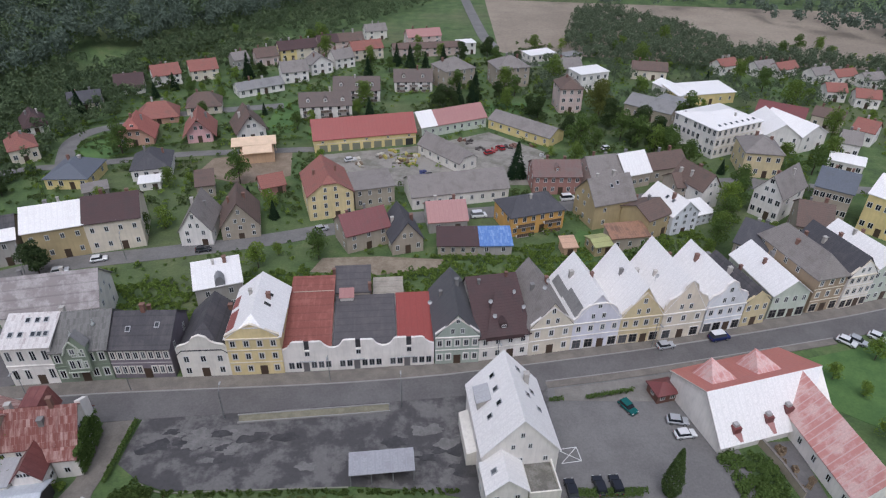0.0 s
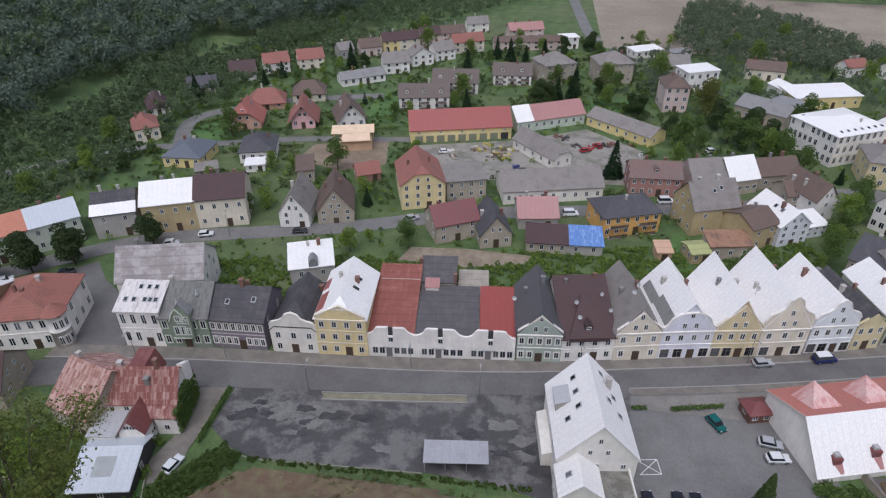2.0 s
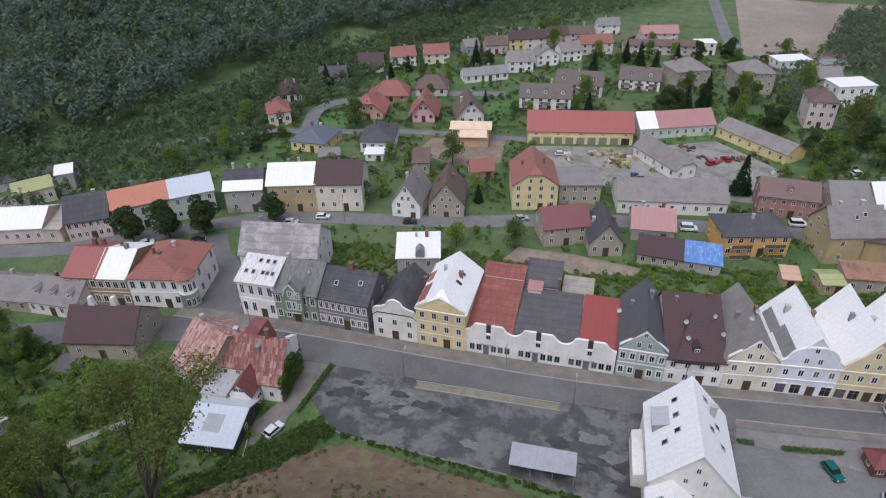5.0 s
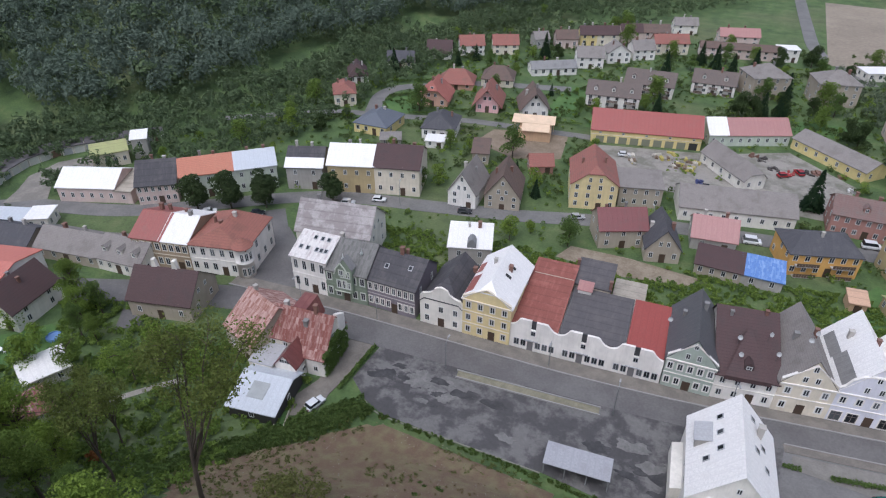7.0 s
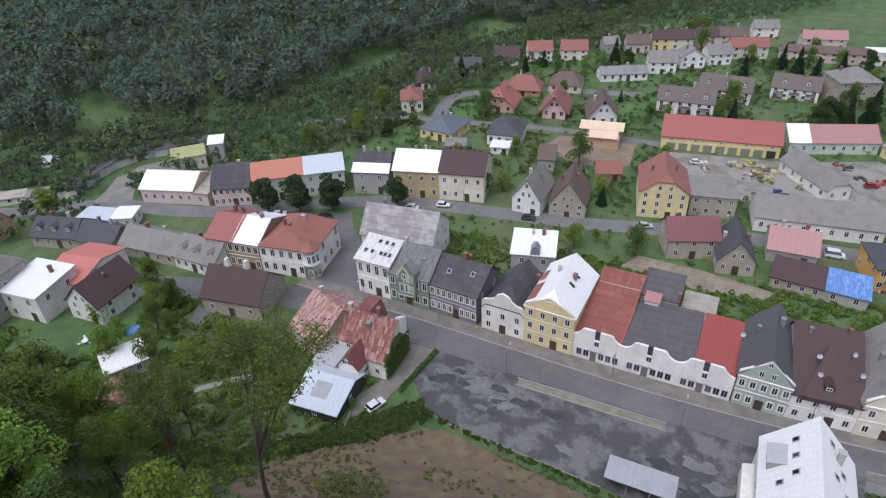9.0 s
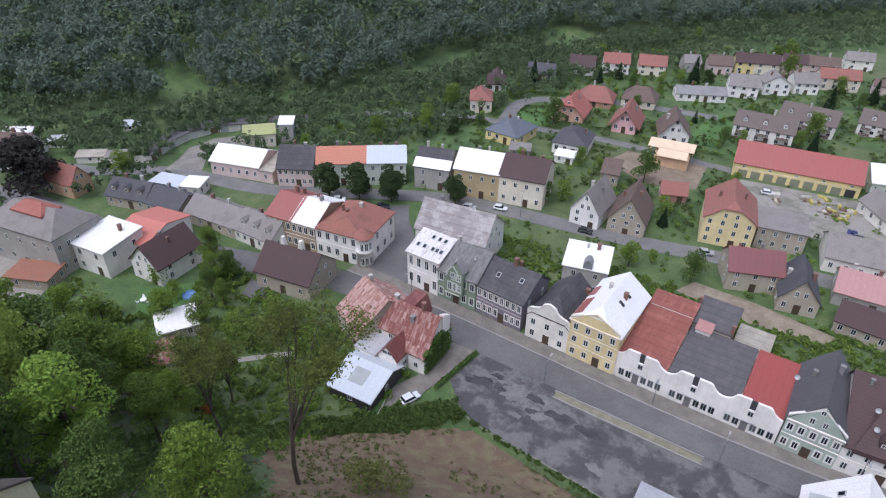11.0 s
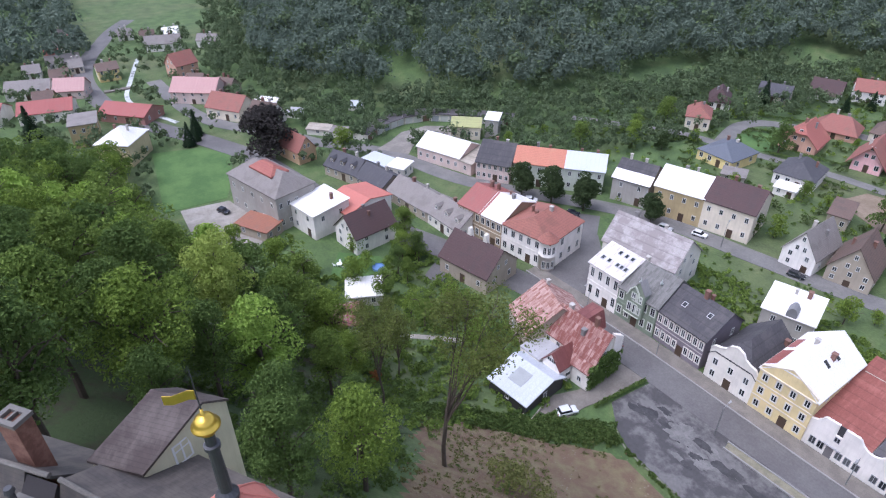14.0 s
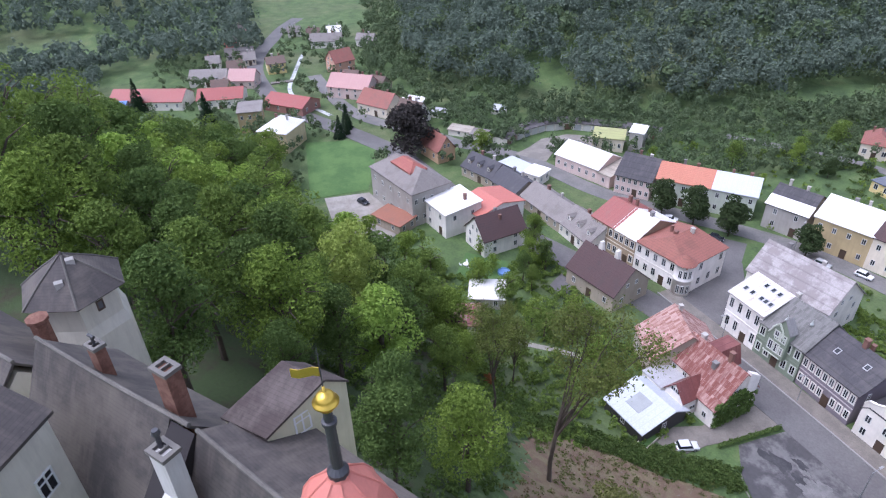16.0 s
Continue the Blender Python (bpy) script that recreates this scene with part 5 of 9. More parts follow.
house("house", "small pale house in the misty far valley", -332.7, -9.1, 90.1, 5.5, 6.2, 2.8, 5.3, "gs", S("white"), R("redold"), floors=1, bays=3)
house("house", "small pale house in the misty far valley", -346.6, 43.9, 86.2, 7.6, 6.2, 2.8, 5.3, "gs", S("white2"), R("whitesheet"), floors=1, bays=3)
house("house", "small pale house in the misty far valley", -261.2, 36.6, 55.9, 6.5, 7.7, 3.5, 6.5, "gs", S("stone"), R("brownold"), floors=1, bays=3)
house("house", "small pale house in the misty far valley", -250.1, 45.2, 38.6, 6.9, 7.9, 3.6, 6.7, "gs", S("stone"), R("brownold"), floors=1, bays=3)
house("house", "small pale house in the misty far valley", -310.2, -18.5, 84.8, 6.3, 6.5, 2.9, 5.6, "gs", S("white"), R("greytile"), floors=1, bays=3)
house("house", "small pale house in the misty far valley", -267.7, -16.3, 80.8, 6.8, 7.6, 3.4, 6.4, "gs", S("ochre2"), R("brownold"), floors=1, bays=3)
house("outbuilding", "small pale garden hut on the slope", -231.8, 55.3, 44.8, 9.0, 3.3, 2, 2.7, "shed", S("white2"), R("whitesheet"), floors=1, bays=1, door=False, chimneys=())
house("outbuilding", "small pale garden hut on the slope", -195.1, 62.4, 46.8, 8.0, 3.6, 2.2, 2.9, "shed", S("white2"), R("palefelt"), floors=1, bays=1, door=False, chimneys=())
house("outbuilding", "small pale garden hut on the slope", -208.5, 83.7, 44.5, 5.0, 3.4, 2.1, 2.8, "shed", S("white2"), R("bluesheet"), floors=1, bays=1, door=False, chimneys=())
house("outbuilding", "small pale garden hut on the slope", -227.2, 48.7, 45.5, 7.0, 3.4, 2, 2.7, "shed", S("white2"), R("greytile"), floors=1, bays=1, door=False, chimneys=())
house("outbuilding", "small pale garden hut on the slope", -188.3, 68.2, 46.9, 6.0, 3.7, 2.2, 2.9, "shed", S("white2"), R("greytile"), floors=1, bays=1, door=False, chimneys=())
house("outbuilding", "small pale garden hut on the slope", -214.1, 61.0, 45.6, 6.0, 3.5, 2.1, 2.8, "shed", S("white2"), R("palegrey"), floors=1, bays=1, door=False, chimneys=())
house("outbuilding", "small pale garden hut on the slope", -219.0, 132.5, 40.2, 6.0, 3.1, 1.9, 2.5, "shed", S("white2"), R("whitesheet"), floors=1, bays=1, door=False, chimneys=())
house("town_house", "grey house with stained roof and white gable wall", -85.4, 94.5, 13.1, 18.1, 12.0, 7, 12.5, "gs", S("white2"), R("stained"), floors=2, bays=4, gable=1, pos=0.45)
house("outbuilding", "small white roofed house in the back yard", -50.3, 104.1, 20.1, 9.5, 8.0, 7, 8.6, "shed", S("grey"), R("whitesheet"), floors=2, bays=2, door=False, chimneys=((0.55, 0.75), (0.75, 0.8)))
house("house", "grey brown house with patched roof", 68.4, 158.0, 12.0, 7.4, 8.0, 5.0, 7.6, "gs", S("stone"), R("brownold"), floors=2, bays=2, win=(1.0, 1.3))
house("outbuilding", "small orange roofed garden shed", 31.5, 129.2, 8.0, 3.4, 4.0, 2.5, 3.3, "shed", S("orange2"), R("palesalmon"), floors=1, bays=1, chimneys=())
house("outbuilding", "olive green garden house with flat roof", 39.2, 128.9, 15.7, 4.6, 5.4, 3.0, 3.8, "gs", S("ochre2"), R("olive"), floors=1, bays=2, chimneys=())
house("outbuilding", "half built brick shed behind the gable house", -67.9, 156.3, 18.5, 4.9, 7.9, 4, 5.4, "shed", S("stone"), R("brownold"), floors=1, bays=2, door=False, chimneys=())
house("outbuilding", "small dark red garden shed", -50.0, 158.1, 27.5, 6.8, 6.0, 3, 5.5, "gs", S("dullred"), R("redold"), floors=1, bays=2, chimneys=())
house("outbuilding", "white flat garage behind the bungalow", -86.1, 160.7, 17.4, 5.7, 4.8, 2.5, 2.9, "flat", S("white"), R("whitesheet"), floors=1, bays=2, chimneys=())
house("outbuilding", "low grey garage with dark roof", -98.8, 154.2, 29.4, 6.4, 5.7, 2.7, 3.3, "flat", S("grey"), R("greytile"), floors=1, bays=2, chimneys=())
house("tower", "grey wooden tower on the garage row", -161.4, 113.0, 42.6, 4.4, 4.6, 6.6, 7.6, "shed", S("grey"), R("whitesheet"), floors=2, bays=1, door=False, chimneys=(), cat="tower")
house("hall", "yellow green flat roofed workshop", -166.2, 102.4, 53.8, 9.9, 8.4, 4.6, 5, "flat", S("cream"), R("olive"), floors=1, bays=4, door=False, chimneys=(), cat="workshop")
house("outbuilding", "low court building with brick red roof", -143.9, 24.2, 31.6, 10.2, 6.0, 3, 3.5, "shed", S("stone"), R("courtroof"), floors=1, bays=2, door=False, chimneys=())
house("outbuilding", "low pale house with rusty roof below the trees", -94.0, 28.3, 71.5, 8.0, 7.0, 3, 5, "gs", S("white2"), R("rustpink"), floors=1, bays=3, chimneys=())
house("outbuilding", "low shed with ragged white sheet roof", -100.8, 36.2, 66.6, 7.6, 5.5, 3, 4, "shed", S("grey"), R("whitesheet"), floors=1, bays=2, door=False, chimneys=())
house("outbuilding", "grey low building beside the pink hall", -152.5, 71.9, 32.8, 5.4, 6.0, 3.5, 4, "flat", S("white2"), R("whitesheet"), floors=1, bays=2, door=False, chimneys=())
house("outbuilding", "low buildings with grey sheet roof by the lane", -162.4, 68.0, 21.5, 10.6, 5.9, 2.9, 3.9, "flat", S("grey"), R("bluesheet"), floors=1, bays=3, door=False, chimneys=())
house("hall", "grey flat roofed workshop behind the school", 81.3, 231.0, -46.3, 11.9, 11.4, 4.9, 5.7, "flat", S("stone"), R("greysheet"), floors=1, bays=4, chimneys=(), cat="hall")
house("hall", "white long roofed workshop behind the school", 89.1, 254.5, -68.7, 17.9, 7.7, 4.6, 6.1, "gs", S("white"), R("whitesheet"), floors=1, bays=4, chimneys=(), cat="hall")
house("house", "brown house with chimney stack behind the trees", 85.3, 273.1, -11.1, 14.9, 8.5, 4.5, 7.2, "gs", S("cream"), R("brownold"), floors=1, bays=4, win=(1.25, 1.6))
house("house", "low white sheds beside the east road", 124.5, 181.4, -31.9, 9.8, 7.8, 3.9, 5.1, "gs", S("white"), R("whitesheet"), floors=1, bays=4, chimneys=(), win=(1.25, 1.6))
house("house", "white house beside the east road", 133.2, 191.4, -26.5, 5.8, 8.4, 5.5, 8.5, "gs", S("white"), R("greytile"), floors=1, bays=3, win=(1.25, 1.6))
house("house", "pale ruined house with patched roof", 137.1, 217.9, -36.9, 9.9, 9.4, 5.1, 7.2, "gs", S("cream"), R("brownold"), floors=1, bays=3, win=(1.25, 1.6))
house("house", "white gabled house among the eastern gardens", 144.5, 205.0, -45.3, 7.1, 8.8, 5.2, 8.1, "gs", S("white"), R("redold"), floors=1, bays=3, win=(1.25, 1.6))

# trees
def crown_mesh(seed, rad, tall, lobes, quads, size, mat):
    """Many small bent leaves over uneven lobes, with gaps."""
    rng = np.random.RandomState(seed)
    cs = []
    for k in range(lobes):
        a, q = rng.uniform(0, 6.283), rng.uniform(0.15, 0.75)
        zz = rng.uniform(0.12, 0.92)
        spread = rad * math.sqrt(max(0.05, 1 - (2 * zz - 0.85) ** 2)) * 0.72
        cs.append((math.cos(a) * spread * q * 1.3, math.sin(a) * spread * q * 1.3, zz * tall, rng.uniform(0.34, 0.52) * rad * min(1.0, (17 / lobes) ** 0.45)))
    cs = np.array(cs)
    w = cs[:, 3] ** 2
    pick = rng.choice(lobes, quads, p=w / w.sum())
    d = rng.normal(size=(quads, 3))
    d /= np.linalg.norm(d, axis=1)[:, None]
    d[:, 2] = np.where((d[:, 2] < -0.2) & (rng.rand(quads) < 0.6), -d[:, 2], d[:, 2])
    r = cs[pick, 3] * rng.uniform(0.8, 1.06, quads)
    c = cs[pick, :3] + d * r[:, None] * np.array([1, 1, 0.8])
    nrm = d + rng.normal(size=(quads, 3)) * 0.45
    nrm /= np.linalg.norm(nrm, axis=1)[:, None]
    t = np.cross(nrm, rng.normal(size=(quads, 3)))
    t /= np.linalg.norm(t, axis=1)[:, None] + 1e-9
    b = np.cross(nrm, t)
    s = (size * rng.uniform(0.6, 1.3, quads))[:, None]
    bend = nrm * s * 0.35
    v = np.stack([c - t * s - bend, c - b * s * 0.6, c + t * s - bend, c + b * s * 0.6], 1).reshape(-1, 3)
    me = bpy.data.meshes.new("crown")
    me.from_pydata(v.tolist(), [], (np.arange(quads * 4).reshape(-1, 4)).tolist())
    me.materials.append(mat)
    return me


bark = plain("bark", (0.075, 0.058, 0.042), 0.9, var=0.3)


def trunk_bm(rng, hgt, r, limbs, spread, base=0.35):
    bm = bmesh.new()
    p, n = Vector((0, 0, -1.0)), 5
    pts = [p]
    for k in range(1, n + 1):
        pts.append(Vector((rng.uniform(-1, 1) * 0.04 * hgt * k / n, rng.uniform(-1, 1) * 0.04 * hgt * k / n, hgt * k / n)))
    for k in range(n):
        tube(bm, pts[k], pts[k + 1], r * (1 - k / n * 0.8), r * (1 - (k + 1) / n * 0.8), 7)
    for k in range(limbs):
        h = rng.uniform(base, 0.85)
        i = min(int(h * n), n - 1)
        o = pts[i].lerp(pts[i + 1], h * n - i)
        a = rng.uniform(0, 6.283)
        e = o + Vector((math.cos(a) * spread * rng.uniform(0.5, 0.9), math.sin(a) * spread * rng.uniform(0.5, 0.9), hgt * rng.uniform(0.12, 0.3)))
        m = o.lerp(e, 0.5) + Vector((0, 0, 0.06 * hgt))
        tube(bm, o, m, r * 0.4, r * 0.25, 5)
        tube(bm, m, e, r * 0.25, r * 0.07, 5)
    return bm


def make_tree(name, label, seed, hgt, rad, mat, quads=1600, size=0.335, lobes=22, base=0.25, limbs=9, tr=None):
    rng = random.Random(seed)
    th = tagged(new(name), label, "tree")
    obj("trunk", trunk_bm(rng, hgt * 0.8, tr or hgt * 0.022, limbs, rad), bark, th)
    cr = new("crown", crown_mesh(seed, rad, hgt * (1 - base), lobes, quads, size, mat))
    cr.parent = th
    cr.matrix_basis = Matrix.Translation((0, 0, hgt * base))
    return th


L_MID = leaves("leaf_green", (0.135, 0.205, 0.036), (0.25, 0.345, 0.062))
L_DARK = leaves("leaf_dark", (0.080, 0.135, 0.036), (0.15, 0.22, 0.058))
L_LIGHT = leaves("leaf_light", (0.21, 0.335, 0.055), (0.36, 0.50, 0.10))
L_HILL = leaves("leaf_hill", (0.115, 0.18, 0.038), (0.21, 0.29, 0.062))
L_RUSSET = leaves("leaf_russet", (0.20, 0.085, 0.03), (0.32, 0.14, 0.05))
L_YEL = leaves("leaf_yellow", (0.26, 0.35, 0.07), (0.42, 0.51, 0.12))
L_PURP = leaves("leaf_purple", (0.045, 0.042, 0.038), (0.085, 0.075, 0.068))
# far and edge woods: distance haze put into paler, bluer leaf colours
L_FAR = leaves("leaf_far_hazed", (0.116, 0.156, 0.116), (0.182, 0.226, 0.168), True)
L_EDGE = leaves("leaf_edge_hazed", (0.078, 0.118, 0.062), (0.165, 0.215, 0.105), True)
L_STREET = leaves("leaf_street", (0.042, 0.068, 0.028), (0.085, 0.118, 0.046))
L_CON = leaves("leaf_conifer", (0.012, 0.030, 0.014), (0.03, 0.055, 0.022))
L_OLIVE = leaves("leaf_olive", (0.085, 0.112, 0.028), (0.175, 0.205, 0.05))


def conifer(seed, hgt, rad):
    th = tagged(new("conifer"), "dark green pointed conifer", "tree")
    rng = np.random.RandomState(seed)
    n = 700
    z = rng.rand(n) ** 1.4
    a = rng.uniform(0, 6.283, n)
    r = rad * (1 - z) * rng.uniform(0.6, 1.05, n) + 0.1
    c = np.stack([np.cos(a) * r, np.sin(a) * r, z * hgt + 0.4], 1)
    out = np.stack([np.cos(a), np.sin(a), -0.5 + 0 * a], 1)
    side = np.stack([-np.sin(a), np.cos(a), 0 * a], 1)
    s = (0.28 + 0.35 * (1 - z))[:, None]
    v = np.stack([c - out * s, c - side * s * 0.6, c + out * s, c + side * s * 0.6], 1).reshape(-1, 3)
    me = bpy.data.meshes.new("crown")
    me.from_pydata(v.tolist(), [], np.arange(n * 4).reshape(-1, 4).tolist())
    me.materials.append(L_CON)
    cr = new("crown", me)
    cr.parent = th
    bm = bmesh.new()
    tube(bm, (0, 0, -0.6), (0, 0, hgt * 0.95), 0.2, 0.03, 6)
    obj("trunk", bm, bark, th)
    return th


def fan_tree(seed, hgt, spread, clusters, size, mat, lean=(0.0, 0.0)):
    """A tall thin tree: bare forked trunk, rising limbs, loose leaf clusters towards their tips."""
    th = tagged(new("tree"), "tall thin tree with forked trunk and loose olive crown", "tree")
    rng = random.Random(seed)
    r0 = hgt * 0.0105
    bm = bmesh.new()
    stem = [Vector((0, 0, -1)), Vector((0.1, 0.1, hgt * 0.15)), Vector((-0.4, 0.2, hgt * 0.30)), Vector((-0.3, -0.1, hgt * 0.40))]
    for k in range(3):
        tube(bm, stem[k], stem[k + 1], r0 * (1.1 - 0.15 * k), r0 * (0.95 - 0.15 * k), 8)
    tips = []
    for k in range(9):
        a = k * 2.4 + rng.uniform(-0.4, 0.4)
        o = stem[2].lerp(stem[3], rng.random())
        reach, top = spread * rng.uniform(0.35, 0.95), hgt * rng.uniform(0.76, 0.98)
        pts = [o]
        for j in range(1, 5):
            f = j / 4
            pts.append(o + Vector((math.cos(a) * reach * f ** 1.25, math.sin(a) * reach * f ** 1.25, (top - o.z) * f)) + Vector((lean[0] * f, lean[1] * f, 0)) + Vector((rng.uniform(-1, 1), rng.uniform(-1, 1), 0)) * 0.3)
        for j in range(4):
            tube(bm, pts[j], pts[j + 1], r0 * (0.52 - 0.12 * j), r0 * (0.40 - 0.11 * j), 6)
            if j > 1:
                for _ in range(2 if j == 2 else 8):
                    c = a + rng.uniform(-1.6, 1.6)
                    s = pts[j].lerp(pts[j + 1], rng.uniform(0.4, 1.0))
                    e = s + Vector((math.cos(c), math.sin(c), rng.uniform(0.1, 0.9))) * spread * rng.uniform(0.15, 0.38)
                    tube(bm, s, e, r0 * 0.16, r0 * 0.05, 4)
                    tips.append(e)
        tips.append(pts[-1])
    obj("trunk", bm, bark, th)
    nr = np.random.RandomState(seed)
    T = np.array([tuple(t) for t in tips])
    n = clusters * len(T)
    c = np.repeat(T, clusters, axis=0) + nr.normal(size=(n, 3)) * np.array([0.75, 0.75, 0.55]) * hgt / 26
    nrm = nr.normal(size=(n, 3)) + np.array([0, 0, 1.0])
    nrm /= np.linalg.norm(nrm, axis=1)[:, None]
    t = np.cross(nrm, nr.normal(size=(n, 3)))
    t /= np.linalg.norm(t, axis=1)[:, None] + 1e-9
    b = np.cross(nrm, t)
    s = (size * nr.uniform(0.6, 1.3, n))[:, None]
    v = np.stack([c - t * s, c - b * s * 0.6, c + t * s, c + b * s * 0.6], 1).reshape(-1, 3)
    me = bpy.data.meshes.new("crown")
    me.from_pydata(v.tolist(), [], np.arange(n * 4).reshape(-1, 4).tolist())
    me.materials.append(mat)
    new("crown", me).parent = th
    return th


def columnar(seed, hgt, rad):
    """A dense spindle of small leaves round a straight stem."""
    th = tagged(new("columnar_tree"), "dense dark green columnar tree beside the car park", "tree")
    rng = np.random.RandomState(seed)
    n = 6500
    z = rng.rand(n)
    a = rng.uniform(0, 6.283, n)
    lump = 0.88 + 0.16 * np.sin(3 * a + 9 * z) * np.cos(14 * z + a)
    r = rad * np.minimum(1, (z + 0.06) / 0.3) ** 0.5 * (1 - z) ** 0.62 * 1.18 * lump * rng.uniform(0.72, 1.04, n)
    c = np.stack([np.cos(a) * r, np.sin(a) * r, 0.2 + z * (hgt - 0.3)], 1)
    nrm = np.stack([np.cos(a), np.sin(a), np.full(n, 0.5)], 1) + rng.normal(size=(n, 3)) * 0.45
    nrm /= np.linalg.norm(nrm, axis=1)[:, None]
    t = np.cross(nrm, rng.normal(size=(n, 3)))
    t /= np.linalg.norm(t, axis=1)[:, None] + 1e-9
    b = np.cross(nrm, t)
    q = rng.uniform(0.09, 0.2, n)[:, None]
    v = np.stack([c - t * q, c - b * q * 0.6, c + t * q, c + b * q * 0.6], 1).reshape(-1, 3)
    me = bpy.data.meshes.new("crown")
    me.from_pydata(v.tolist(), [], np.arange(n * 4).reshape(-1, 4).tolist())
    me.materials.append(leaves("leaf_columnar", (0.05, 0.085, 0.028), (0.105, 0.15, 0.045)))
    new("crown", me).parent = th
    bm = bmesh.new()
    tube(bm, Vector((0, 0, -1)), Vector((0, 0, hgt * 0.85)), 0.16, 0.03, 7)
    obj("trunk", bm, bark, th)
    return th


KINDS = {
    "fan": fan_tree(31, 29.0, 5.1, 84, 0.16, L_OLIVE, (-2.7, -2.6)),
    "fan2": fan_tree(35, 20, 4.2, 56, 0.165, L_OLIVE),
    "nmid": make_tree("tree", "broad green tree below the castle", 43, 15, 5.2, L_MID, quads=7000, size=0.175, lobes=34),
    "nmid2": make_tree("tree", "tall green tree below the castle", 44, 16, 4.6, L_HILL, quads=7000, size=0.175, lobes=36),
    "ndark": make_tree("tree", "dark green tree below the castle", 45, 15, 5.0, L_DARK, quads=7000, size=0.175, lobes=34),
    "nlight": make_tree("tree", "bright light green maple below the castle", 46, 15, 5.0, L_LIGHT, quads=7000, size=0.18, lobes=34),
    "nyel": make_tree("tree", "yellow green maple below the castle", 47, 15, 4.8, L_YEL, quads=7000, size=0.18, lobes=34),
    "mid": make_tree("tree", "broad green deciduous tree on the hillside", 3, 15, 5.2, L_HILL),
    "mid2": make_tree("tree", "dense green deciduous tree", 4, 13, 5.0, L_MID, lobes=16),
    "dark": make_tree("tree", "dark green deciduous tree in shade", 5, 15, 5.0, L_DARK, lobes=15),
    "light": make_tree("tree", "light green deciduous tree", 6, 14, 4.6, L_LIGHT),
    "yellow": make_tree("tree", "yellow green maple tree", 7, 13, 4.4, L_YEL),
    "purple": make_tree("tree", "dark purple copper beech", 8, 14, 7.0, L_PURP, quads=4200, size=0.45, base=0.06, lobes=24),
    "round": make_tree("tree", "clipped round street tree", 9, 8, 3.4, L_STREET, quads=4200, size=0.24, base=0.08, lobes=22),
    "small": make_tree("tree", "small green garden tree", 10, 5.5, 2.4, L_MID, quads=750, size=0.21, base=0.15, limbs=6),
    "olive": make_tree("tree", "thin olive green tree with open crown", 11, 21, 5.4, L_OLIVE, quads=1250, size=0.30, lobes=24, base=0.36, limbs=20),
    "tmid": make_tree("tree", "green garden tree between houses", 13, 11, 4.7, L_HILL, quads=1500, size=0.33, lobes=18, base=0.06),
    "tdark": make_tree("tree", "dark green garden tree", 14, 11, 4.6, L_DARK, quads=1500, size=0.33, lobes=18, base=0.06),
    "pop": columnar(15, 11.0, 1.75),
    "bigdark": make_tree("tree", "broad dense dark green tree", 16, 12, 5.6, leaves("leaf_deep", (0.042, 0.07, 0.026), (0.09, 0.128, 0.046)), quads=5200, size=0.3, lobes=24, base=0.04),
    "bigyel": make_tree("tree", "broad olive green tree beside the mansard house", 17, 14, 6.2, leaves("leaf_olive_broad", (0.11, 0.125, 0.032), (0.2, 0.215, 0.06)), quads=5200, size=0.3, lobes=24, base=0.05),
    "con": conifer(12, 9, 2.2)}
USED = set()


def tree(kind, x, y, s=1.0, rot=None, z=None, sz=None):
    src = KINDS[kind]
    zz = height(x, y) if z is None else z
    m = Matrix.Translation((x, y, zz)) @ Matrix.Rotation((x * 7.3 + y * 3.1) % 6.283, 4, "Z")
    if kind in USED:
        ob = copy_thing(src, m)
    else:
        USED.add(kind)
        ob = src
        ob.matrix_basis = m
    ob.scale = (s, s, sz or s)
    return ob


# street and garden trees
for x, y, s in ((-122, 99, 1.3), (-114.5, 103.5, 1.4), (-106.5, 108, 1.4), (-92.6, 119.0, 1.1)):
    tree("round", x, y, s)
tree("small", -42.5, 122.5, 1.35)
tree("purple", -184, 46, 1.4, sz=1.15)
tree("fan", -45.6, 27.4, 1.0)
rt = random.Random(21)
spots = [(-45.6, 27.4)]


def inside(poly, x, y):
    ok = False
    for (x1, y1), (x2, y2) in zip(poly, poly[1:] + poly[:1]):
        if (y1 > y) != (y2 > y) and x < (x2 - x1) * (y - y1) / (y2 - y1) + x1:
            ok = not ok
    return ok


def free(x, y, r=1.0):
    """No house, road or yard at this place."""
    for cx, cy, ca, sa, hw, hd in PLOTS:
        dx, dy = x - cx, y - cy
        if abs(dx * ca + dy * sa) < hw + r and abs(dy * ca - dx * sa) < hd + r:
            return False
    for pts, half in LANES:
        if any(seg_dist(x, y, *a, *b) < half + r for a, b in zip(pts, pts[1:])):
            return False
    return not any(inside(p, x, y) for p in YARDS)


def scatter(n, x0, x1, y0, y1, gap, test):
    got = 0
    for _ in range(n * 25):
        x, y = rt.uniform(x0, x1), rt.uniform(y0, y1)
        if test(x, y) and all((x - a) ** 2 + (y - b) ** 2 > gap * gap for a, b in spots):
            spots.append((x, y))
            got += 1
            yield x, y
            if got >= n:
                return


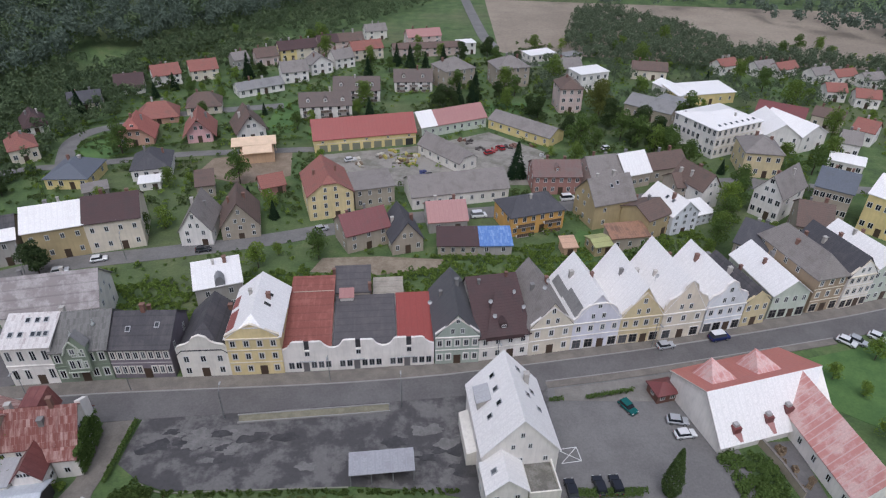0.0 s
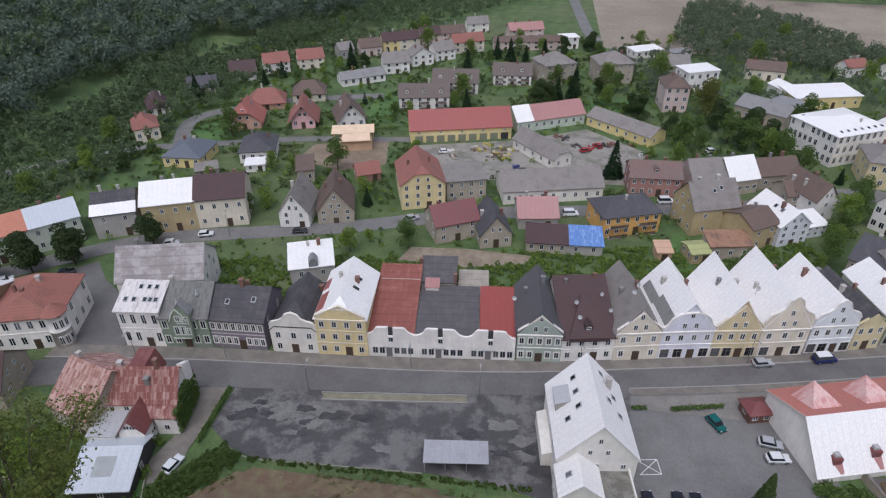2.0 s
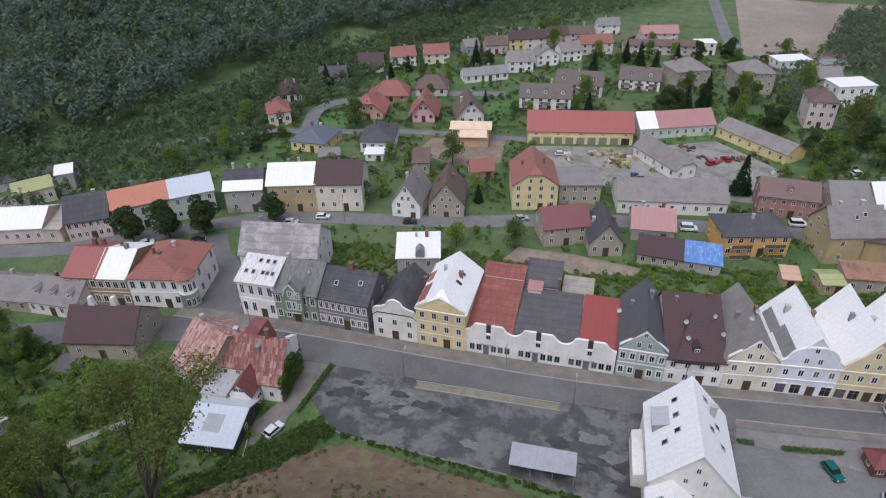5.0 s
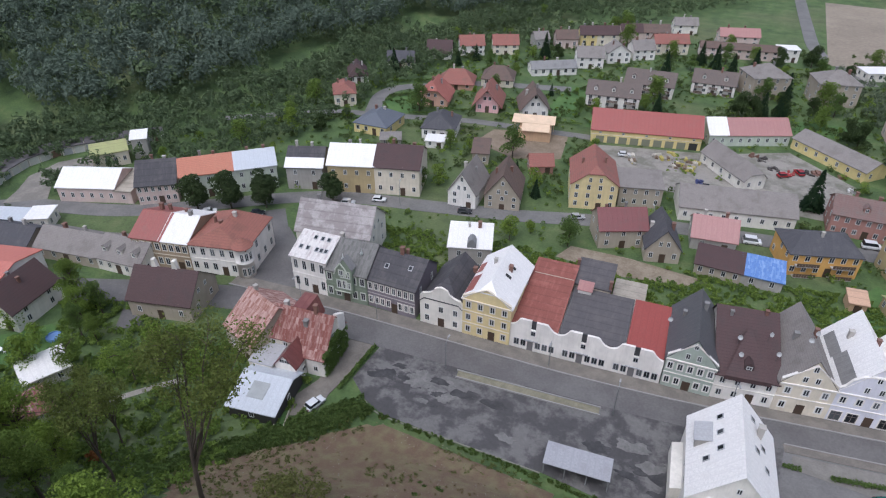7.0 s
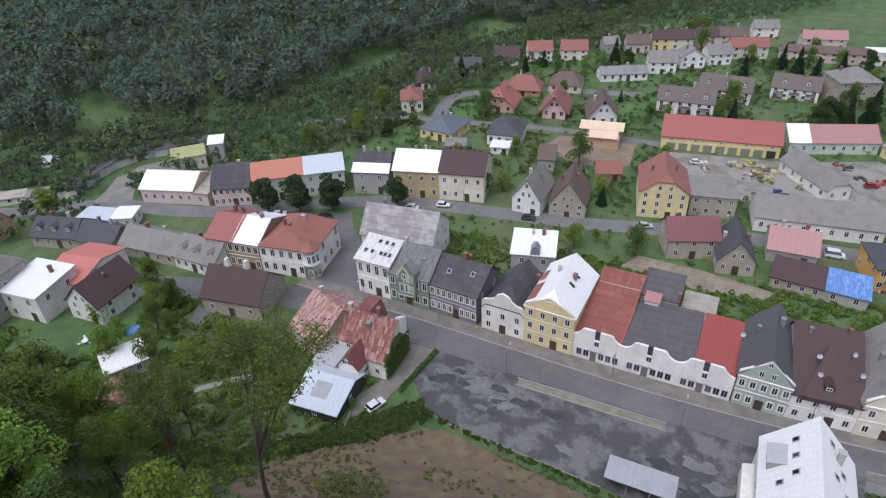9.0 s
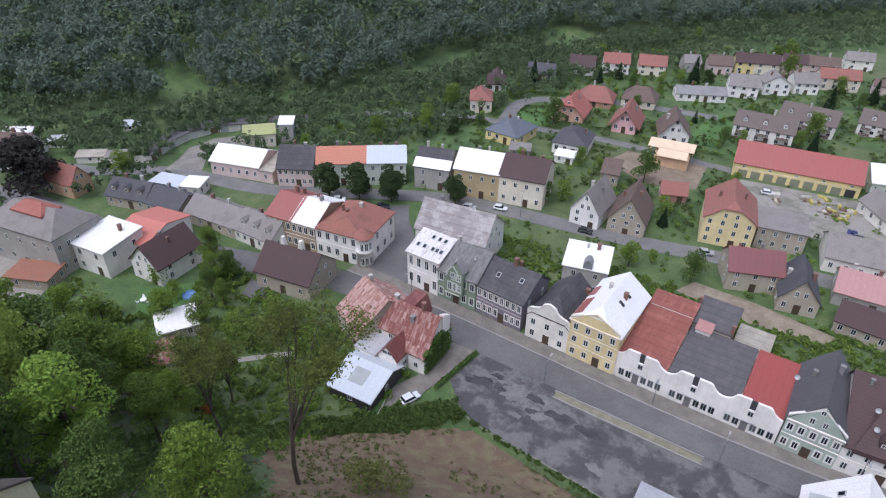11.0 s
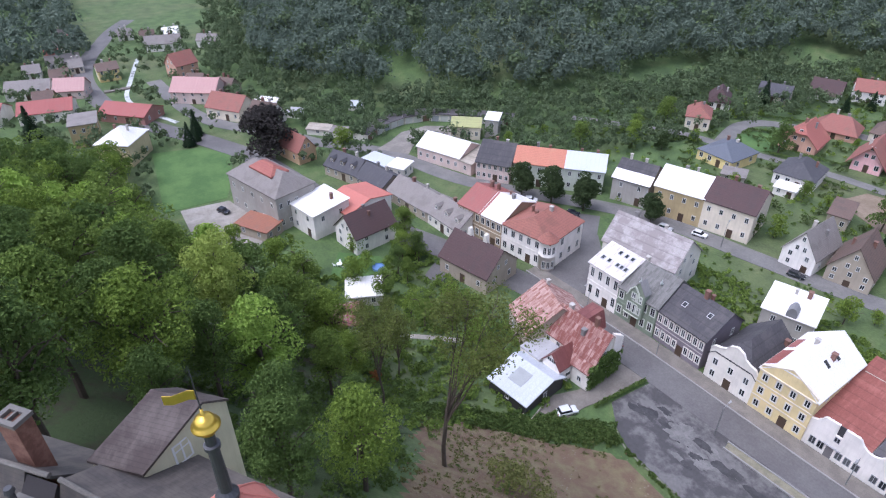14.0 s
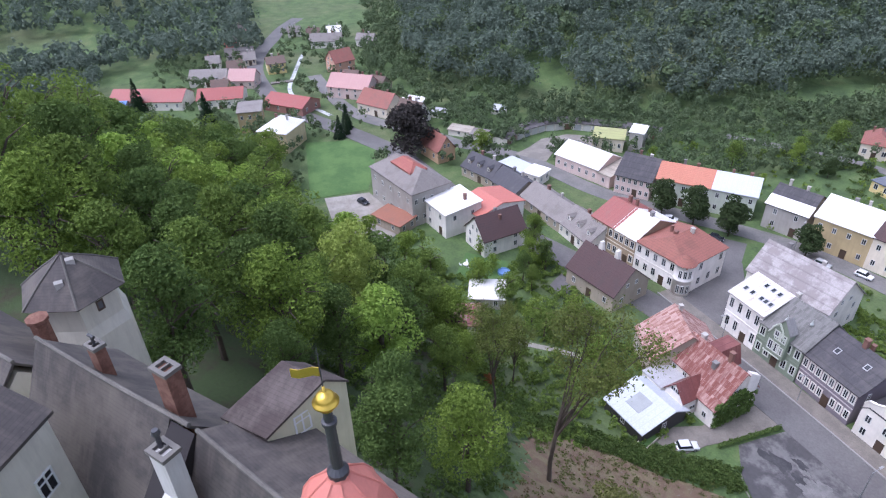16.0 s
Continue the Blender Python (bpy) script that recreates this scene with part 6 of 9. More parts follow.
# wood on the castle hill
spots += [(-82.3, 9.1), (-59.7, 9.8), (-62, 12), (-112, 14), (-140, -13), (-98, -22)]
tree("nyel", -82.3, 9.1, 1.45)
tree("nlight", -59.7, 9.8, 1.3, sz=1.12)
tree("yellow", -112, 14, 1.3)
tree("light", -140, -13, 1.1)
tree("light", -98, -22, 1.1)
for x, y, k, s in ((-37.7, 13.3, "nmid", 0.92), (-44, 8, "ndark", 0.85), (-43.5, 15.5, "nmid2", 0.6), (-34.5, 5.5, "ndark", 0.85), (-50, 19.5, "nmid2", 0.55), (-66, 28, "fan2", 0.95), (-58, 20.5, "ndark", 0.6), (-67, 20, "nmid2", 0.85), (-74, 26, "nmid", 0.75), (-58, 4, "ndark", 0.95), (-67, 3, "nmid2", 1.0), (-47, -2, "ndark", 0.7)):
    tree(k, x, y, s)
    spots.append((x, y))
spots += [(-80, 8), (-92, 15), (-76, 14), (-54, 9), (-55, 5), (-56, 13), (-52, 8), (-75, 8), (-78, 10)]
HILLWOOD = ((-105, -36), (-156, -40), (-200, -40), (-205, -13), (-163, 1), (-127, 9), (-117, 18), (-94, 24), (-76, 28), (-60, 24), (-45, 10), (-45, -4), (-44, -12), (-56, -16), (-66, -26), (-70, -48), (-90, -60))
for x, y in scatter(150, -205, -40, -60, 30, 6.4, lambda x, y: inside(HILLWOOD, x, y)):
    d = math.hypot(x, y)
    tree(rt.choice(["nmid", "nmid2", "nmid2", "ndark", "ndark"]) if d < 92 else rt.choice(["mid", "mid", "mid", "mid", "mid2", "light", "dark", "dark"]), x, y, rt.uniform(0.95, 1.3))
# gardens along the foot of the hill
for x, y, k, s in ((-114.5, 57.5, "nmid2", 0.78), (-110, 54.5, "nmid", 0.6), (-105.6, 51, "ndark", 0.55), (-102, 51.5, "nmid2", 0.45), (-108.5, 58, "ndark", 0.55), (-112, 46, "small", 0.9), (-120, 46.5, "small", 1.1), (-99, 44, "mid", 0.6), (-92, 47, "small", 1.2), (-86, 47, "mid", 0.7), (-105, 40, "mid2", 0.7),
                   (-112, 31, "mid", 0.8), (-120, 27, "mid2", 0.75), (-132, 21, "mid2", 0.7), (-87.2, 25.8, "nmid2", 0.8), (-78.1, 33.2, "fan2", 0.85), (-75.4, 35.5, "fan2", 0.7), (-76, 52, "small", 1.4), (-90, 56, "small", 1.2), (-110, 58, "small", 1.3)):
    tree(k, x, y, s)
    spots.append((x, y))
# dark trees in the gap behind the gable row and round the school
for x, y, k, s in ((78, 145, "tdark", 0.8), (85.4, 156, "tdark", 0.9), (71.4, 134.7, "tdark", 0.7), (74.5, 139.5, "tmid", 0.7), (82, 151, "tdark", 0.75), (67.3, 129.5, "tmid", 0.5), (90, 165, "tdark", 0.8), (63.5, 203, "tdark", 1.0), (68.2, 198, "tdark", 1.0), (72.7, 193.4, "tmid", 0.9),
                   (75.6, 186, "tdark", 0.9), (80, 182, "tdark", 0.85), (44, 184, "tmid", 0.7), (109, 173.3, "tdark", 0.7), (118, 177.5, "tdark", 0.9), (128, 186, "tmid", 0.9), (111, 183, "tmid", 0.8), (54, 197, "tdark", 0.6)):
    tree(k, x, y, s)
    spots.append((x, y))
# single trees of the town
for x, y, k, s in ((61, 227, "bigyel", 1.0), (62.5, 215.5, "bigdark", 0.85), (70.5, 206, "bigdark", 0.95), (75, 200, "bigdark", 0.8), (66, 198, "bigdark", 0.55), (37, 222, "bigdark", 0.75), (34.5, 227, "bigdark", 0.6), (45.4, 206.5, "bigdark", 0.6), (50, 201, "tmid", 0.7), (55, 209, "tdark", 0.65), (0.6, 233, "bigdark", 0.75), (5, 234, "bigdark", 0.65), (14, 241, "bigdark", 0.7), (24, 246, "bigdark", 0.55), (31, 248, "tdark", 0.8), (10.8, 301, "bigdark", 0.65), (23.4, 305, "bigdark", 0.75), (36, 289, "bigdark", 0.6), (-12.8, 278, "con", 1.3), (-50, 209, "tdark", 0.6), (-123.4, 156.5, "bigdark", 0.5), (-77, 269, "bigdark", 0.5), (-82, 266, "con", 1.2), (-98, 241, "tdark", 0.6), (76, 198, "con", 1.0), 
                   (24.3, 173.3, "con", 1.25), (37.0, 61.2, "pop", 1.0), (-52, 152, "con", 0.7), (-46, 150, "small", 1.2), (-44, 146, "con", 0.6), (-74, 136, "dark", 0.45), (-71, 140, "small", 1.2),
                   (-206, 26, "con", 0.9), (-214, 30, "con", 1.0), (-209, 29, "con", 0.6), (-238, -18, "con", 1.3), (-262, -44, "con", 1.4), (-190, 4, "mid", 0.8), (-196, 2, "mid2", 0.8), (-182, 2, "mid2", 0.9), (-172, 66, "mid2", 0.75),
                   (-30, 262, "con", 1.2), (2, 282, "con", 1.2), (-6, 278, "con", 1.0), (15, 262, "con", 1.0), (14, 240, "con", 1.2), (8, 236, "con", 1.0), (-10, 262, "con", 0.9), (97, 140, "mid2", 0.7), (104, 160, "mid", 0.7), (80, 150, "mid2", 0.8),
                   (88, 92.5, "small", 1.1), (76.5, 87, "small", 0.8), (80, 82.5, "small", 0.7), (78, 71.5, "small", 1.3), (-100, 130, "small", 1.0), (-82, 150, "small", 1.2), (-130, 150, "mid2", 0.7), (-136, 158, "mid", 0.6)):
    tree(k, x, y, s)
    spots.append((x, y))
for x, y in scatter(190, -160, 210, 112, 330, 4.5, lambda x, y: free(x, y, 2.2) and foot_x(x, y) < 0 and not (-112 < x < -66 and 92 < y < 136) and not (36 < x < 58 and 198 < y < 230)):
    tree(rt.choice(["small", "small", "small", "small", "tmid", "tdark", "con", "tmid"]), x, y, rt.uniform(0.45, 0.8) if rt.random() < 0.6 else rt.uniform(0.8, 1.1))


def clumps(name, label, cat, spots_in, quads, size, mat):
    """Many shrubs or far trees in one mesh; each spot is x, y, radius, height, lift."""
    rng = np.random.RandomState(len(spots_in))
    S0 = np.array(spots_in)
    n = len(S0)
    zb = np.array([height(x, y) for x, y in S0[:, :2]])
    P = np.repeat(np.column_stack([S0, zb]), quads, axis=0)
    m = len(P)
    d = rng.normal(size=(m, 3))
    d /= np.linalg.norm(d, axis=1)[:, None]
    d[:, 2] = np.where(d[:, 2] < -0.3, -d[:, 2], d[:, 2])
    lump = 0.72 + 0.38 * np.sin(3 * np.arctan2(d[:, 1], d[:, 0]) + P[:, 0] * 9) * np.cos(2.3 * d[:, 2] + P[:, 1] * 5)
    rr = rng.uniform(0.75, 1.05, m) * lump
    c = np.column_stack([P[:, 0] + d[:, 0] * P[:, 2] * rr, P[:, 1] + d[:, 1] * P[:, 2] * rr, P[:, 5] + P[:, 4] + P[:, 3] * 0.5 * (1 + d[:, 2] * rr)])
    nrm = d + rng.normal(size=(m, 3)) * 0.4
    nrm /= np.linalg.norm(nrm, axis=1)[:, None]
    t = np.cross(nrm, rng.normal(size=(m, 3)))
    t /= np.linalg.norm(t, axis=1)[:, None] + 1e-9
    b = np.cross(nrm, t)
    s = (size * rng.uniform(0.6, 1.3, m))[:, None] * np.sqrt(P[:, 2:3])
    v = np.stack([c - t * s - nrm * s * 0.3, c - b * s * 0.65, c + t * s - nrm * s * 0.3, c + b * s * 0.65], 1).reshape(-1, 3)
    me = bpy.data.meshes.new(name)
    me.from_pydata(v.tolist(), [], np.arange(m * 4).reshape(-1, 4).tolist())
    me.materials.append(mat)
    return tagged(new(name, me), label, cat, kind="stuff")


# woods on the hills
def woods(n, x0, x1, y0, y1, gap, test, r=(2.6, 4.6)):
    out, cell = [], {}
    for _ in range(n * 12):
        x, y = rt.uniform(x0, x1), rt.uniform(y0, y1)
        k = (int(x // gap), int(y // gap))
        if k in cell or not test(x, y):
            continue
        cell[k] = 1
        q = rt.uniform(*r)
        out.append((x, y, q, q * rt.uniform(2.2, 3.0), 1.0))
        if len(out) >= n:
            break
    return out


def glade(x, y):
    return math.hypot((x + 219) / 13, (y - 113) / 10) < 1 or math.hypot((x + 172) / 9, (y - 215) / 22) < 1 or math.hypot((x + 150) / 16, (y - 285) / 14) < 1


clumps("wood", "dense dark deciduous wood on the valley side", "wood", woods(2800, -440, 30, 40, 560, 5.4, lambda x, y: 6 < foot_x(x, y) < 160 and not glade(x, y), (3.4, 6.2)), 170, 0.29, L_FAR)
clumps("wood", "lighter green trees within the wood", "wood", woods(240, -440, 0, 50, 520, 11.0, lambda x, y: 8 < foot_x(x, y) < 120 and not glade(x, y), (4.4, 6.6)), 90, 0.42, L_EDGE)
clumps("wood", "bushy trees along the wood's edge", "wood", woods(1000, -440, 0, 40, 430, 3.8, lambda x, y: -16 < foot_x(x, y) < 26 and not glade(x, y) and free(x, y, 1.5), (1.5, 3.4)), 56, 0.38, L_EDGE)
clumps("wood", "orchard trees and bushes above the lane", "wood", woods(900, -215, -118, 62, 260, 3.0, lambda x, y: -52 < foot_x(x, y) < -2 and free(x, y, 1.2) and noise.noise((x * 0.07, y * 0.07, 1.0)) > -0.35, (0.8, 2.5)), 52, 0.34, L_EDGE)
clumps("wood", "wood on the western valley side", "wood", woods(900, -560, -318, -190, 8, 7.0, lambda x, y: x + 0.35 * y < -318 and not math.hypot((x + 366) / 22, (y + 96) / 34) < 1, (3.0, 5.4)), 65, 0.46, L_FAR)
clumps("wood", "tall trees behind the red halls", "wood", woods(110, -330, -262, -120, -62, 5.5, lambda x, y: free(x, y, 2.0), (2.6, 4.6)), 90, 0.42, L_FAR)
BELT = ((62, 306), (68, 330), (84, 400), (100, 404), (126, 372), (146, 341), (146, 318), (168, 312), (200, 290), (240, 276), (240, 264), (190, 278), (160, 287), (126, 287), (104, 291), (82, 295))
# belt leaves are greyed and lightened; their haze is part of the colour
L_BELT = leaves("leaf_belt_hazed", (0.105, 0.142, 0.085), (0.19, 0.232, 0.14), True)
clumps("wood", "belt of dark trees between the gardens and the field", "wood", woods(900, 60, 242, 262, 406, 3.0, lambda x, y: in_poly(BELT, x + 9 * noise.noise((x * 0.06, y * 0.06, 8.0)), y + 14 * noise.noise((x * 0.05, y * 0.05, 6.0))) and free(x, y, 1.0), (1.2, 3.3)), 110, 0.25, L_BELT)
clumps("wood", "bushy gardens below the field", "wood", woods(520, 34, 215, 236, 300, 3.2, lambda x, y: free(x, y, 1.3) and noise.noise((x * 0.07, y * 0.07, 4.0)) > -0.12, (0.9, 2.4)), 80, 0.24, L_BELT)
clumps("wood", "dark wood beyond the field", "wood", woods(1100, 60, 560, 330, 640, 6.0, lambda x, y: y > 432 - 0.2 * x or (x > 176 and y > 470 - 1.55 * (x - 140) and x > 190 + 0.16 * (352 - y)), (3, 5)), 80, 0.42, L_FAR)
clumps("wood", "wooded gardens along the western valley", "wood", woods(620, -360, -170, -40, 80, 3.8, lambda x, y: free(x, y, 1.4) and height(x, y) < 8 and noise.noise((x * 0.06, y * 0.06, 7.0)) > -0.3, (0.8, 2.6)), 48, 0.38, L_EDGE)
clumps("wood", "bushes and young trees on the slope above the estate", "wood", woods(620, -140, 30, 225, 480, 3.8, lambda x, y: -46 < foot_x(x, y) < 2 and free(x, y, 1.8) and noise.noise((x * 0.05, y * 0.05, 2.0)) > -0.22, (0.9, 2.8)), 44, 0.38, L_EDGE)
# shrubs of the gardens and the green strip
sh = []
for _ in range(9000):
    x, y = rt.uniform(-165, 190), rt.uniform(108, 300)
    if free(x, y, 0.9) and foot_x(x, y) < 4 and noise.noise((x * 0.06, y * 0.06, 3.0)) > -0.2:
        q = rt.uniform(0.4, 1.25)
        sh.append((x, y, q, q * rt.uniform(1.0, 1.8), 0))
clumps("shrubs", "green garden shrubs and hedges", "shrubs", sh[:1500], 26, 0.28, L_MID)
clumps("shrubs", "dark garden shrubs between the houses", "shrubs", sh[1500:3000], 26, 0.28, L_DARK)
sh = []
for _ in range(5200):
    x, y = rt.uniform(-158, 60), rt.uniform(146, 330)
    if free(x, y, 1.1) and foot_x(x, y) < -2 and noise.noise((x * 0.11, y * 0.11, 5.0)) > 0.02:
        q = rt.uniform(0.6, 1.7)
        sh.append((x, y, q, q * rt.uniform(1.0, 1.9), 0))
clumps("shrubs", "thick dark bushes and fruit trees in the villa gardens", "shrubs", sh, 46, 0.24, leaves("leaf_garden", (0.055, 0.09, 0.03), (0.13, 0.175, 0.058)))
sh = []
for _ in range(1700):
    x = rt.uniform(-75, 70)
    y = 111 + 0.19 * (x + 30) + rt.uniform(-4, 12)
    if free(x, y, 0.7):
        q = rt.uniform(0.4, 1.1)
        sh.append((x, y, q, q * rt.uniform(0.9, 1.5), 0))
for _ in range(1300):
    x, y = rt.uniform(-135, -57), rt.uniform(28, 62)
    if free(x, y, 0.8) and not inside(((-128, 30), (-104, 44), (-118, 56), (-136, 40)), x, y):
        q = rt.uniform(0.5, 1.4)
        sh.append((x, y, q, q * rt.uniform(0.9, 1.6), 0))
clumps("shrubs", "dense undergrowth and garden bushes", "shrubs", sh, 28, 0.32, L_HILL)
sh = []
for _ in range(420):
    k = rt.random()
    x, y = -64 + 20 * k + rt.uniform(-1, 1), 34.5 + 27 * k + rt.uniform(-1.8, 5.0)
    if free(x, y, 0.6):
        q = rt.uniform(0.6, 1.3)
        sh.append((x, y, q, q * rt.uniform(0.9, 1.5), 0))
for _ in range(170):
    x = rt.uniform(-43, 4)
    sh.append((x, 60.6 + 0.02 * (x + 40) + rt.uniform(-0.5, 0.4), rt.uniform(0.25, 0.45), rt.uniform(0.25, 0.6), 0))
for _ in range(24):
    x, y = rt.uniform(-48, -12), rt.uniform(28, 50)
    q = rt.uniform(0.25, 0.6)
    sh.append((x, y, q, q * 1.2, 0))
clumps("shrubs", "fresh green brambles on the slope", "shrubs", sh, 44, 0.26, leaves("leaf_bramble", (0.05, 0.09, 0.02), (0.13, 0.18, 0.05)))
for name, pts in (("hedge", ((-51.9, 74.6), (-51.9, 62.6))), ("hedge", ((-57.8, 49.4), (-58.0, 53.4))), ("hedge", ((-54.6, 51.2), (-54.4, 56.4))), ("hedge", ((-52.8, 51.6), (-52.6, 56.0))), ("hedge", ((-50.6, 53.2), (-47.2, 60.4))), ("hedge", ((28, 81.2), (36.8, 83.2))), ("hedge", ((21.6, 61.2), (33.4, 61.6))), ("hedge", ((22.4, 60.5), (32.4, 60.8))), ("hedge", ((47.5, 67), (56, 66))), ("hedge", ((21.2, 80.4), (23.2, 80.8)))):
    (ax, ay), (bx, by) = pts
    n = int(math.hypot(bx - ax, by - ay) / 0.55)
    ob = clumps(name, "clipped dark green hedge", "hedge", [(ax + (bx - ax) * k / n, ay + (by - ay) * k / n, 0.62, 1.25, 0) for k in range(n + 1)], 45, 0.24, L_DARK)
# ivy on the gable of the rusty house
ivy = [(-55.75 - 0.146 * 8.6 * k / 46 + rt.uniform(-0.2, 0.35), 63.9 + 8.6 * k / 46, 0.55, 1.6, h) for k in range(47) for h in (0, 1.4, 2.8, 4.2, 5.5) if h < 5 or 12 < k < 34]
clumps("ivy", "dark ivy covering the gable wall", "ivy", ivy, 26, 0.26, L_DARK)
clumps("bush", "russet dying bush at the wood's edge", "bush", [(-75.4, 30.8, 1.3, 2.4, 0), (-74.3, 30.2, 0.9, 1.6, 0), (-76.2, 31.4, 0.9, 1.8, 0), (-32, 3.6, 1.0, 1.8, 0)], 160, 0.2, L_RUSSET)
clumps("bush", "dry olive bush on the bare slope", "bush", [(-41.2 + dx, 35.6 + dy, q * 1.3, 2.7 * q, 0) for dx, dy, q in ((0, 0, 2.2), (2.2, 0.9, 1.9), (-2.0, -0.9, 1.8), (0.8, -2.4, 1.9), (4.0, 2.4, 1.6), (2.6, -1.4, 1.8), (-0.9, 1.9, 1.6), (5.2, 0.6, 1.3))], 300, 0.13, leaves("leaf_dry_bush", (0.135, 0.15, 0.045), (0.24, 0.25, 0.085)))
# clipped hedges round the villa gardens
for pts in (((-113, 182), (-117.5, 187), (-118.5, 194), (-113, 199.5), (-105, 198)), ((-104, 182.5), (-92, 187)), ((-100, 190), (-86, 194), (-84, 203)), ((-75, 195), (-62, 198)), ((-126, 184), (-130, 196), (-126, 208), (-112, 217)), ((-128, 168), (-120, 173)), ((-98, 175), (-84, 179), (-74, 181)), ((-56, 197), (-46, 200)), ((-142, 160), (-132, 167))):
    row = []
    for (ax, ay), (bx, by) in zip(pts, pts[1:]):
        n = int(math.hypot(bx - ax, by - ay) / 0.8)
        row += [(ax + (bx - ax) * k / n, ay + (by - ay) * k / n, 0.75, 1.5, 0) for k in range(n)]
    clumps("hedge", "clipped dark garden hedge along the lane", "hedge", [p for p in row if free(p[0], p[1], 0.2)], 30, 0.26, L_DARK)
und = []
for _ in range(900):
    x, y = rt.uniform(-95, -30), rt.uniform(-4, 36)
    if (not in_poly(BROWN, x, y) or rt.random() < 0.03) and math.hypot(x, y) > 31 and free(x, y, 0.8):
        q = rt.uniform(0.5, 1.5)
        und.append((x, y, q, q * rt.uniform(1.0, 1.7), 0))
clumps("undergrowth", "dark bushes and saplings under the castle wood", "undergrowth", und, 40, 0.24, L_DARK)
rsb = []
for _ in range(220):
    x, y = rt.uniform(46.5, 56.5), rt.uniform(57, 69)
    if in_poly(((47, 69), (55.5, 69), (57, 60), (56, 56), (49, 58)), x, y):
        q = rt.uniform(0.5, 1.1)
        rsb.append((x, y, q, q * 1.3, 0))
clumps("shrubs", "dense green shrubs beside the restaurant court", "shrubs", rsb, 36, 0.26, L_DARK)
tuft = []
for _ in range(700):
    x, y = rt.uniform(-62, 3), rt.uniform(16, 60)
    if in_poly(BROWN, x, y) and noise.noise((x * 0.16, y * 0.16, 9.0)) > -0.15:
        q = rt.uniform(0.12, 0.42)
        tuft.append((x, y, q, q * rt.uniform(0.6, 1.2), 0.25))
clumps("brush", "dry brown brush and grass tufts on the slope", "brush", tuft[:480], 20, 0.2, leaves("leaf_dry_brush", (0.16, 0.11, 0.06), (0.26, 0.21, 0.11)))

gr = []
for _ in range(2600):
    x, y = rt.uniform(-62, 3), rt.uniform(14, 60)
    if in_poly(BROWN, x, y) and noise.noise((x * 0.09 + 4, y * 0.09, 2.0)) + 0.018 * (abs(x + 30) - 14) > -0.06:
        q = rt.uniform(0.2, 0.65)
        gr.append((x, y, q, q * rt.uniform(0.7, 1.3), 0.22))
clumps("grass", "rough olive grass and weeds on the slope", "grass", gr[:1700], 18, 0.19, leaves("leaf_rough_grass", (0.085, 0.105, 0.03), (0.17, 0.185, 0.06)))
# pale stones scattered over the cleared soil
rq = random.Random(8)
sv, sf = [], []
for _ in range(1500):
    x, y = rq.uniform(-58, 3), rq.uniform(20, 60)
    if not in_poly(BROWN, x, y) or noise.noise((x * 0.12, y * 0.12, 6.0)) < -0.12:
        continue
    q, z, b0 = rq.uniform(0.04, 0.11), ground_z(x, y) + 0.34, len(sv)
    a = rq.uniform(0, 3)
    for u, v, w in ((1, 0, 0), (0, 1, 0), (-1, 0, 0), (0, -1, 0), (0.1, 0.1, 0.8), (0, 0, -1.2)):
        sv.append((x + q * (u * math.cos(a) - v * math.sin(a)), y + q * (u * math.sin(a) + v * math.cos(a)), z + q * w))
    sf += [(b0 + k, b0 + (k + 1) % 4, b0 + 4) for k in range(4)] + [(b0 + (k + 1) % 4, b0 + k, b0 + 5) for k in range(4)]
stm = bpy.data.meshes.new("stones")
stm.from_pydata(sv, [], sf)
stm.materials.append(plain("pale_stone", (0.29, 0.25, 0.205), 0.9, var=0.3))
tagged(new("stones", stm), "pale stones scattered over the cleared slope", "stones", kind="stuff")

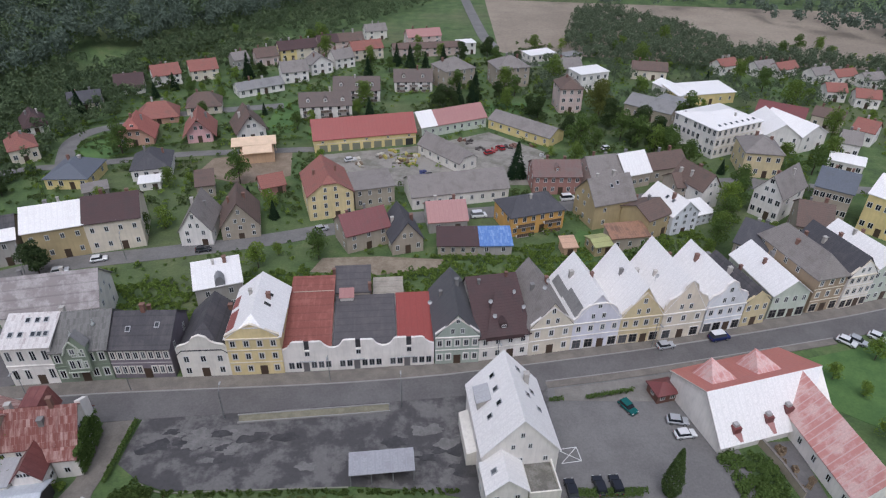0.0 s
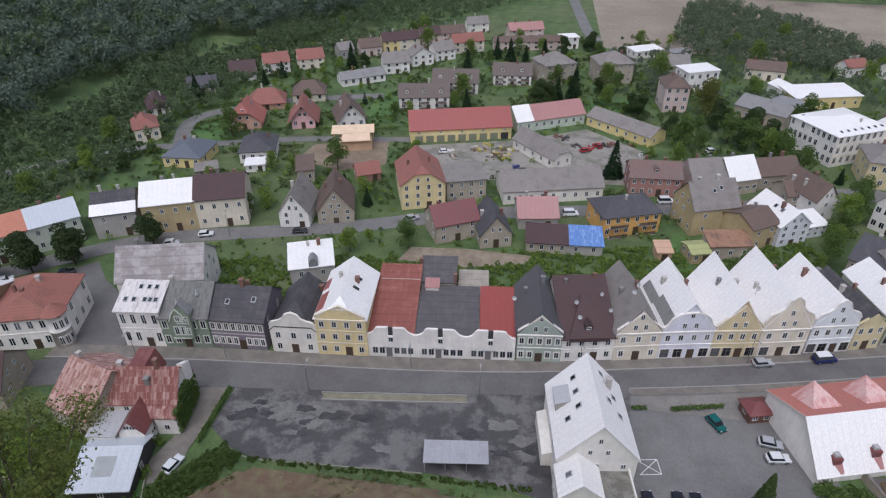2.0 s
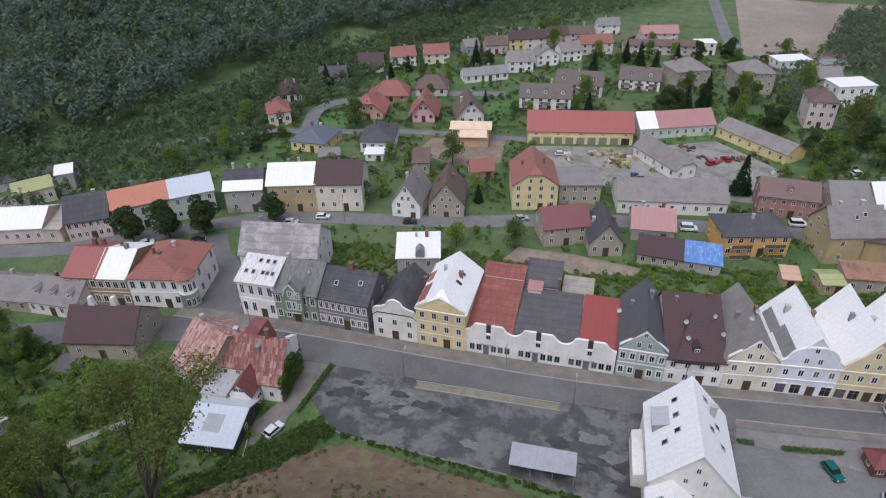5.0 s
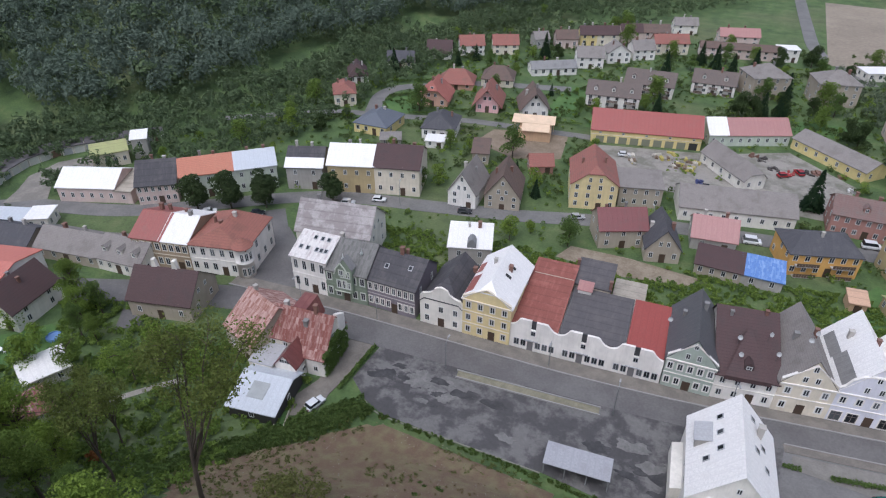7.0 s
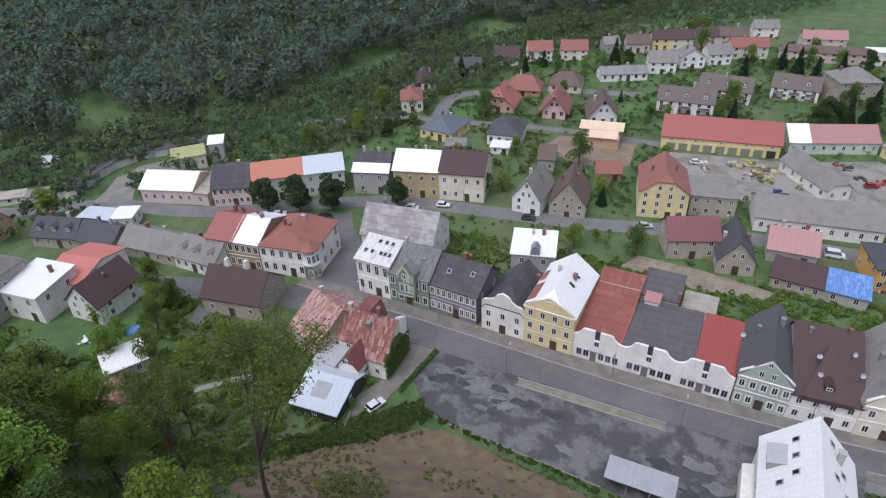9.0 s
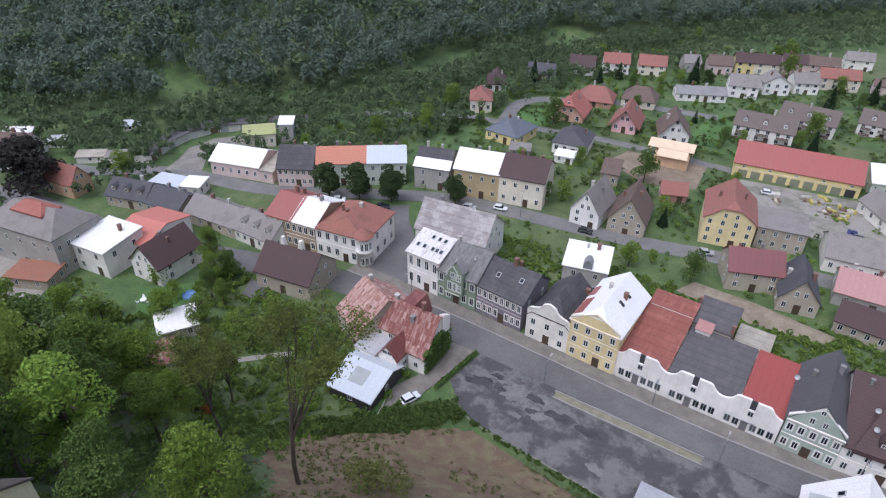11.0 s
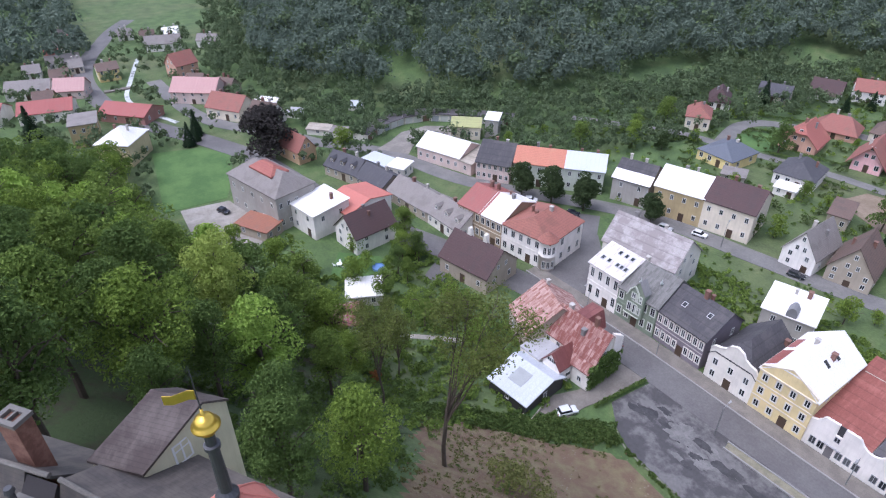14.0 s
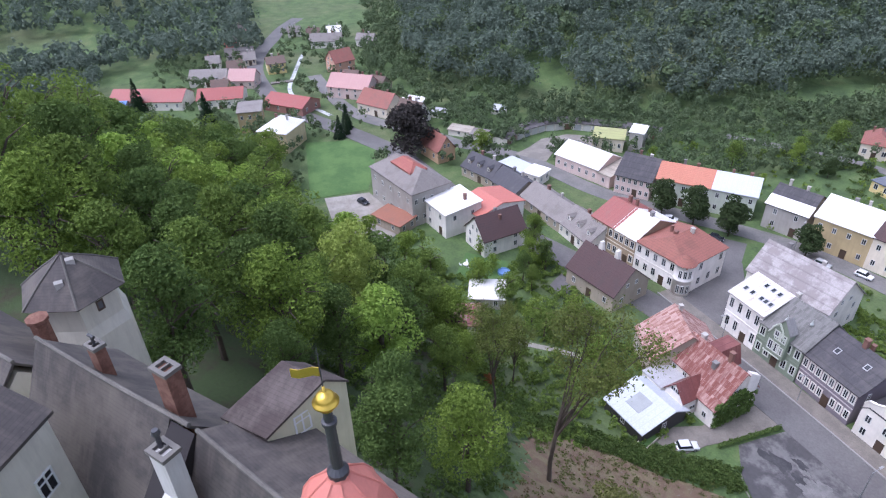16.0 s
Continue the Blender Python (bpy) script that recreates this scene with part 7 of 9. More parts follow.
# factory with three waved parapets
def factory():
    th = tagged(new("factory"), "white factory with waved parapets and red and dark roofs", "factory")
    th.matrix_basis = Matrix.Translation((-29.0, 87.6, 0)) @ Matrix.Rotation(radians(5.1), 4, "Z")
    W, n = 28.8, 3
    PLOTS.append((-14.6, 100, 1, 0, 14.5, 13))
    white, dark = S("white"), plain("dark_recess", (0.05, 0.05, 0.055), 0.6)
    frames = plain("grey_window_paint", (0.35, 0.35, 0.36), 0.5)
    wave = [(0, 5.6), (0.05, 5.65), (0.12, 5.95), (0.17, 6.5), (0.20, 7.1), (0.24, 7.35), (0.45, 7.35), (0.45, 5.2), (0.55, 5.2), (0.55, 7.25), (0.76, 7.25), (0.80, 7.0), (0.84, 6.4), (0.90, 5.9), (0.96, 5.65), (1, 5.6)]
    b = W / n
    for k in range(n):
        bm = bmesh.new()
        prism(bm, [(k * b, -0.25, -1), (k * b + b, -0.25, -1)] + [(k * b + b * u, -0.25, z) for u, z in wave[::-1]], (0, 0.5, 0))
        fix(bm)
        obj("parapet", bm, white, th)
        bm = bmesh.new()
        box(bm, k * b + b * 0.45, 0.1, 5.0, k * b + b * 0.55, 0.24, 7.2)
        obj("recess", bm, dark, th)
        window(th, k * b + b * 0.455, -0.253, 3.9, 0, 0.9, 1.1, frames)
        for u in (0.12, 0.26, 0.56, 0.70, 0.84):
            window(th, k * b + b * u, -0.253, 0.85, 0, 1.05, 1.6, frames)
        bm = bmesh.new()
        lattice(bm, [-0.1, 0, 0.95, 1.05], [-0.3, 0, 2.2, 2.3], lambda i, j: 0, -0.06, 0.02)
        obj("door", bm, plain("grey_door", (0.16, 0.15, 0.15), 0.5), th, m=Matrix.Translation((k * b + b * 0.41, -0.253, 0)))
        bm = bmesh.new()
        box(bm, k * b + b * 0.33, -0.55, 2.55, k * b + b * 0.62, -0.25, 2.66)
        obj("canopy", bm, plain("grey_canopy", (0.3, 0.3, 0.3)), th)
    bm = bmesh.new()
    box(bm, 0.05, 0.25, -1, W - 0.05, 15.0, 5.0)
    fix(bm)
    obj("wall", bm, white, th)
    roof_object([[(0, 0.3, 5.6), (9.4, 0.3, 5.6), (9.4, 19.5, 8.6), (0.6, 19.5, 8.6)]], R("rustred"), th, 0.3, "brown red sheet roof")
    bm = bmesh.new()
    box(bm, 1.0, 14.8, -1, 9.2, 19.3, 7.9)
    obj("wall", bm, S("stone"), th)
    roof_object([[(9.55, 0.3, 5.9), (21.7, 0.3, 5.9), (21.7, 14.8, 6.6), (9.55, 14.8, 6.6)], [(9.0, 14.85, 7.2), (16.8, 14.85, 7.2), (16.8, 23.5, 8.2), (9.0, 23.5, 8.2)]], R("greyfelt"), th, 0.3, "dark grey felt roof")
    bm = bmesh.new()
    box(bm, 9.3, 14.9, -1, 16.6, 23.3, 6.8)
    obj("wall", bm, S("stone"), th)
    roof_object([[(21.85, 0.3, 5.6), (28.8, 0.3, 5.6), (28.8, 14.2, 7.2), (21.85, 14.2, 7.2)]], R("red"), th, 0.3, "bright red sheet roof")
    bm = bmesh.new()
    box(bm, 10.5, 13.0, 6.2, 13.2, 15.2, 7.4)
    lan = obj("roof_lantern", bm, white, th)
    roof_object([[(10.3, 12.8, 7.4), (13.4, 12.8, 7.4), (13.4, 15.4, 8.1), (10.3, 15.4, 8.1)]], R("pinkroof"), lan, 0.12, name="lantern_roof")
    for x, y in ((16.6, 15.5), (9.0, 21)):
        chimney(th, x, y, 8.2, 0.8, 0.6)
    bm = bmesh.new()
    box(bm, 17.2, 19.0, -1, 23.5, 25.0, 3.2)
    obj("annex", bm, S("white2"), th)
    roof_object([[(17.0, 18.8, 3.3), (23.7, 18.8, 3.3), (23.7, 25.2, 3.5), (17.0, 25.2, 3.5)]], R("palefelt"), th, 0.2, "pale flat roof")
    return th


factory()

# the long white house beside the car park
ch = house("gable_house", "long white gabled house with white sheet roof and skylights", 7.3, 62.5, 7, 12.1, 14.9, 7.5, 14.5, "gf", S("white"), R("whitesheet"), floors=2, bays=3, sides=5, gable=2, door=False, win=(0.8, 1.1),
           skylights=((0.17, 0.35), (0.13, 0.78), (0.30, 0.42), (0.30, 0.62), (0.30, 0.82), (0.66, 0.85), (0.80, 0.62), (0.70, 0.5), (0.84, 0.4)), chimneys=(), over=0.3)
chimney(ch, 9.1, 11.0, 11.0, 1.9, 0.8, plain("chimney_pale", (0.42, 0.39, 0.35)))
bm = bmesh.new()
prism(bm, [(0.6, 8.2, 7.6), (0.6, 8.2, 9.9), (3.0, 8.2, 10.7), (3.0, 8.2, 8.0)], (0, 3.4, 0))
fix(bm)
dm = part("dormer", bm, S("grey"), ch, "grey box dormer")
roof_object([[(0.3, 8.0, 10.0), (3.5, 8.0, 10.95), (3.5, 11.8, 10.95), (0.3, 11.8, 10.0)]], R("palegrey"), dm, 0.12, name="dormer_roof")
bm = bmesh.new()
prism(bm, [(-1.6, 4, -1), (0, 4, -1), (0, 4, 3.4), (-1.6, 4, 2.8)], (0, 9, 0))
fix(bm)
part("lean_to", bm, S("white2"), ch)
house("gable_annex", "lower gabled annex with white sheet roof", 7.75, 57.0, 7, 6.3, 5.5, 5.6, 8.4, "gf", S("white"), R("whitesheet"), floors=2, bays=2, sides=2, door=False, chimneys=(), skylights=((0.25, 0.5),), over=0.2, win=(0.8, 1.1))
terr = tagged(new("terrace_wing"), "low wing with a mossy terrace on top", "building")
terr.matrix_basis = Matrix.Translation((14.2, 57.6, 0)) @ Matrix.Rotation(radians(7), 4, "Z")
bm = bmesh.new()
box(bm, 0, 0, -1, 4.9, 6.2, 4.2)
part("wall", bm, S("white2"), terr)
bm = bmesh.new()
box(bm, 0.25, 0.25, 4.2, 4.65, 6.2, 4.32)
part("terrace_floor", bm, patchy("mossy_concrete", (0.15, 0.14, 0.115), (0.25, 0.235, 0.205), 0.5, 4.0), terr)
for x0, y0, x1, y1 in ((0, 0, 0.25, 6.2), (4.65, 0, 4.9, 6.2), (0.25, 0, 4.65, 0.25)):
    bm = bmesh.new()
    box(bm, x0, y0, 4.2, x1, y1, 5.0)
    part("parapet", bm, S("white2"), terr)

# restaurant by the car park
RW, RD, RIDGE, RTOP, RLOW, RHIGH = 23.4, 15.0, 6.0, 8.8, 2.4, 5.2
rs = tagged(new("restaurant"), "white restaurant with red and white sheet roof", "restaurant")
rs.matrix_basis = Matrix.Translation((47.6, 69.0, 0)) @ Matrix.Rotation(radians(16), 4, "Z")
PLOTS.append((47.6 + 0.961 * RW / 2 - 0.276 * RD / 2, 69.0 + 0.276 * RW / 2 + 0.961 * RD / 2, 0.961, 0.276, RW / 2, RD / 2))
bm = bmesh.new()
prism(bm, [(0, 0, -1), (0, RD, -1), (0, RD, RHIGH), (0, RIDGE, RTOP), (0, 0, RLOW)], (RW, 0, 0))
fix(bm)
part("wall", bm, S("white"), rs)


def rs_z(v):
    return RLOW + (RTOP - RLOW) * v / RIDGE if v < RIDGE else RTOP - (RTOP - RHIGH) * (v - RIDGE) / (RD - RIDGE)


roof_object([[(-0.3, -0.5, rs_z(-0.5) + 0.1), (16.2, -0.5, rs_z(-0.5) + 0.1), (RW + 0.3, RIDGE, RTOP + 0.1), (-0.3, RIDGE, RTOP + 0.1)]], R("whitesheet"), rs, 0.12, "white sheet slope towards the car park")
roof_object([[(RW + 0.3, RD + 0.4, rs_z(RD + 0.4) + 0.1), (-0.3, RD + 0.4, rs_z(RD + 0.4) + 0.1), (-0.3, RIDGE, RTOP + 0.12), (RW + 0.3, RIDGE, RTOP + 0.12)]], R("salmonsheet"), rs, 0.12, "salmon red street side slope")
bm = bmesh.new()
for v0, v1 in ((-0.5, RIDGE), (RIDGE, RD + 0.4)):
    prism(bm, [(-0.38, v0, rs_z(v0) + 0.16), (-0.38, v1, rs_z(v1) + 0.16), (-0.38, v1, rs_z(v1) - 0.12), (-0.38, v0, rs_z(v0) - 0.12)], (0.1, 0, 0))
fix(bm)
part("bargeboard", bm, plain("pale_board", (0.5, 0.46, 0.42), 0.6), rs)
for x in (4.9, 14.2):
    y = 10.6
    bm = bmesh.new()
    a, c, d, e, t = (x - 2.6, y - 3.0, rs_z(y - 3.0)), (x + 2.6, y - 3.0, rs_z(y - 3.0)), (x + 2.6, y + 2.4, rs_z(y + 2.4)), (x - 2.6, y + 2.4, rs_z(y + 2.4)), (x, y + 1.6, 9.9)
    for tri in ((a, c, t), (c, d, t), (d, e, t), (e, a, t)):
        prism(bm, tri, (0, 0, -0.15))
    fix(bm)
    bm.normal_update()
    roof_uv(bm)
    part("dormer_roof", bm, R("pinkwhite"), rs)
for x, y in ((3.4, 1.5), (10.1, 1.8), (14.4, 2.3)):
    z = rs_z(y)
    bm = bmesh.new()
    box(bm, x - 0.75, y - 0.8, z - 0.9, x + 0.75, y + 0.8, z + 0.45)
    v = part("roof_vent", bm, R("darkred"), rs)
    bm = bmesh.new()
    box(bm, x - 0.42, y - 0.42, z + 0.45, x + 0.42, y + 0.42, z + 1.0)
    part("vent_cap", bm, plain("vent_grey", (0.36, 0.34, 0.33)), v)
    bm = bmesh.new()
    prism(bm, [(x - 0.5, y - 0.8, rs_z(y - 0.8) + 0.16), (x + 0.9, y - 0.8, rs_z(y - 0.8) + 0.16), (x + 0.9, -0.3, rs_z(-0.3) + 0.16), (x + 0.3, -0.3, rs_z(-0.3) + 0.16)], (0, 0, -0.04))
    fix(bm)
    part("rust_streak", bm, R("pinkroof"), rs, "faded red sheet below the vent")
house("restaurant_wing", "long restaurant wing with faded pink sheet roof", 63.2, 57.4, 7.0, 8.2, 22.5, 4.0, 8.85, "gf", S("white"), R("pinkwhite"), floors=1, bays=2, sides=6, door=False, chimneys=(), over=0.25)
house("kiosk", "small brown timber kiosk with rounded red roof", 40.5, 80.1, 14, 4.0, 3.6, 2.5, 3.5, "hip", plain("brown_boards", (0.14, 0.07, 0.05)), R("darkred"), floors=1, bays=2, sides=1, door=False, chimneys=(), clip=0.45, cat="kiosk")

# the rusty roofed houses and their yard
rh = house("rust_house", "old white house with flaking red tin roof", -68.5, 63.7, 8.3, 12.4, 7.8, 5.9, 10.5, "gs", S("white2"), R("rustpink"), floors=2, bays=5, gable=1, chimneys=((0.12, 0.52), (0.62, 0.3), (0.8, 0.46)), over=0.3, win=(0.9, 1.1))
bm = bmesh.new()
prism(bm, [(2.6, 4.2, 6.6), (7.8, 4.2, 6.6), (6.6, 4.2, 10.3), (3.8, 4.2, 10.3)], (0, 4.6, 0))
fix(bm)
bm.normal_update()
roof_uv(bm)
part("roof_bay", bm, R("darkrust"), rh, "dark red roof bay to the street")
bm = bmesh.new()
prism(bm, [(6.6, -0.3, 5.45), (12.7, -0.3, 5.45), (12.7, -2.0, 4.2), (6.6, -2.0, 4.2)], (0, 0, -0.2))
fix(bm)
bm.normal_update()
roof_uv(bm)
part("lower_roof", bm, R("rustpink"), rh)
bm = bmesh.new()
box(bm, 8.8, -1.7, -1, 12.5, 0, 4.1)
part("lower_wall", bm, S("white"), rh)
window(rh, 10.2, -1.703, 1.2, 0, 0.9, 1.2, plain("white_window_paint", (0.62, 0.62, 0.6), 0.5), 2)
bm = bmesh.new()
prism(bm, [(11.9, 4.6, 6.0), (12.75, 4.6, 6.0), (12.75, 4.6, 10.3), (11.9, 4.6, 10.3)], (0, 2.6, -1.6))
fix(bm)
part("fire_wall", bm, S("white"), rh, "white rendered fire wall")
house("rust_house", "old stone house with patchy pink roof", -78.0, 62.5, -16, 9.3, 13.5, 5.6, 10.8, "gs", S("stone"), R("patchrust"), floors=1, bays=2, chimneys=((0.1, 0.5),), over=0.3)
house("porch_house", "white gabled porch house with dark red roof", -63.6, 59.6, 8, 4.2, 5.0, 4.2, 6.8, "gf", S("white"), R("darkrust"), floors=1, bays=1, sides=1, door=False, gable=1, chimneys=(), win=(1.3, 0.9), over=0.25)
bm = bmesh.new()
house("flat_annex", "flat white annex with railed terrace", -68.6, 58.2, 8, 4.8, 5.6, 3.9, 4.1, "flat", S("white2"), R("palegrey"), floors=1, bays=1, door=False, chimneys=(), over=0.1)
# the garage walls are solid; their near black colour is the opening's shade
gs = house("garage", "white metal roofed garage, dark walls standing for its open side", -65.6, 49.0, 11, 8.9, 10.2, 2.9, 4.5, "gs", plain("near_black_side", (0.04, 0.038, 0.035)), R("bluesheet"), floors=1, bays=1, sides=1, door=False, chimneys=(), pos=0.68, over=0.4, cat="garage")
bm = bmesh.new()
prism(bm, [(2.6, 2.0, 3.41), (5.8, 2.0, 3.41), (5.8, 5.2, 4.16), (2.6, 5.2, 4.16)], (0, 0, 0.03))
fix(bm)
part("roof_panel", bm, plain("grey_panel", (0.33, 0.34, 0.33), 0.4), gs, "grey translucent roof panel")
sheet("driveway", "paved drive beside the rusty house", ((-57.6, 74.6), (-52.6, 75.2), (-52.4, 66.5), (-53.0, 61.0), (-52.6, 55.2), (-56.4, 53.6), (-58.2, 58.0), (-56.8, 62.9)), 0.12, paving)

# grassy raised beds beside the garage
for x, y, a, w, d in ((-56.9, 49.6, 22, 1.9, 5.2), (-54.2, 50.4, 22, 3.0, 2.2)):
    bed = tagged(new("raised_bed"), "raised bed of grass inside a pale timber frame", "garden bed")
    bed.matrix_basis = Matrix.Translation((x, y, 0)) @ Matrix.Rotation(radians(a), 4, "Z")
    for x0, y0, x1, y1 in ((0, 0, w, 0.16), (0, d - 0.16, w, d), (0, 0.16, 0.16, d - 0.16), (w - 0.16, 0.16, w, d - 0.16)):
        bm = bmesh.new()
        box(bm, x0, y0, -0.3, x1, y1, 0.55)
        part("plank", bm, plain("pale_plank", (0.42, 0.38, 0.30), 0.8, var=0.2), bed)
    bm = bmesh.new()
    box(bm, 0.16, 0.16, -0.3, w - 0.16, d - 0.16, 0.46)
    part("grass", bm, lawn, bed)
# broken patches in the surface of the lot
rp = random.Random(17)
pale_patch, dark_patch = patchy("pale_patch", (0.15, 0.142, 0.134), (0.20, 0.19, 0.178), 0.5, 3.0, 0.6), patchy("damp_patch", (0.045, 0.042, 0.042), (0.07, 0.066, 0.064), 0.5, 3.0, 0.4)
for k in range(34):
    if k < 22:
        cx, cy, r = rp.gauss(-38.5, 4.2), min(72.6, rp.gauss(70.2, 1.7)), rp.uniform(0.5, 1.5)
    else:
        cx, cy, r = rp.uniform(-26, 8), rp.uniform(65, 74), rp.uniform(0.9, 2.4)
    bm = bmesh.new()
    ring = []
    for j in range(26):
        q = 2 * math.pi * j / 26
        rr = r * (1 + 0.75 * noise.noise((math.cos(q) * 1.5 + k * 3.1, math.sin(q) * 1.5, k)) + 0.3 * noise.noise((math.cos(q) * 5, math.sin(q) * 5 + k * 1.7, k)))
        ring.append((cx + rr * 1.5 * math.cos(q), cy + rr * 0.7 * math.sin(q) + 0.1 * rr * math.cos(q), 0.075 + 0.0016 * k))
    prism(bm, ring, (0, 0, -0.04))
    fix(bm)
    tagged(part("asphalt_patch", bm, pale_patch if k % 2 else dark_patch), "irregular broken patch in the asphalt lot", "asphalt", kind="structure")

# open metal shed on the lot
ms = tagged(new("metal_shed"), "open shed with a grey corrugated metal roof", "shed")
ms.matrix_basis = Matrix.Translation((-13.3, 62.1, 0)) @ Matrix.Rotation(radians(6.5), 4, "Z")
roof_object([[(0, 0, 2.7), (10.4, 0, 2.7), (10.4, 4.2, 3.1), (0, 4.2, 3.1)]], R("greyzinc"), ms, 0.1)
for x in (0.2, 3.5, 6.9, 10.2):
    for y in (0.15, 4.05):
        bm = bmesh.new()
        box(bm, x - 0.08, y - 0.08, -0.4, x + 0.08, y + 0.08, 2.6 + 0.1 * y)
        part("post", bm, plain("grey_post", (0.2, 0.2, 0.2)), ms)
bm = bmesh.new()
box(bm, 0.1, 4.12, 0.1, 10.3, 4.2, 2.9)
part("back_panel", bm, plain("near_black_side", (0.04, 0.038, 0.035)), ms)

# planted strip with kerb along the lot
bm = bmesh.new()
prism(bm, [(-34.6, 76.3, 0.3), (-8.4, 79.3, 0.3), (-8.2, 77.9, 0.3), (-34.2, 74.9, 0.3)], (0, 0, -0.7))
fix(bm)
tagged(part("planting_strip", bm, patchy("dry_planting", (0.19, 0.175, 0.12), (0.25, 0.23, 0.16), 0.6, 5.0)), "dry grassy strip with pale kerb beside the lot", "planting strip")
for pts in (((-34.8, 76.45), (-21, 78.05), (-8.2, 79.5)), ((-34.4, 74.75), (-21, 76.25), (-8.0, 77.75))):
    strip("kerb", "pale stone kerb round the dry planting strip", pts, 0.22, 0.36, kerb, "kerb")
    LANES.pop()
sheet("forecourt", "pale slab forecourt beside the car park", ((22.3, 80.7), (22.3, 83.6), (38, 86.6), (52, 89.4), (57, 88.2), (50, 83), (46.2, 80.7)), 0.16, patchy("forecourt_slabs", (0.19, 0.175, 0.155), (0.235, 0.22, 0.195), 0.3, 4.0, 0.85))

# cars
def make_car(colour, name="car", label="", van=False):
    th = tagged(new(name), label, "van" if van else "car")
    L, Wd, H1, H2 = (4.4, 1.8, 1.1, 1.95) if van else (3.85, 1.62, 0.85, 1.42)
    paint = plain("car_paint_" + colour[0], colour[1], 0.25, 0.2, 0.03)
    bm = bmesh.new()
    prism(bm, [(-L / 2, -Wd / 2, 0.3), (L / 2, -Wd / 2, 0.3), (L / 2, -Wd / 2, 0.62), (L / 2 - 0.2, -Wd / 2, H1 - 0.05), (-L / 2 + 0.1, -Wd / 2, H1), (-L / 2, -Wd / 2, 0.7)], (0, Wd, 0))
    fix(bm)
    bmesh.ops.bevel(bm, geom=bm.edges[:], offset=0.06, segments=1, affect="EDGES")
    body = obj("body", bm, paint, th)
    bm = bmesh.new()
    w2 = Wd * 0.84
    a, b2 = (-L * 0.48, L * 0.30) if van else (-L * 0.42, L * 0.22)
    lo = [(a, -Wd * 0.47, H1), (b2, -Wd * 0.47, H1), (b2, Wd * 0.47, H1), (a, Wd * 0.47, H1)]
    hi = [(a + 0.25, -w2 / 2, H2 - 0.06), (b2 - 0.55, -w2 / 2, H2 - 0.06), (b2 - 0.55, w2 / 2, H2 - 0.06), (a + 0.25, w2 / 2, H2 - 0.06)]
    v = [bm.verts.new(p) for p in lo + hi]
    for q in ((0, 1, 5, 4), (1, 2, 6, 5), (2, 3, 7, 6), (3, 0, 4, 7), (4, 5, 6, 7)):
        bm.faces.new([v[k] for k in q])
    obj("glazing", bm, window_glass(), th)
    bm = bmesh.new()
    box(bm, a + 0.22, -w2 / 2 - 0.02, H2 - 0.06, b2 - 0.5, w2 / 2 + 0.02, H2)
    obj("roof", bm, plain("car_paint_van_white", (0.72, 0.72, 0.72), 0.25, 0.2, 0.03) if colour[0] == "blue" else paint, th)
    for x in (-L * 0.3, L * 0.3):
        for y in (-Wd / 2 + 0.05, Wd / 2 - 0.05):
            bm = bmesh.new()
            tube(bm, (x, y - 0.1, 0.31), (x, y + 0.1, 0.31), 0.31, 0.31, 12)
            wl_ = obj("wheel", bm, plain("tyre_rubber", (0.02, 0.02, 0.02), 0.9), th)
            bm = bmesh.new()
            tube(bm, (x, y - 0.11, 0.31), (x, y + 0.11, 0.31), 0.19, 0.19, 10)
            obj("rim", bm, plain("wheel_rim", (0.4, 0.4, 0.41), 0.35, 0.8), wl_)
    for y in (-Wd * 0.36, Wd * 0.36):
        bm = bmesh.new()
        box(bm, L / 2 - 0.12, y - 0.16, 0.56, L / 2 - 0.02, y + 0.16, 0.72)
        obj("headlight", bm, plain("lamp_lens", (0.6, 0.6, 0.58), 0.15), th)
        bm = bmesh.new()
        box(bm, -L / 2 + 0.0, y - 0.14, 0.62, -L / 2 + 0.1, y + 0.14, 0.8)
        obj("tail_light", bm, plain("red_lens", (0.3, 0.02, 0.02), 0.2), th)
    for x in (-L / 2 + 0.02, L / 2 - 0.02):
        bm = bmesh.new()
        box(bm, x - 0.05, -Wd * 0.46, 0.32, x + 0.05, Wd * 0.46, 0.46)
        obj("bumper", bm, plain("bumper_plastic", (0.05, 0.05, 0.05), 0.6), th)
    return th


CARS = {
    "white": make_car(("white", (0.7, 0.7, 0.7)), label="white parked car on the asphalt"),
    "silver": make_car(("silver", (0.42, 0.43, 0.44)), label="silver grey parked car on the asphalt"),
    "teal": make_car(("teal", (0.01, 0.11, 0.10)), label="dark teal green parked car"),
    "dark": make_car(("dark", (0.02, 0.022, 0.03)), label="dark parked car on the asphalt"),
    "red": make_car(("red", (0.35, 0.03, 0.03)), label="red parked car on the asphalt"),
    "blue_van": make_car(("blue", (0.02, 0.03, 0.12)), "van", "dark blue van with a white roof", True),
    "white_van": make_car(("van_white", (0.72, 0.72, 0.72)), "van", "white parked van on the asphalt", True)}
SEEN = set()


def park(kind, x, y, ang, z=0.12):
    m = Matrix.Translation((x, y, height(x, y) + z)) @ Matrix.Rotation(radians(ang), 4, "Z")
    if kind in SEEN:
        return copy_thing(CARS[kind], m)
    SEEN.add(kind)
    CARS[kind].matrix_basis = m
    return CARS[kind]


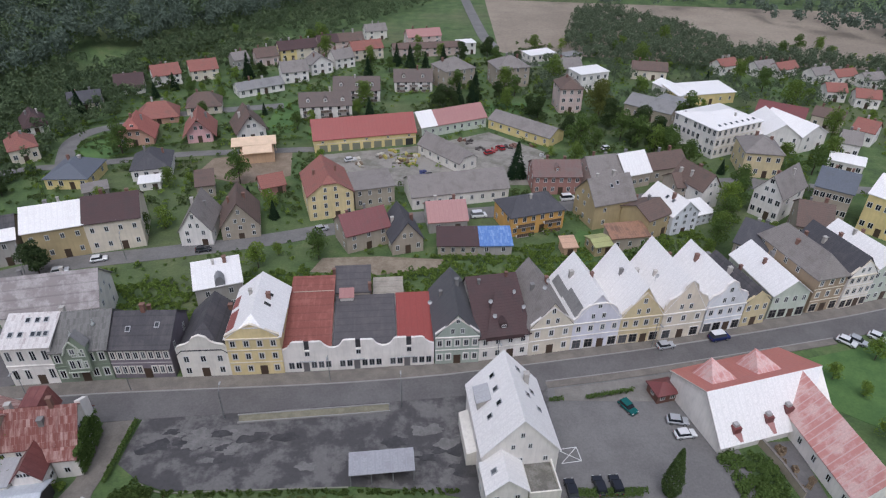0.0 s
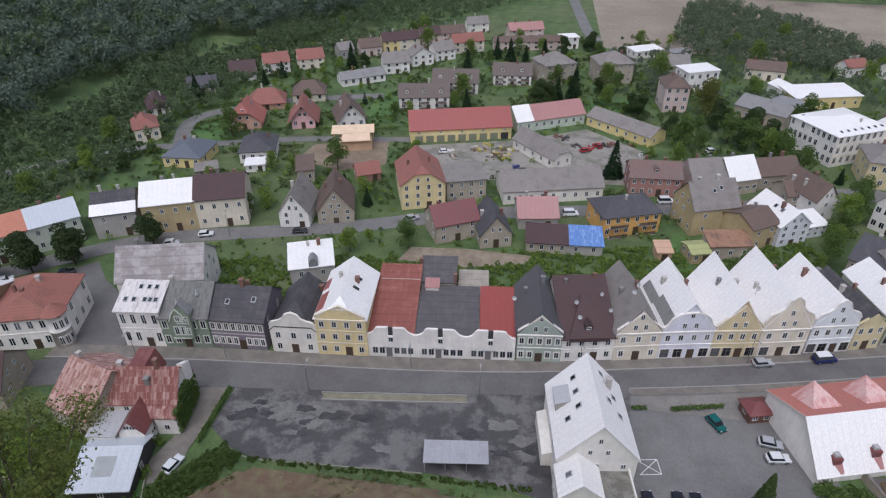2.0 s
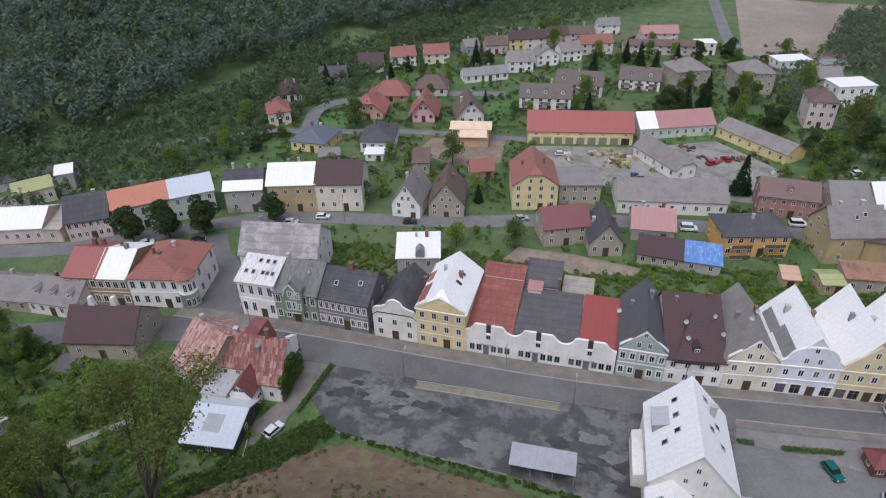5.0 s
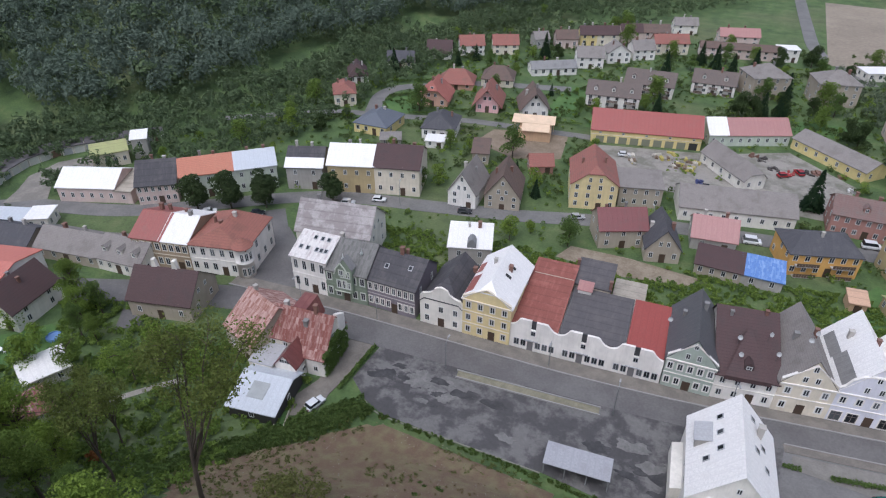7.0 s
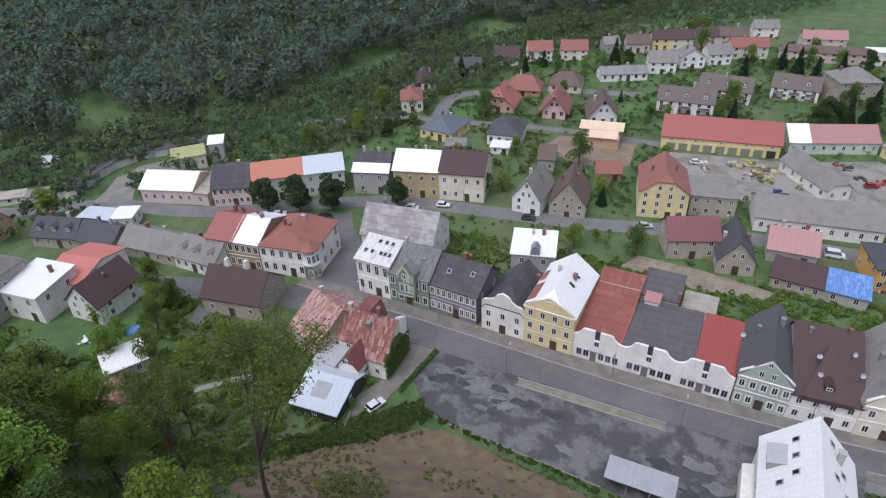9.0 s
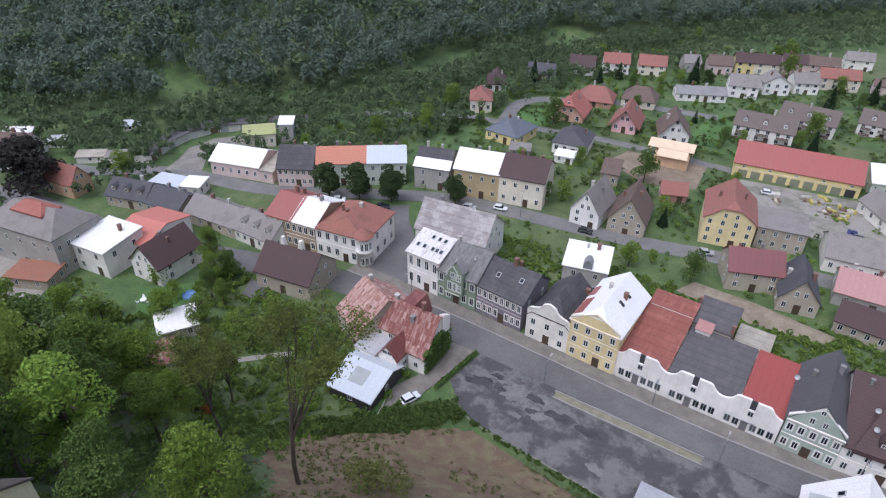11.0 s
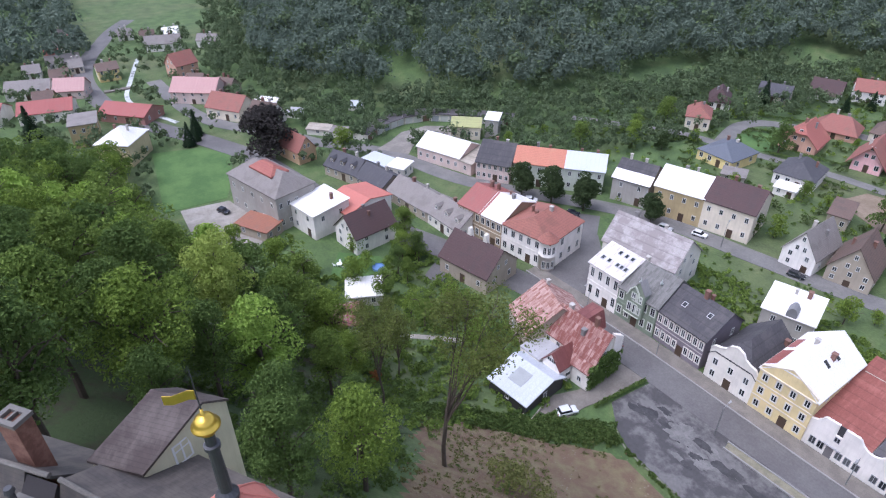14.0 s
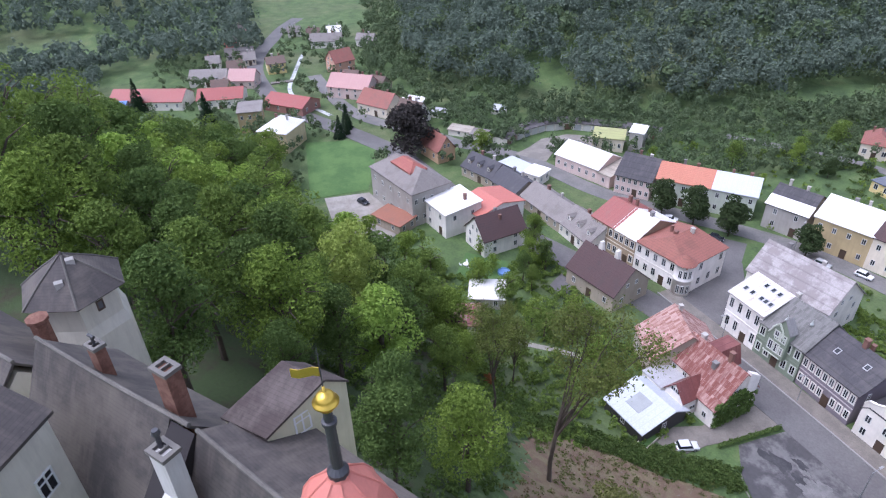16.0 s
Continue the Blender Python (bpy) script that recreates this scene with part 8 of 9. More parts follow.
for kind, x, y, a in (("white", -53.6, 57.4, 75), ("silver", 46.8, 95.6, 13), ("blue_van", 58.8, 98.4, 14), ("teal", 34.9, 78.9, -60), ("silver", 42.9, 75.8, -8), ("white", 43.3, 72.8, 8),
                      ("dark", 21.6, 61.6, 95), ("dark", 26.2, 62.2, 95), ("dark", 28.9, 62.4, 95), ("white", 85.0, 97.4, -45), ("silver", 87.4, 97.6, -45), ("white", 92.3, 98.8, -45),
                      ("white", -81.3, 124.6, 20), ("dark", -57.8, 129.4, 17), ("silver", -30.3, 140.0, 28), ("white_van", 37.6, 158.6, 10), ("white_van", 11.4, 148.0, 10), ("dark", -94, 90, 60),
                      ("red", 17, 190, 30), ("red", 21, 194, 120), ("dark", 10, 188, 80), ("white", 57, 195, 20), ("dark", -156, 24, 30), ("dark", -106, 104, 40), ("dark", -2, 172, 10), ("white", -28, 183, 20),
                      ("silver", -88, 119.5, 20), ("white", -118, 99, 45)):
    park(kind, x, y, a)

# stacked timber and scrap in the farm yard
rz = random.Random(5)
heaps = [(-14, 187.6), (-11.6, 184), (-10, 187.8), (-6.6, 187.2), (-7.4, 183), (-9, 181.4), (-4.4, 191), (-13, 182), (-16.4, 186.2), (-3, 187.4), (-15, 191.2), (-19, 187), (-26.6, 183.6), (-24, 178.6), (-25.4, 181)]
for cx, cy in heaps:
    for k in range(3):
        x, y = cx + rz.uniform(-1.1, 1.1), cy + rz.uniform(-1.1, 1.1)
        st = tagged(new("timber_stack"), "stack of sawn boards in the farm yard", "timber", "timber stacks")
        st.matrix_basis = Matrix.Translation((x, y, 0.05)) @ Matrix.Rotation(rz.uniform(-0.4, 0.4) + rz.choice([0.25, 1.8]), 4, "Z")
        tint = plain(*rz.choice([("timber_yellow", (0.42, 0.36, 0.1)), ("timber_yellow", (0.42, 0.36, 0.1)), ("timber_pale", (0.5, 0.46, 0.38)), ("timber_grey", (0.3, 0.28, 0.24)), ("timber_brown", (0.16, 0.11, 0.07))]))
        hl, hh = rz.uniform(0.6, 1.4), rz.uniform(0.25, 0.9)
        for j in range(3):
            bm = bmesh.new()
            box(bm, -hl, -0.5 + j * 0.34, -0.1, hl, -0.2 + j * 0.34, hh + 0.15 * (j % 2))
            part("board", bm, tint, st)
# machine scrap: low jagged piles
for x, y, tone, n in ((-4.1, 174.6, ("scrap_blue", (0.05, 0.06, 0.16)), 5), (18.6, 193.5, ("scrap_red", (0.30, 0.05, 0.045)), 6), (23, 195.2, ("scrap_dark", (0.07, 0.06, 0.055)), 8), (26.4, 197, ("scrap_rust", (0.17, 0.09, 0.065)), 8), (14.6, 193.6, ("scrap_dark", (0.07, 0.06, 0.055)), 5), (8, 201, ("scrap_rust", (0.17, 0.09, 0.065)), 8), (11, 199.4, ("scrap_dark", (0.07, 0.06, 0.055)), 7), (31.6, 197.6, ("scrap_rust", (0.17, 0.09, 0.065)), 6), (35, 189, ("scrap_pale", (0.5, 0.49, 0.47)), 5)):
    th = tagged(new("scrap_heap"), "heap of old machine parts in the farm yard", "scrap", "scrap heaps")
    th.matrix_basis = Matrix.Translation((x, y, 0.05)) @ Matrix.Rotation(rz.uniform(0, 3), 4, "Z")
    for k in range(n):
        bm = bmesh.new()
        a, b, c = rz.uniform(0.3, 1.1), rz.uniform(0.15, 0.5), rz.uniform(0.3, 1.1)
        prism(bm, [(-a, -b, 0), (a, -b, 0), (a * 0.6, -b, c), (-a * 0.8, -b, c * 0.7)], (0, 2 * b, 0))
        fix(bm)
        obj("scrap_piece", bm, plain(*tone), th, m=Matrix.Translation((rz.uniform(-1.6, 1.6), rz.uniform(-1.1, 1.1), -0.05)) @ Matrix.Rotation(rz.uniform(0, 3), 4, "Z"))
wd = []
for _ in range(110):
    x, y = rz.uniform(-17, 5), rz.uniform(179, 192)
    if noise.noise((x * 0.15, y * 0.15, 3.0)) > -0.05:
        q = rz.uniform(0.3, 0.9)
        wd.append((x, y, q, q * rz.uniform(0.8, 1.3), 0))
clumps("weeds", "green weeds between the timber stacks", "weeds", wd, 36, 0.24, L_MID)

# half built timber house
lm = tagged(new("building_site"), "half built brick house with fresh timber roof deck", "house")
lm.matrix_basis = Matrix.Translation((-64, 179, 0)) @ Matrix.Rotation(radians(14), 4, "Z")
bm = bmesh.new()
box(bm, 2.0, 0, -0.5, 12.5, 7.5, 3.2)
part("wall", bm, S("orange2"), lm)
for x0, x1, y0, y1, z in ((-0.5, 13.5, 3.6, 9.0, 5.2), (3.0, 12.0, -1.0, 3.4, 4.4)):
    bm = bmesh.new()
    prism(bm, [(x0, y0, z - 0.5), (x1, y0, z - 0.5), (x1, y1, z + 0.3), (x0, y1, z + 0.3)], (0, 0, -0.2))
    fix(bm)
    part("roof_deck", bm, plain("fresh_timber", (0.68, 0.50, 0.34), 0.7), lm)
for x in (0, 4.5, 9, 13):
    bm = bmesh.new()
    box(bm, x - 0.1, 8.6, -0.5, x + 0.1, 8.8, 5.2)
    part("post", bm, plain("fresh_timber", (0.68, 0.50, 0.34), 0.7), lm)

# street lamps
def lamp(x, y, ang):
    th = tagged(new("street_lamp"), "slim grey street lamp with a curved arm", "street lamp", "street lamps")
    th.matrix_basis = Matrix.Translation((x, y, 0.1)) @ Matrix.Rotation(radians(ang), 4, "Z")
    g = plain("lamp_steel", (0.25, 0.26, 0.26), 0.4, 0.6)
    bm = bmesh.new()
    tube(bm, (0, 0, -0.3), (0, 0, 6.5), 0.09, 0.06, 8)
    part("pole", bm, g, th)
    bm = bmesh.new()
    tube(bm, (0, 0, 6.4), (0, -1.2, 6.9), 0.05, 0.05, 6)
    part("arm", bm, g, th)
    bm = bmesh.new()
    box(bm, -0.14, -1.9, 6.82, 0.14, -1.1, 6.98)
    part("lamp_head", bm, plain("lamp_glass", (0.32, 0.32, 0.31), 0.4), th)
    return th


for x, y, a in ((-74, 80.4, 6), (-56, 82.2, 4), (-19.8, 85.2, 6), (12, 89.6, 10), (44, 95.5, 12), (-75, 125.0, 200), (-12, 142, 200), (-96, 119, 200), (-6, 79.0, 185), (-37, 75.9, 185)):
    lamp(x, y, a)

# red cap on the manor roof and white vents on the long brown roof
for ob in list(scene.objects):
    if ob.name == "manor":
        MW, MD, MZ = max(v.co.x for c in ob.children if c.name.startswith("wall") for v in c.data.vertices), max(v.co.y for c in ob.children if c.name.startswith("wall") for v in c.data.vertices), max(v.co.z for c in ob.children if c.name.startswith("roof") for v in c.data.vertices)
        x0, x1, y0, y1, zb, zt = MW * 0.27, MW * 0.73, MD * 0.27, MD * 0.73, MZ - 1.0, MZ + 0.75
        xa, xb, ym = x0 + (y1 - y0) * 0.42, x1 - (y1 - y0) * 0.42, MD / 2
        roof_object([[(x0, y0, zb), (x1, y0, zb), (xb, ym, zt), (xa, ym, zt)], [(x1, y0, zb), (x1, y1, zb), (xb, ym, zt)], [(x1, y1, zb), (x0, y1, zb), (xa, ym, zt), (xb, ym, zt)], [(x0, y1, zb), (x0, y0, zb), (xa, ym, zt)]], R("salmonroof"), ob, 0.45, "red capping roof", "cap_roof")

# ornate bay of the grey green house
bay = tagged(new("oriel_bay"), "ornate green oriel bay with pointed gable", "oriel")
bay.matrix_basis = Matrix.Translation((-66.0, 84.25, 0)) @ Matrix.Rotation(radians(6.2), 4, "Z")
bm = bmesh.new()
prism(bm, [(0, -0.7, 3.2), (3.2, -0.7, 3.2), (3.2, -0.7, 9.4), (1.6, -0.7, 11.8), (0, -0.7, 9.4)], (0, 1.6, 0))
fix(bm)
part("wall", bm, S("green"), bay)
roof_object([[(-0.2, 1.2, 9.3), (-0.2, -0.9, 9.3), (1.6, -0.9, 12.0), (1.6, 1.2, 12.0)], [(3.4, -0.9, 9.3), (3.4, 1.2, 9.3), (1.6, 1.2, 12.0), (1.6, -0.9, 12.0)]], R("greysheet"), bay, 0.12)
for z in (4.2, 7.0):
    for x in (0.45, 1.75):
        window(bay, x, -0.703, z, 0, 0.95, 1.6, plain("white_window_paint", (0.62, 0.62, 0.6), 0.5), 3, S("mint"))

house("barn", "grey roofed yard barn with white hipped end", 6.8, 175.1, 42.0, 7.2, 19.8, 3.6, 7.0, "gf_hip", S("white2"), R("greytile"), floors=1, bays=2, sides=5, door=False, chimneys=(), clip=0.6, cat="barn")


# curved row of garages round the gravel yard
def make_garage(door_mat):
    th = tagged(new("garage"), "low garage with pale door and dark felt roof", "garage", group="curved garage row")
    bm = bmesh.new()
    box(bm, 0, 0, -1.5, 3.1, 5.6, 2.5)
    part("wall", bm, S("white2"), th)
    roof_object([[(-0.06, -0.45, 2.75), (3.16, -0.45, 2.75), (3.16, 5.8, 2.6), (-0.06, 5.8, 2.6)]], R("greyfelt"), th, 0.22)
    bm = bmesh.new()
    lattice(bm, [0.3, 0.72, 1.14, 1.55, 1.96, 2.38, 2.8], [0, 2.1], lambda i, j: 0, -0.06, 0.01)
    part("door", bm, door_mat, th)
    return th


gdoors = [make_garage(plain("pale_garage_door", (0.55, 0.54, 0.50), 0.6)), make_garage(plain("brown_garage_door", (0.16, 0.10, 0.07), 0.6)), make_garage(plain("grey_garage_door", (0.32, 0.33, 0.34), 0.6))]
arc = [Vector((*p, 0)) for p in ((-178.5, 77.5), (-181.5, 82), (-184, 88), (-185.8, 95), (-184.5, 103), (-180.5, 109), (-176, 114.5), (-171.5, 120), (-166, 125.5))]
walk_len, used = 0.0, [False] * 3
rg = random.Random(5)
legs = list(zip(arc, arc[1:]))
total = sum((b - a).length for a, b in legs)
while walk_len < total - 1:
    k, rest = 0, walk_len
    while rest > (legs[k][1] - legs[k][0]).length:
        rest -= (legs[k][1] - legs[k][0]).length
        k += 1
    a, b = legs[k]
    d = (b - a).normalized()
    p = a + d * rest
    m = Matrix.Translation((p.x, p.y, height(p.x, p.y) * 0.5)) @ Matrix.Rotation(math.atan2(d.y, d.x), 4, "Z")
    q = rg.choice([0, 0, 1, 2])
    if used[q]:
        copy_thing(gdoors[q], m)
    else:
        used[q] = True
        gdoors[q].matrix_basis = m
    walk_len += 3.25

# pale vents on the long brown roof and a cracked gable wall
for ob in list(scene.objects):
    if ob.name.startswith("house") and ob.parent is None and abs(ob.matrix_basis.translation.x + 97) < 14 and abs(ob.matrix_basis.translation.y - 58) < 10:
        V = [v.co for c in ob.children if c.name.startswith("roof") for v in c.data.vertices]
        if not V:
            continue
        mw, md, mz = max(v.x for v in V), max(v.y for v in V), max(v.z for v in V)
        if mw < 12:
            continue
        for u in (0.3, 0.62):
            bm = bmesh.new()
            prism(bm, [(mw * u - 0.8, md * 0.47, mz - 1.2), (mw * u + 0.8, md * 0.47, mz - 1.2), (mw * u + 0.3, md * 0.47, mz + 1.7), (mw * u - 0.3, md * 0.47, mz + 1.7)], (0, 0.9, 0))
            fix(bm)
            part("chimney", bm, S("white2"), ob, "white tapered chimney")

# garden things on the back lawn
gt = tagged(new("garden_table"), "white plastic garden table on the lawn", "table")
gt.matrix_basis = Matrix.Translation((-116.3, 40.9, 0.07))
white_plastic = plain("white_plastic", (0.75, 0.75, 0.74), 0.4)
bm = bmesh.new()
lathe(bm, [(0.7, 0.70), (0.72, 0.72), (0.72, 0.75), (0.1, 0.76)], 14)
part("tabletop", bm, white_plastic, gt)
for k in range(4):
    bm = bmesh.new()
    a = k * math.pi / 2
    tube(bm, (0.55 * math.cos(a), 0.55 * math.sin(a), 0), (0.45 * math.cos(a), 0.45 * math.sin(a), 0.7), 0.035, 0.035, 6)
    part("leg", bm, white_plastic, gt)
pool = tagged(new("paddling_pool"), "round blue paddling pool on the lawn", "pool")
pool.matrix_basis = Matrix.Translation((-110.7, 48.4, 0.07))
bm = bmesh.new()
lathe(bm, [(1.45, 0), (1.5, 0.3), (1.45, 0.6), (1.35, 0.6), (1.33, 0.35), (0.1, 0.34)], 20)
part("wall", bm, plain("blue_pool_vinyl", (0.16, 0.28, 0.52), 0.35), pool)
def garden_chair():
    th = tagged(new("garden_chair"), "white plastic garden chair on the lawn", "chair", group="garden chairs")
    bm = bmesh.new()
    box(bm, -0.25, -0.25, 0.40, 0.25, 0.25, 0.45)
    part("seat", bm, white_plastic, th)
    bm = bmesh.new()
    prism(bm, [(-0.25, 0.22, 0.45), (0.25, 0.22, 0.45), (0.22, 0.36, 0.95), (-0.22, 0.36, 0.95)], (0, 0.04, 0))
    fix(bm)
    part("backrest", bm, white_plastic, th)
    for x in (-0.22, 0.22):
        for y in (-0.22, 0.22):
            bm = bmesh.new()
            tube(bm, (x * 1.1, y * 1.1, 0), (x, y, 0.41), 0.025, 0.025, 6)
            part("leg", bm, white_plastic, th)
    return th


first = garden_chair()
for k, (x, y, a) in enumerate(((-115.2, 41.3, -70), (-116.8, 39.8, 160), (-117.4, 41.5, 60))):
    m = Matrix.Translation((x, y, 0.07)) @ Matrix.Rotation(radians(a), 4, "Z")
    if k:
        copy_thing(first, m)
    else:
        first.matrix_basis = m

# satellite dishes and lost roof sheets in the gable row
def dish(x, y, z, a, s=0.45):
    th = tagged(new("satellite_dish"), "small pale satellite dish on a roof", "satellite dish", group="satellite dishes")
    th.matrix_basis = Matrix.Translation((x, y, z)) @ Matrix.Rotation(radians(a), 4, "Z")
    bm = bmesh.new()
    lathe(bm, [(0.02, 0.0), (s * 0.5, 0.05), (s, 0.17), (s, 0.20), (s * 0.5, 0.09), (0.02, 0.03)], 14)
    part("bowl", bm, plain("dish_grey", (0.36, 0.36, 0.355), 0.5), th, m=Matrix.Translation((0, -0.2, 0.9)) @ Matrix.Rotation(radians(65), 4, "X"))
    bm = bmesh.new()
    tube(bm, (0, 0, -0.8), (0, 0, 1.0), 0.03, 0.03, 6)
    part("mast", bm, plain("dark_lead", (0.07, 0.07, 0.075), 0.5, 0.5), th)
    return th


for x, y, z, a in ((10.6, 97.0, 9.6, 10), (11.6, 94.2, 8.2, -30), (15.2, 99.0, 10.5, 40), (17.0, 96.2, 9.0, 20), (21.4, 98.5, 12.0, -20), (22.0, 100.6, 12.2, 30), (-1.2, 96.0, 10.0, 0), (44.6, 103.0, 12.0, 15)):
    dish(x, y, z, a)
lav = Matrix.Translation((26.9, 94.7, 0)) @ Matrix.Rotation(radians(10.6), 4, "Z")
gap = tagged(new("roof_battens"), "dark roof strip where white sheets are missing", "roof patch")
gap.matrix_basis = lav
for y0, y1, u0, u1 in ((0.2, 7.5, 0.10, 0.42), (7.5, 13.5, 0.05, 0.30)):
    roof_object([[(5.05 * u0, y0, 7.2 + 6.4 * u0 + 0.06), (5.05 * u1, y0, 7.2 + 6.4 * u1 + 0.06), (5.05 * u1, y1, 7.2 + 6.4 * u1 + 0.06), (5.05 * u0, y1, 7.2 + 6.4 * u0 + 0.06)]], R("greysheet"), gap, 0.12, name="felt_strip")

# walls and clutter of the restaurant court
for (ax, ay), (bx, by) in (((55.5, 71.2), (56.9, 66.2)), ((56.9, 66.2), (57.9, 60.5))):
    L = math.hypot(bx - ax, by - ay)
    th = tagged(new("garden_wall"), "low pale rendered court wall", "wall")
    th.matrix_basis = Matrix.Translation((ax, ay, 0)) @ Matrix.Rotation(math.atan2(by - ay, bx - ax), 4, "Z")
    bm = bmesh.new()
    box(bm, 0, -0.15, -0.4, L, 0.15, 1.7)
    part("wall", bm, S("stone"), th)
    bm = bmesh.new()
    box(bm, -0.02, -0.21, 1.7, L + 0.02, 0.21, 1.8)
    part("coping", bm, paving, th)
sheet("court", "dark paved court behind the restaurant", ((56, 71.5), (58.2, 60.5), (62, 60.5), (62, 72)), 0.08, asphalt)
rb = random.Random(8)
for k in range(9):
    th = tagged(new("crate"), "weathered wooden crate in the court", "crate", group="court crates")
    th.matrix_basis = Matrix.Translation((rb.uniform(57.6, 61), rb.uniform(62, 70.5), 0.08)) @ Matrix.Rotation(rb.uniform(0, 3), 4, "Z")
    bm = bmesh.new()
    for z in (0.0, 0.28, 0.56):
        for y in (-0.4, 0.36):
            box(bm, -0.5, y, z, 0.5, y + 0.04, z + 0.2)
        for x in (-0.5, 0.46):
            box(bm, x, -0.36, z, x + 0.04, 0.36, z + 0.2)
    box(bm, -0.46, -0.36, 0.0, 0.46, 0.36, 0.04)
    part("slats", bm, plain("crate_wood", (0.22, 0.16, 0.10), 0.8), th)

# ornate middle bay of the green house
mint, olive = S("mint"), S("green")
bm = bmesh.new()
prism(bm, [(2.7, -0.9, 3.4), (3.3, -0.9, 3.4), (5.3, -0.9, 3.4), (5.9, -0.9, 3.4), (5.9, -0.9, 7.6), (5.5, -0.9, 8.2), (5.2, -0.9, 9.2), (4.3, -0.9, 10.4), (3.4, -0.9, 9.2), (3.1, -0.9, 8.2), (2.7, -0.9, 7.6)], (0, 2.6, 0))
fix(bm)
bay = part("bay", bm, S("greygreen"), gh)
for (ax, az), (bx, bz) in zip([(2.6, 7.6), (3.0, 8.2), (3.3, 9.25), (4.3, 10.55), (5.3, 9.25), (5.6, 8.2)], [(3.0, 8.2), (3.3, 9.25), (4.3, 10.55), (5.3, 9.25), (5.6, 8.2), (6.0, 7.6)]):
    bm = bmesh.new()
    tube(bm, (ax, -0.98, az), (bx, -0.98, bz), 0.17, 0.17, 6)
    part("scroll", bm, mint, bay)
for x, z, w, h in ((3.2, 4.2, 0.9, 2.0), (4.5, 4.2, 0.9, 2.0), (3.85, 7.6, 0.9, 1.2)):
    window(gh, x, -0.904, z, 0, w, h, plain("white_window_paint", (0.62, 0.62, 0.6), 0.5), 2, mint)
bm = bmesh.new()
box(bm, 2.5, -1.05, 3.2, 6.1, 0.0, 3.4)
part("bay_sill", bm, mint, bay)
for x in (4.3, 6.9):
    bm = bmesh.new()
    lathe(bm, [(0.05, 0), (0.28, 0.1), (0.34, 0.45), (0.16, 0.8), (0.05, 1.3), (0.02, 1.6)], 10)
    part("roof_finial", bm, plain("pale_zinc", (0.45, 0.47, 0.45), 0.5, 0.3), gh, m=Matrix.Translation((x, 0.6 if x < 5 else 4.0, 10.4 if x < 5 else 10.0)))
# lower roof dormer and shed roofs behind the street
wb = [o for o in scene.objects if o.name.startswith("outbuilding") and abs(o.matrix_basis.translation.x + 50.3) < 0.1][0]
bm = bmesh.new()
prism(bm, [(4.2, -0.2, 7.0), (6.2, -0.2, 7.0), (6.2, -0.2, 8.0), (5.7, -0.2, 8.9), (5.2, -0.2, 9.2), (4.7, -0.2, 8.9), (4.2, -0.2, 8.0)], (0, 2.6, 0))
fix(bm)
part("dormer", bm, plain("grey_lead_dormer", (0.2, 0.2, 0.2), 0.6), wb, "rounded grey dormer")

# rounded corner of the ornate house at the street fork
cb = tagged(new("corner_bay"), "rounded white corner bay with tall windows", "building")
cb.matrix_basis = Matrix.Translation((-102.3, 77.7, 0)) @ Matrix.Rotation(radians(16.2), 4, "Z") @ Matrix.Translation((12.45, 1.35, 0))
bm = bmesh.new()
lathe(bm, [(2.0, -1), (2.0, 3.9), (2.12, 3.95), (2.12, 4.2), (2.0, 4.25), (2.0, 7.4), (2.2, 7.6), (2.3, 7.95), (1.9, 8.0)], 28)
for f in bm.faces:
    f.smooth = abs(f.normal.z) < 0.2
part("wall", bm, S("white"), cb)
for k in (-75, -45, -15):
    for z in (0.9, 4.8):
        a = radians(k)
        window(cb, 2.0 * math.cos(a) + 0.4 * math.sin(a), 2.0 * math.sin(a) - 0.4 * math.cos(a), z, a + math.pi / 2, 0.8, 2.0, plain("white_window_paint", (0.62, 0.62, 0.6), 0.5), 2)
bm = bmesh.new()
lathe(bm, [(2.45, 7.9), (2.5, 8.02), (0.15, 9.9), (0.02, 9.95)], 28)
bm.normal_update()
roof_uv(bm)
part("roof", bm, R("rustroof"), cb)

# castle roofs below the camera
def sweep(bm, pts, r, n=7):
    """A round bar bent along a line of points."""
    P, rings = [Vector(p) for p in pts], []
    for k, p in enumerate(P):
        ax = (P[min(k + 1, len(P) - 1)] - P[max(k - 1, 0)]).normalized()
        s = Vector((0, 0, 1)).cross(ax).normalized()
        t = ax.cross(s)
        rings.append([bm.verts.new(p + (s * math.cos(2 * math.pi * q / n) + t * math.sin(2 * math.pi * q / n)) * r) for q in range(n)])
    for a, b in zip(rings, rings[1:]):
        for q in range(n):
            bm.faces.new((a[q], a[(q + 1) % n], b[(q + 1) % n], b[q]))
    bm.faces.new(rings[0][::-1])
    bm.faces.new(rings[-1])


def block(name, label, x, y, ang, w, d, e, r, roof, wall, cover, base=44.0, pos=0.5, clip=0.35, over=0.25, thick=0.18):
    th = tagged(new(name), label, "castle wing")
    th.matrix_basis = Matrix.Translation((x, y, base)) @ Matrix.Rotation(radians(ang), 4, "Z")
    wall_object(roof, w, d, e - base, r - base, wall, th, pos, clip)
    roof_object(slopes(roof, w, d, e - base, r - base, over, pos, clip), cover, th, thick)
    return th


cw = stucco("castle_render", (0.56, 0.53, 0.44), 0.5)
cy = stucco("castle_yellow", (0.52, 0.49, 0.33), 0.4)
brick = patchy("old_brick", (0.155, 0.068, 0.045), (0.23, 0.115, 0.078), 2.0, 9.0)


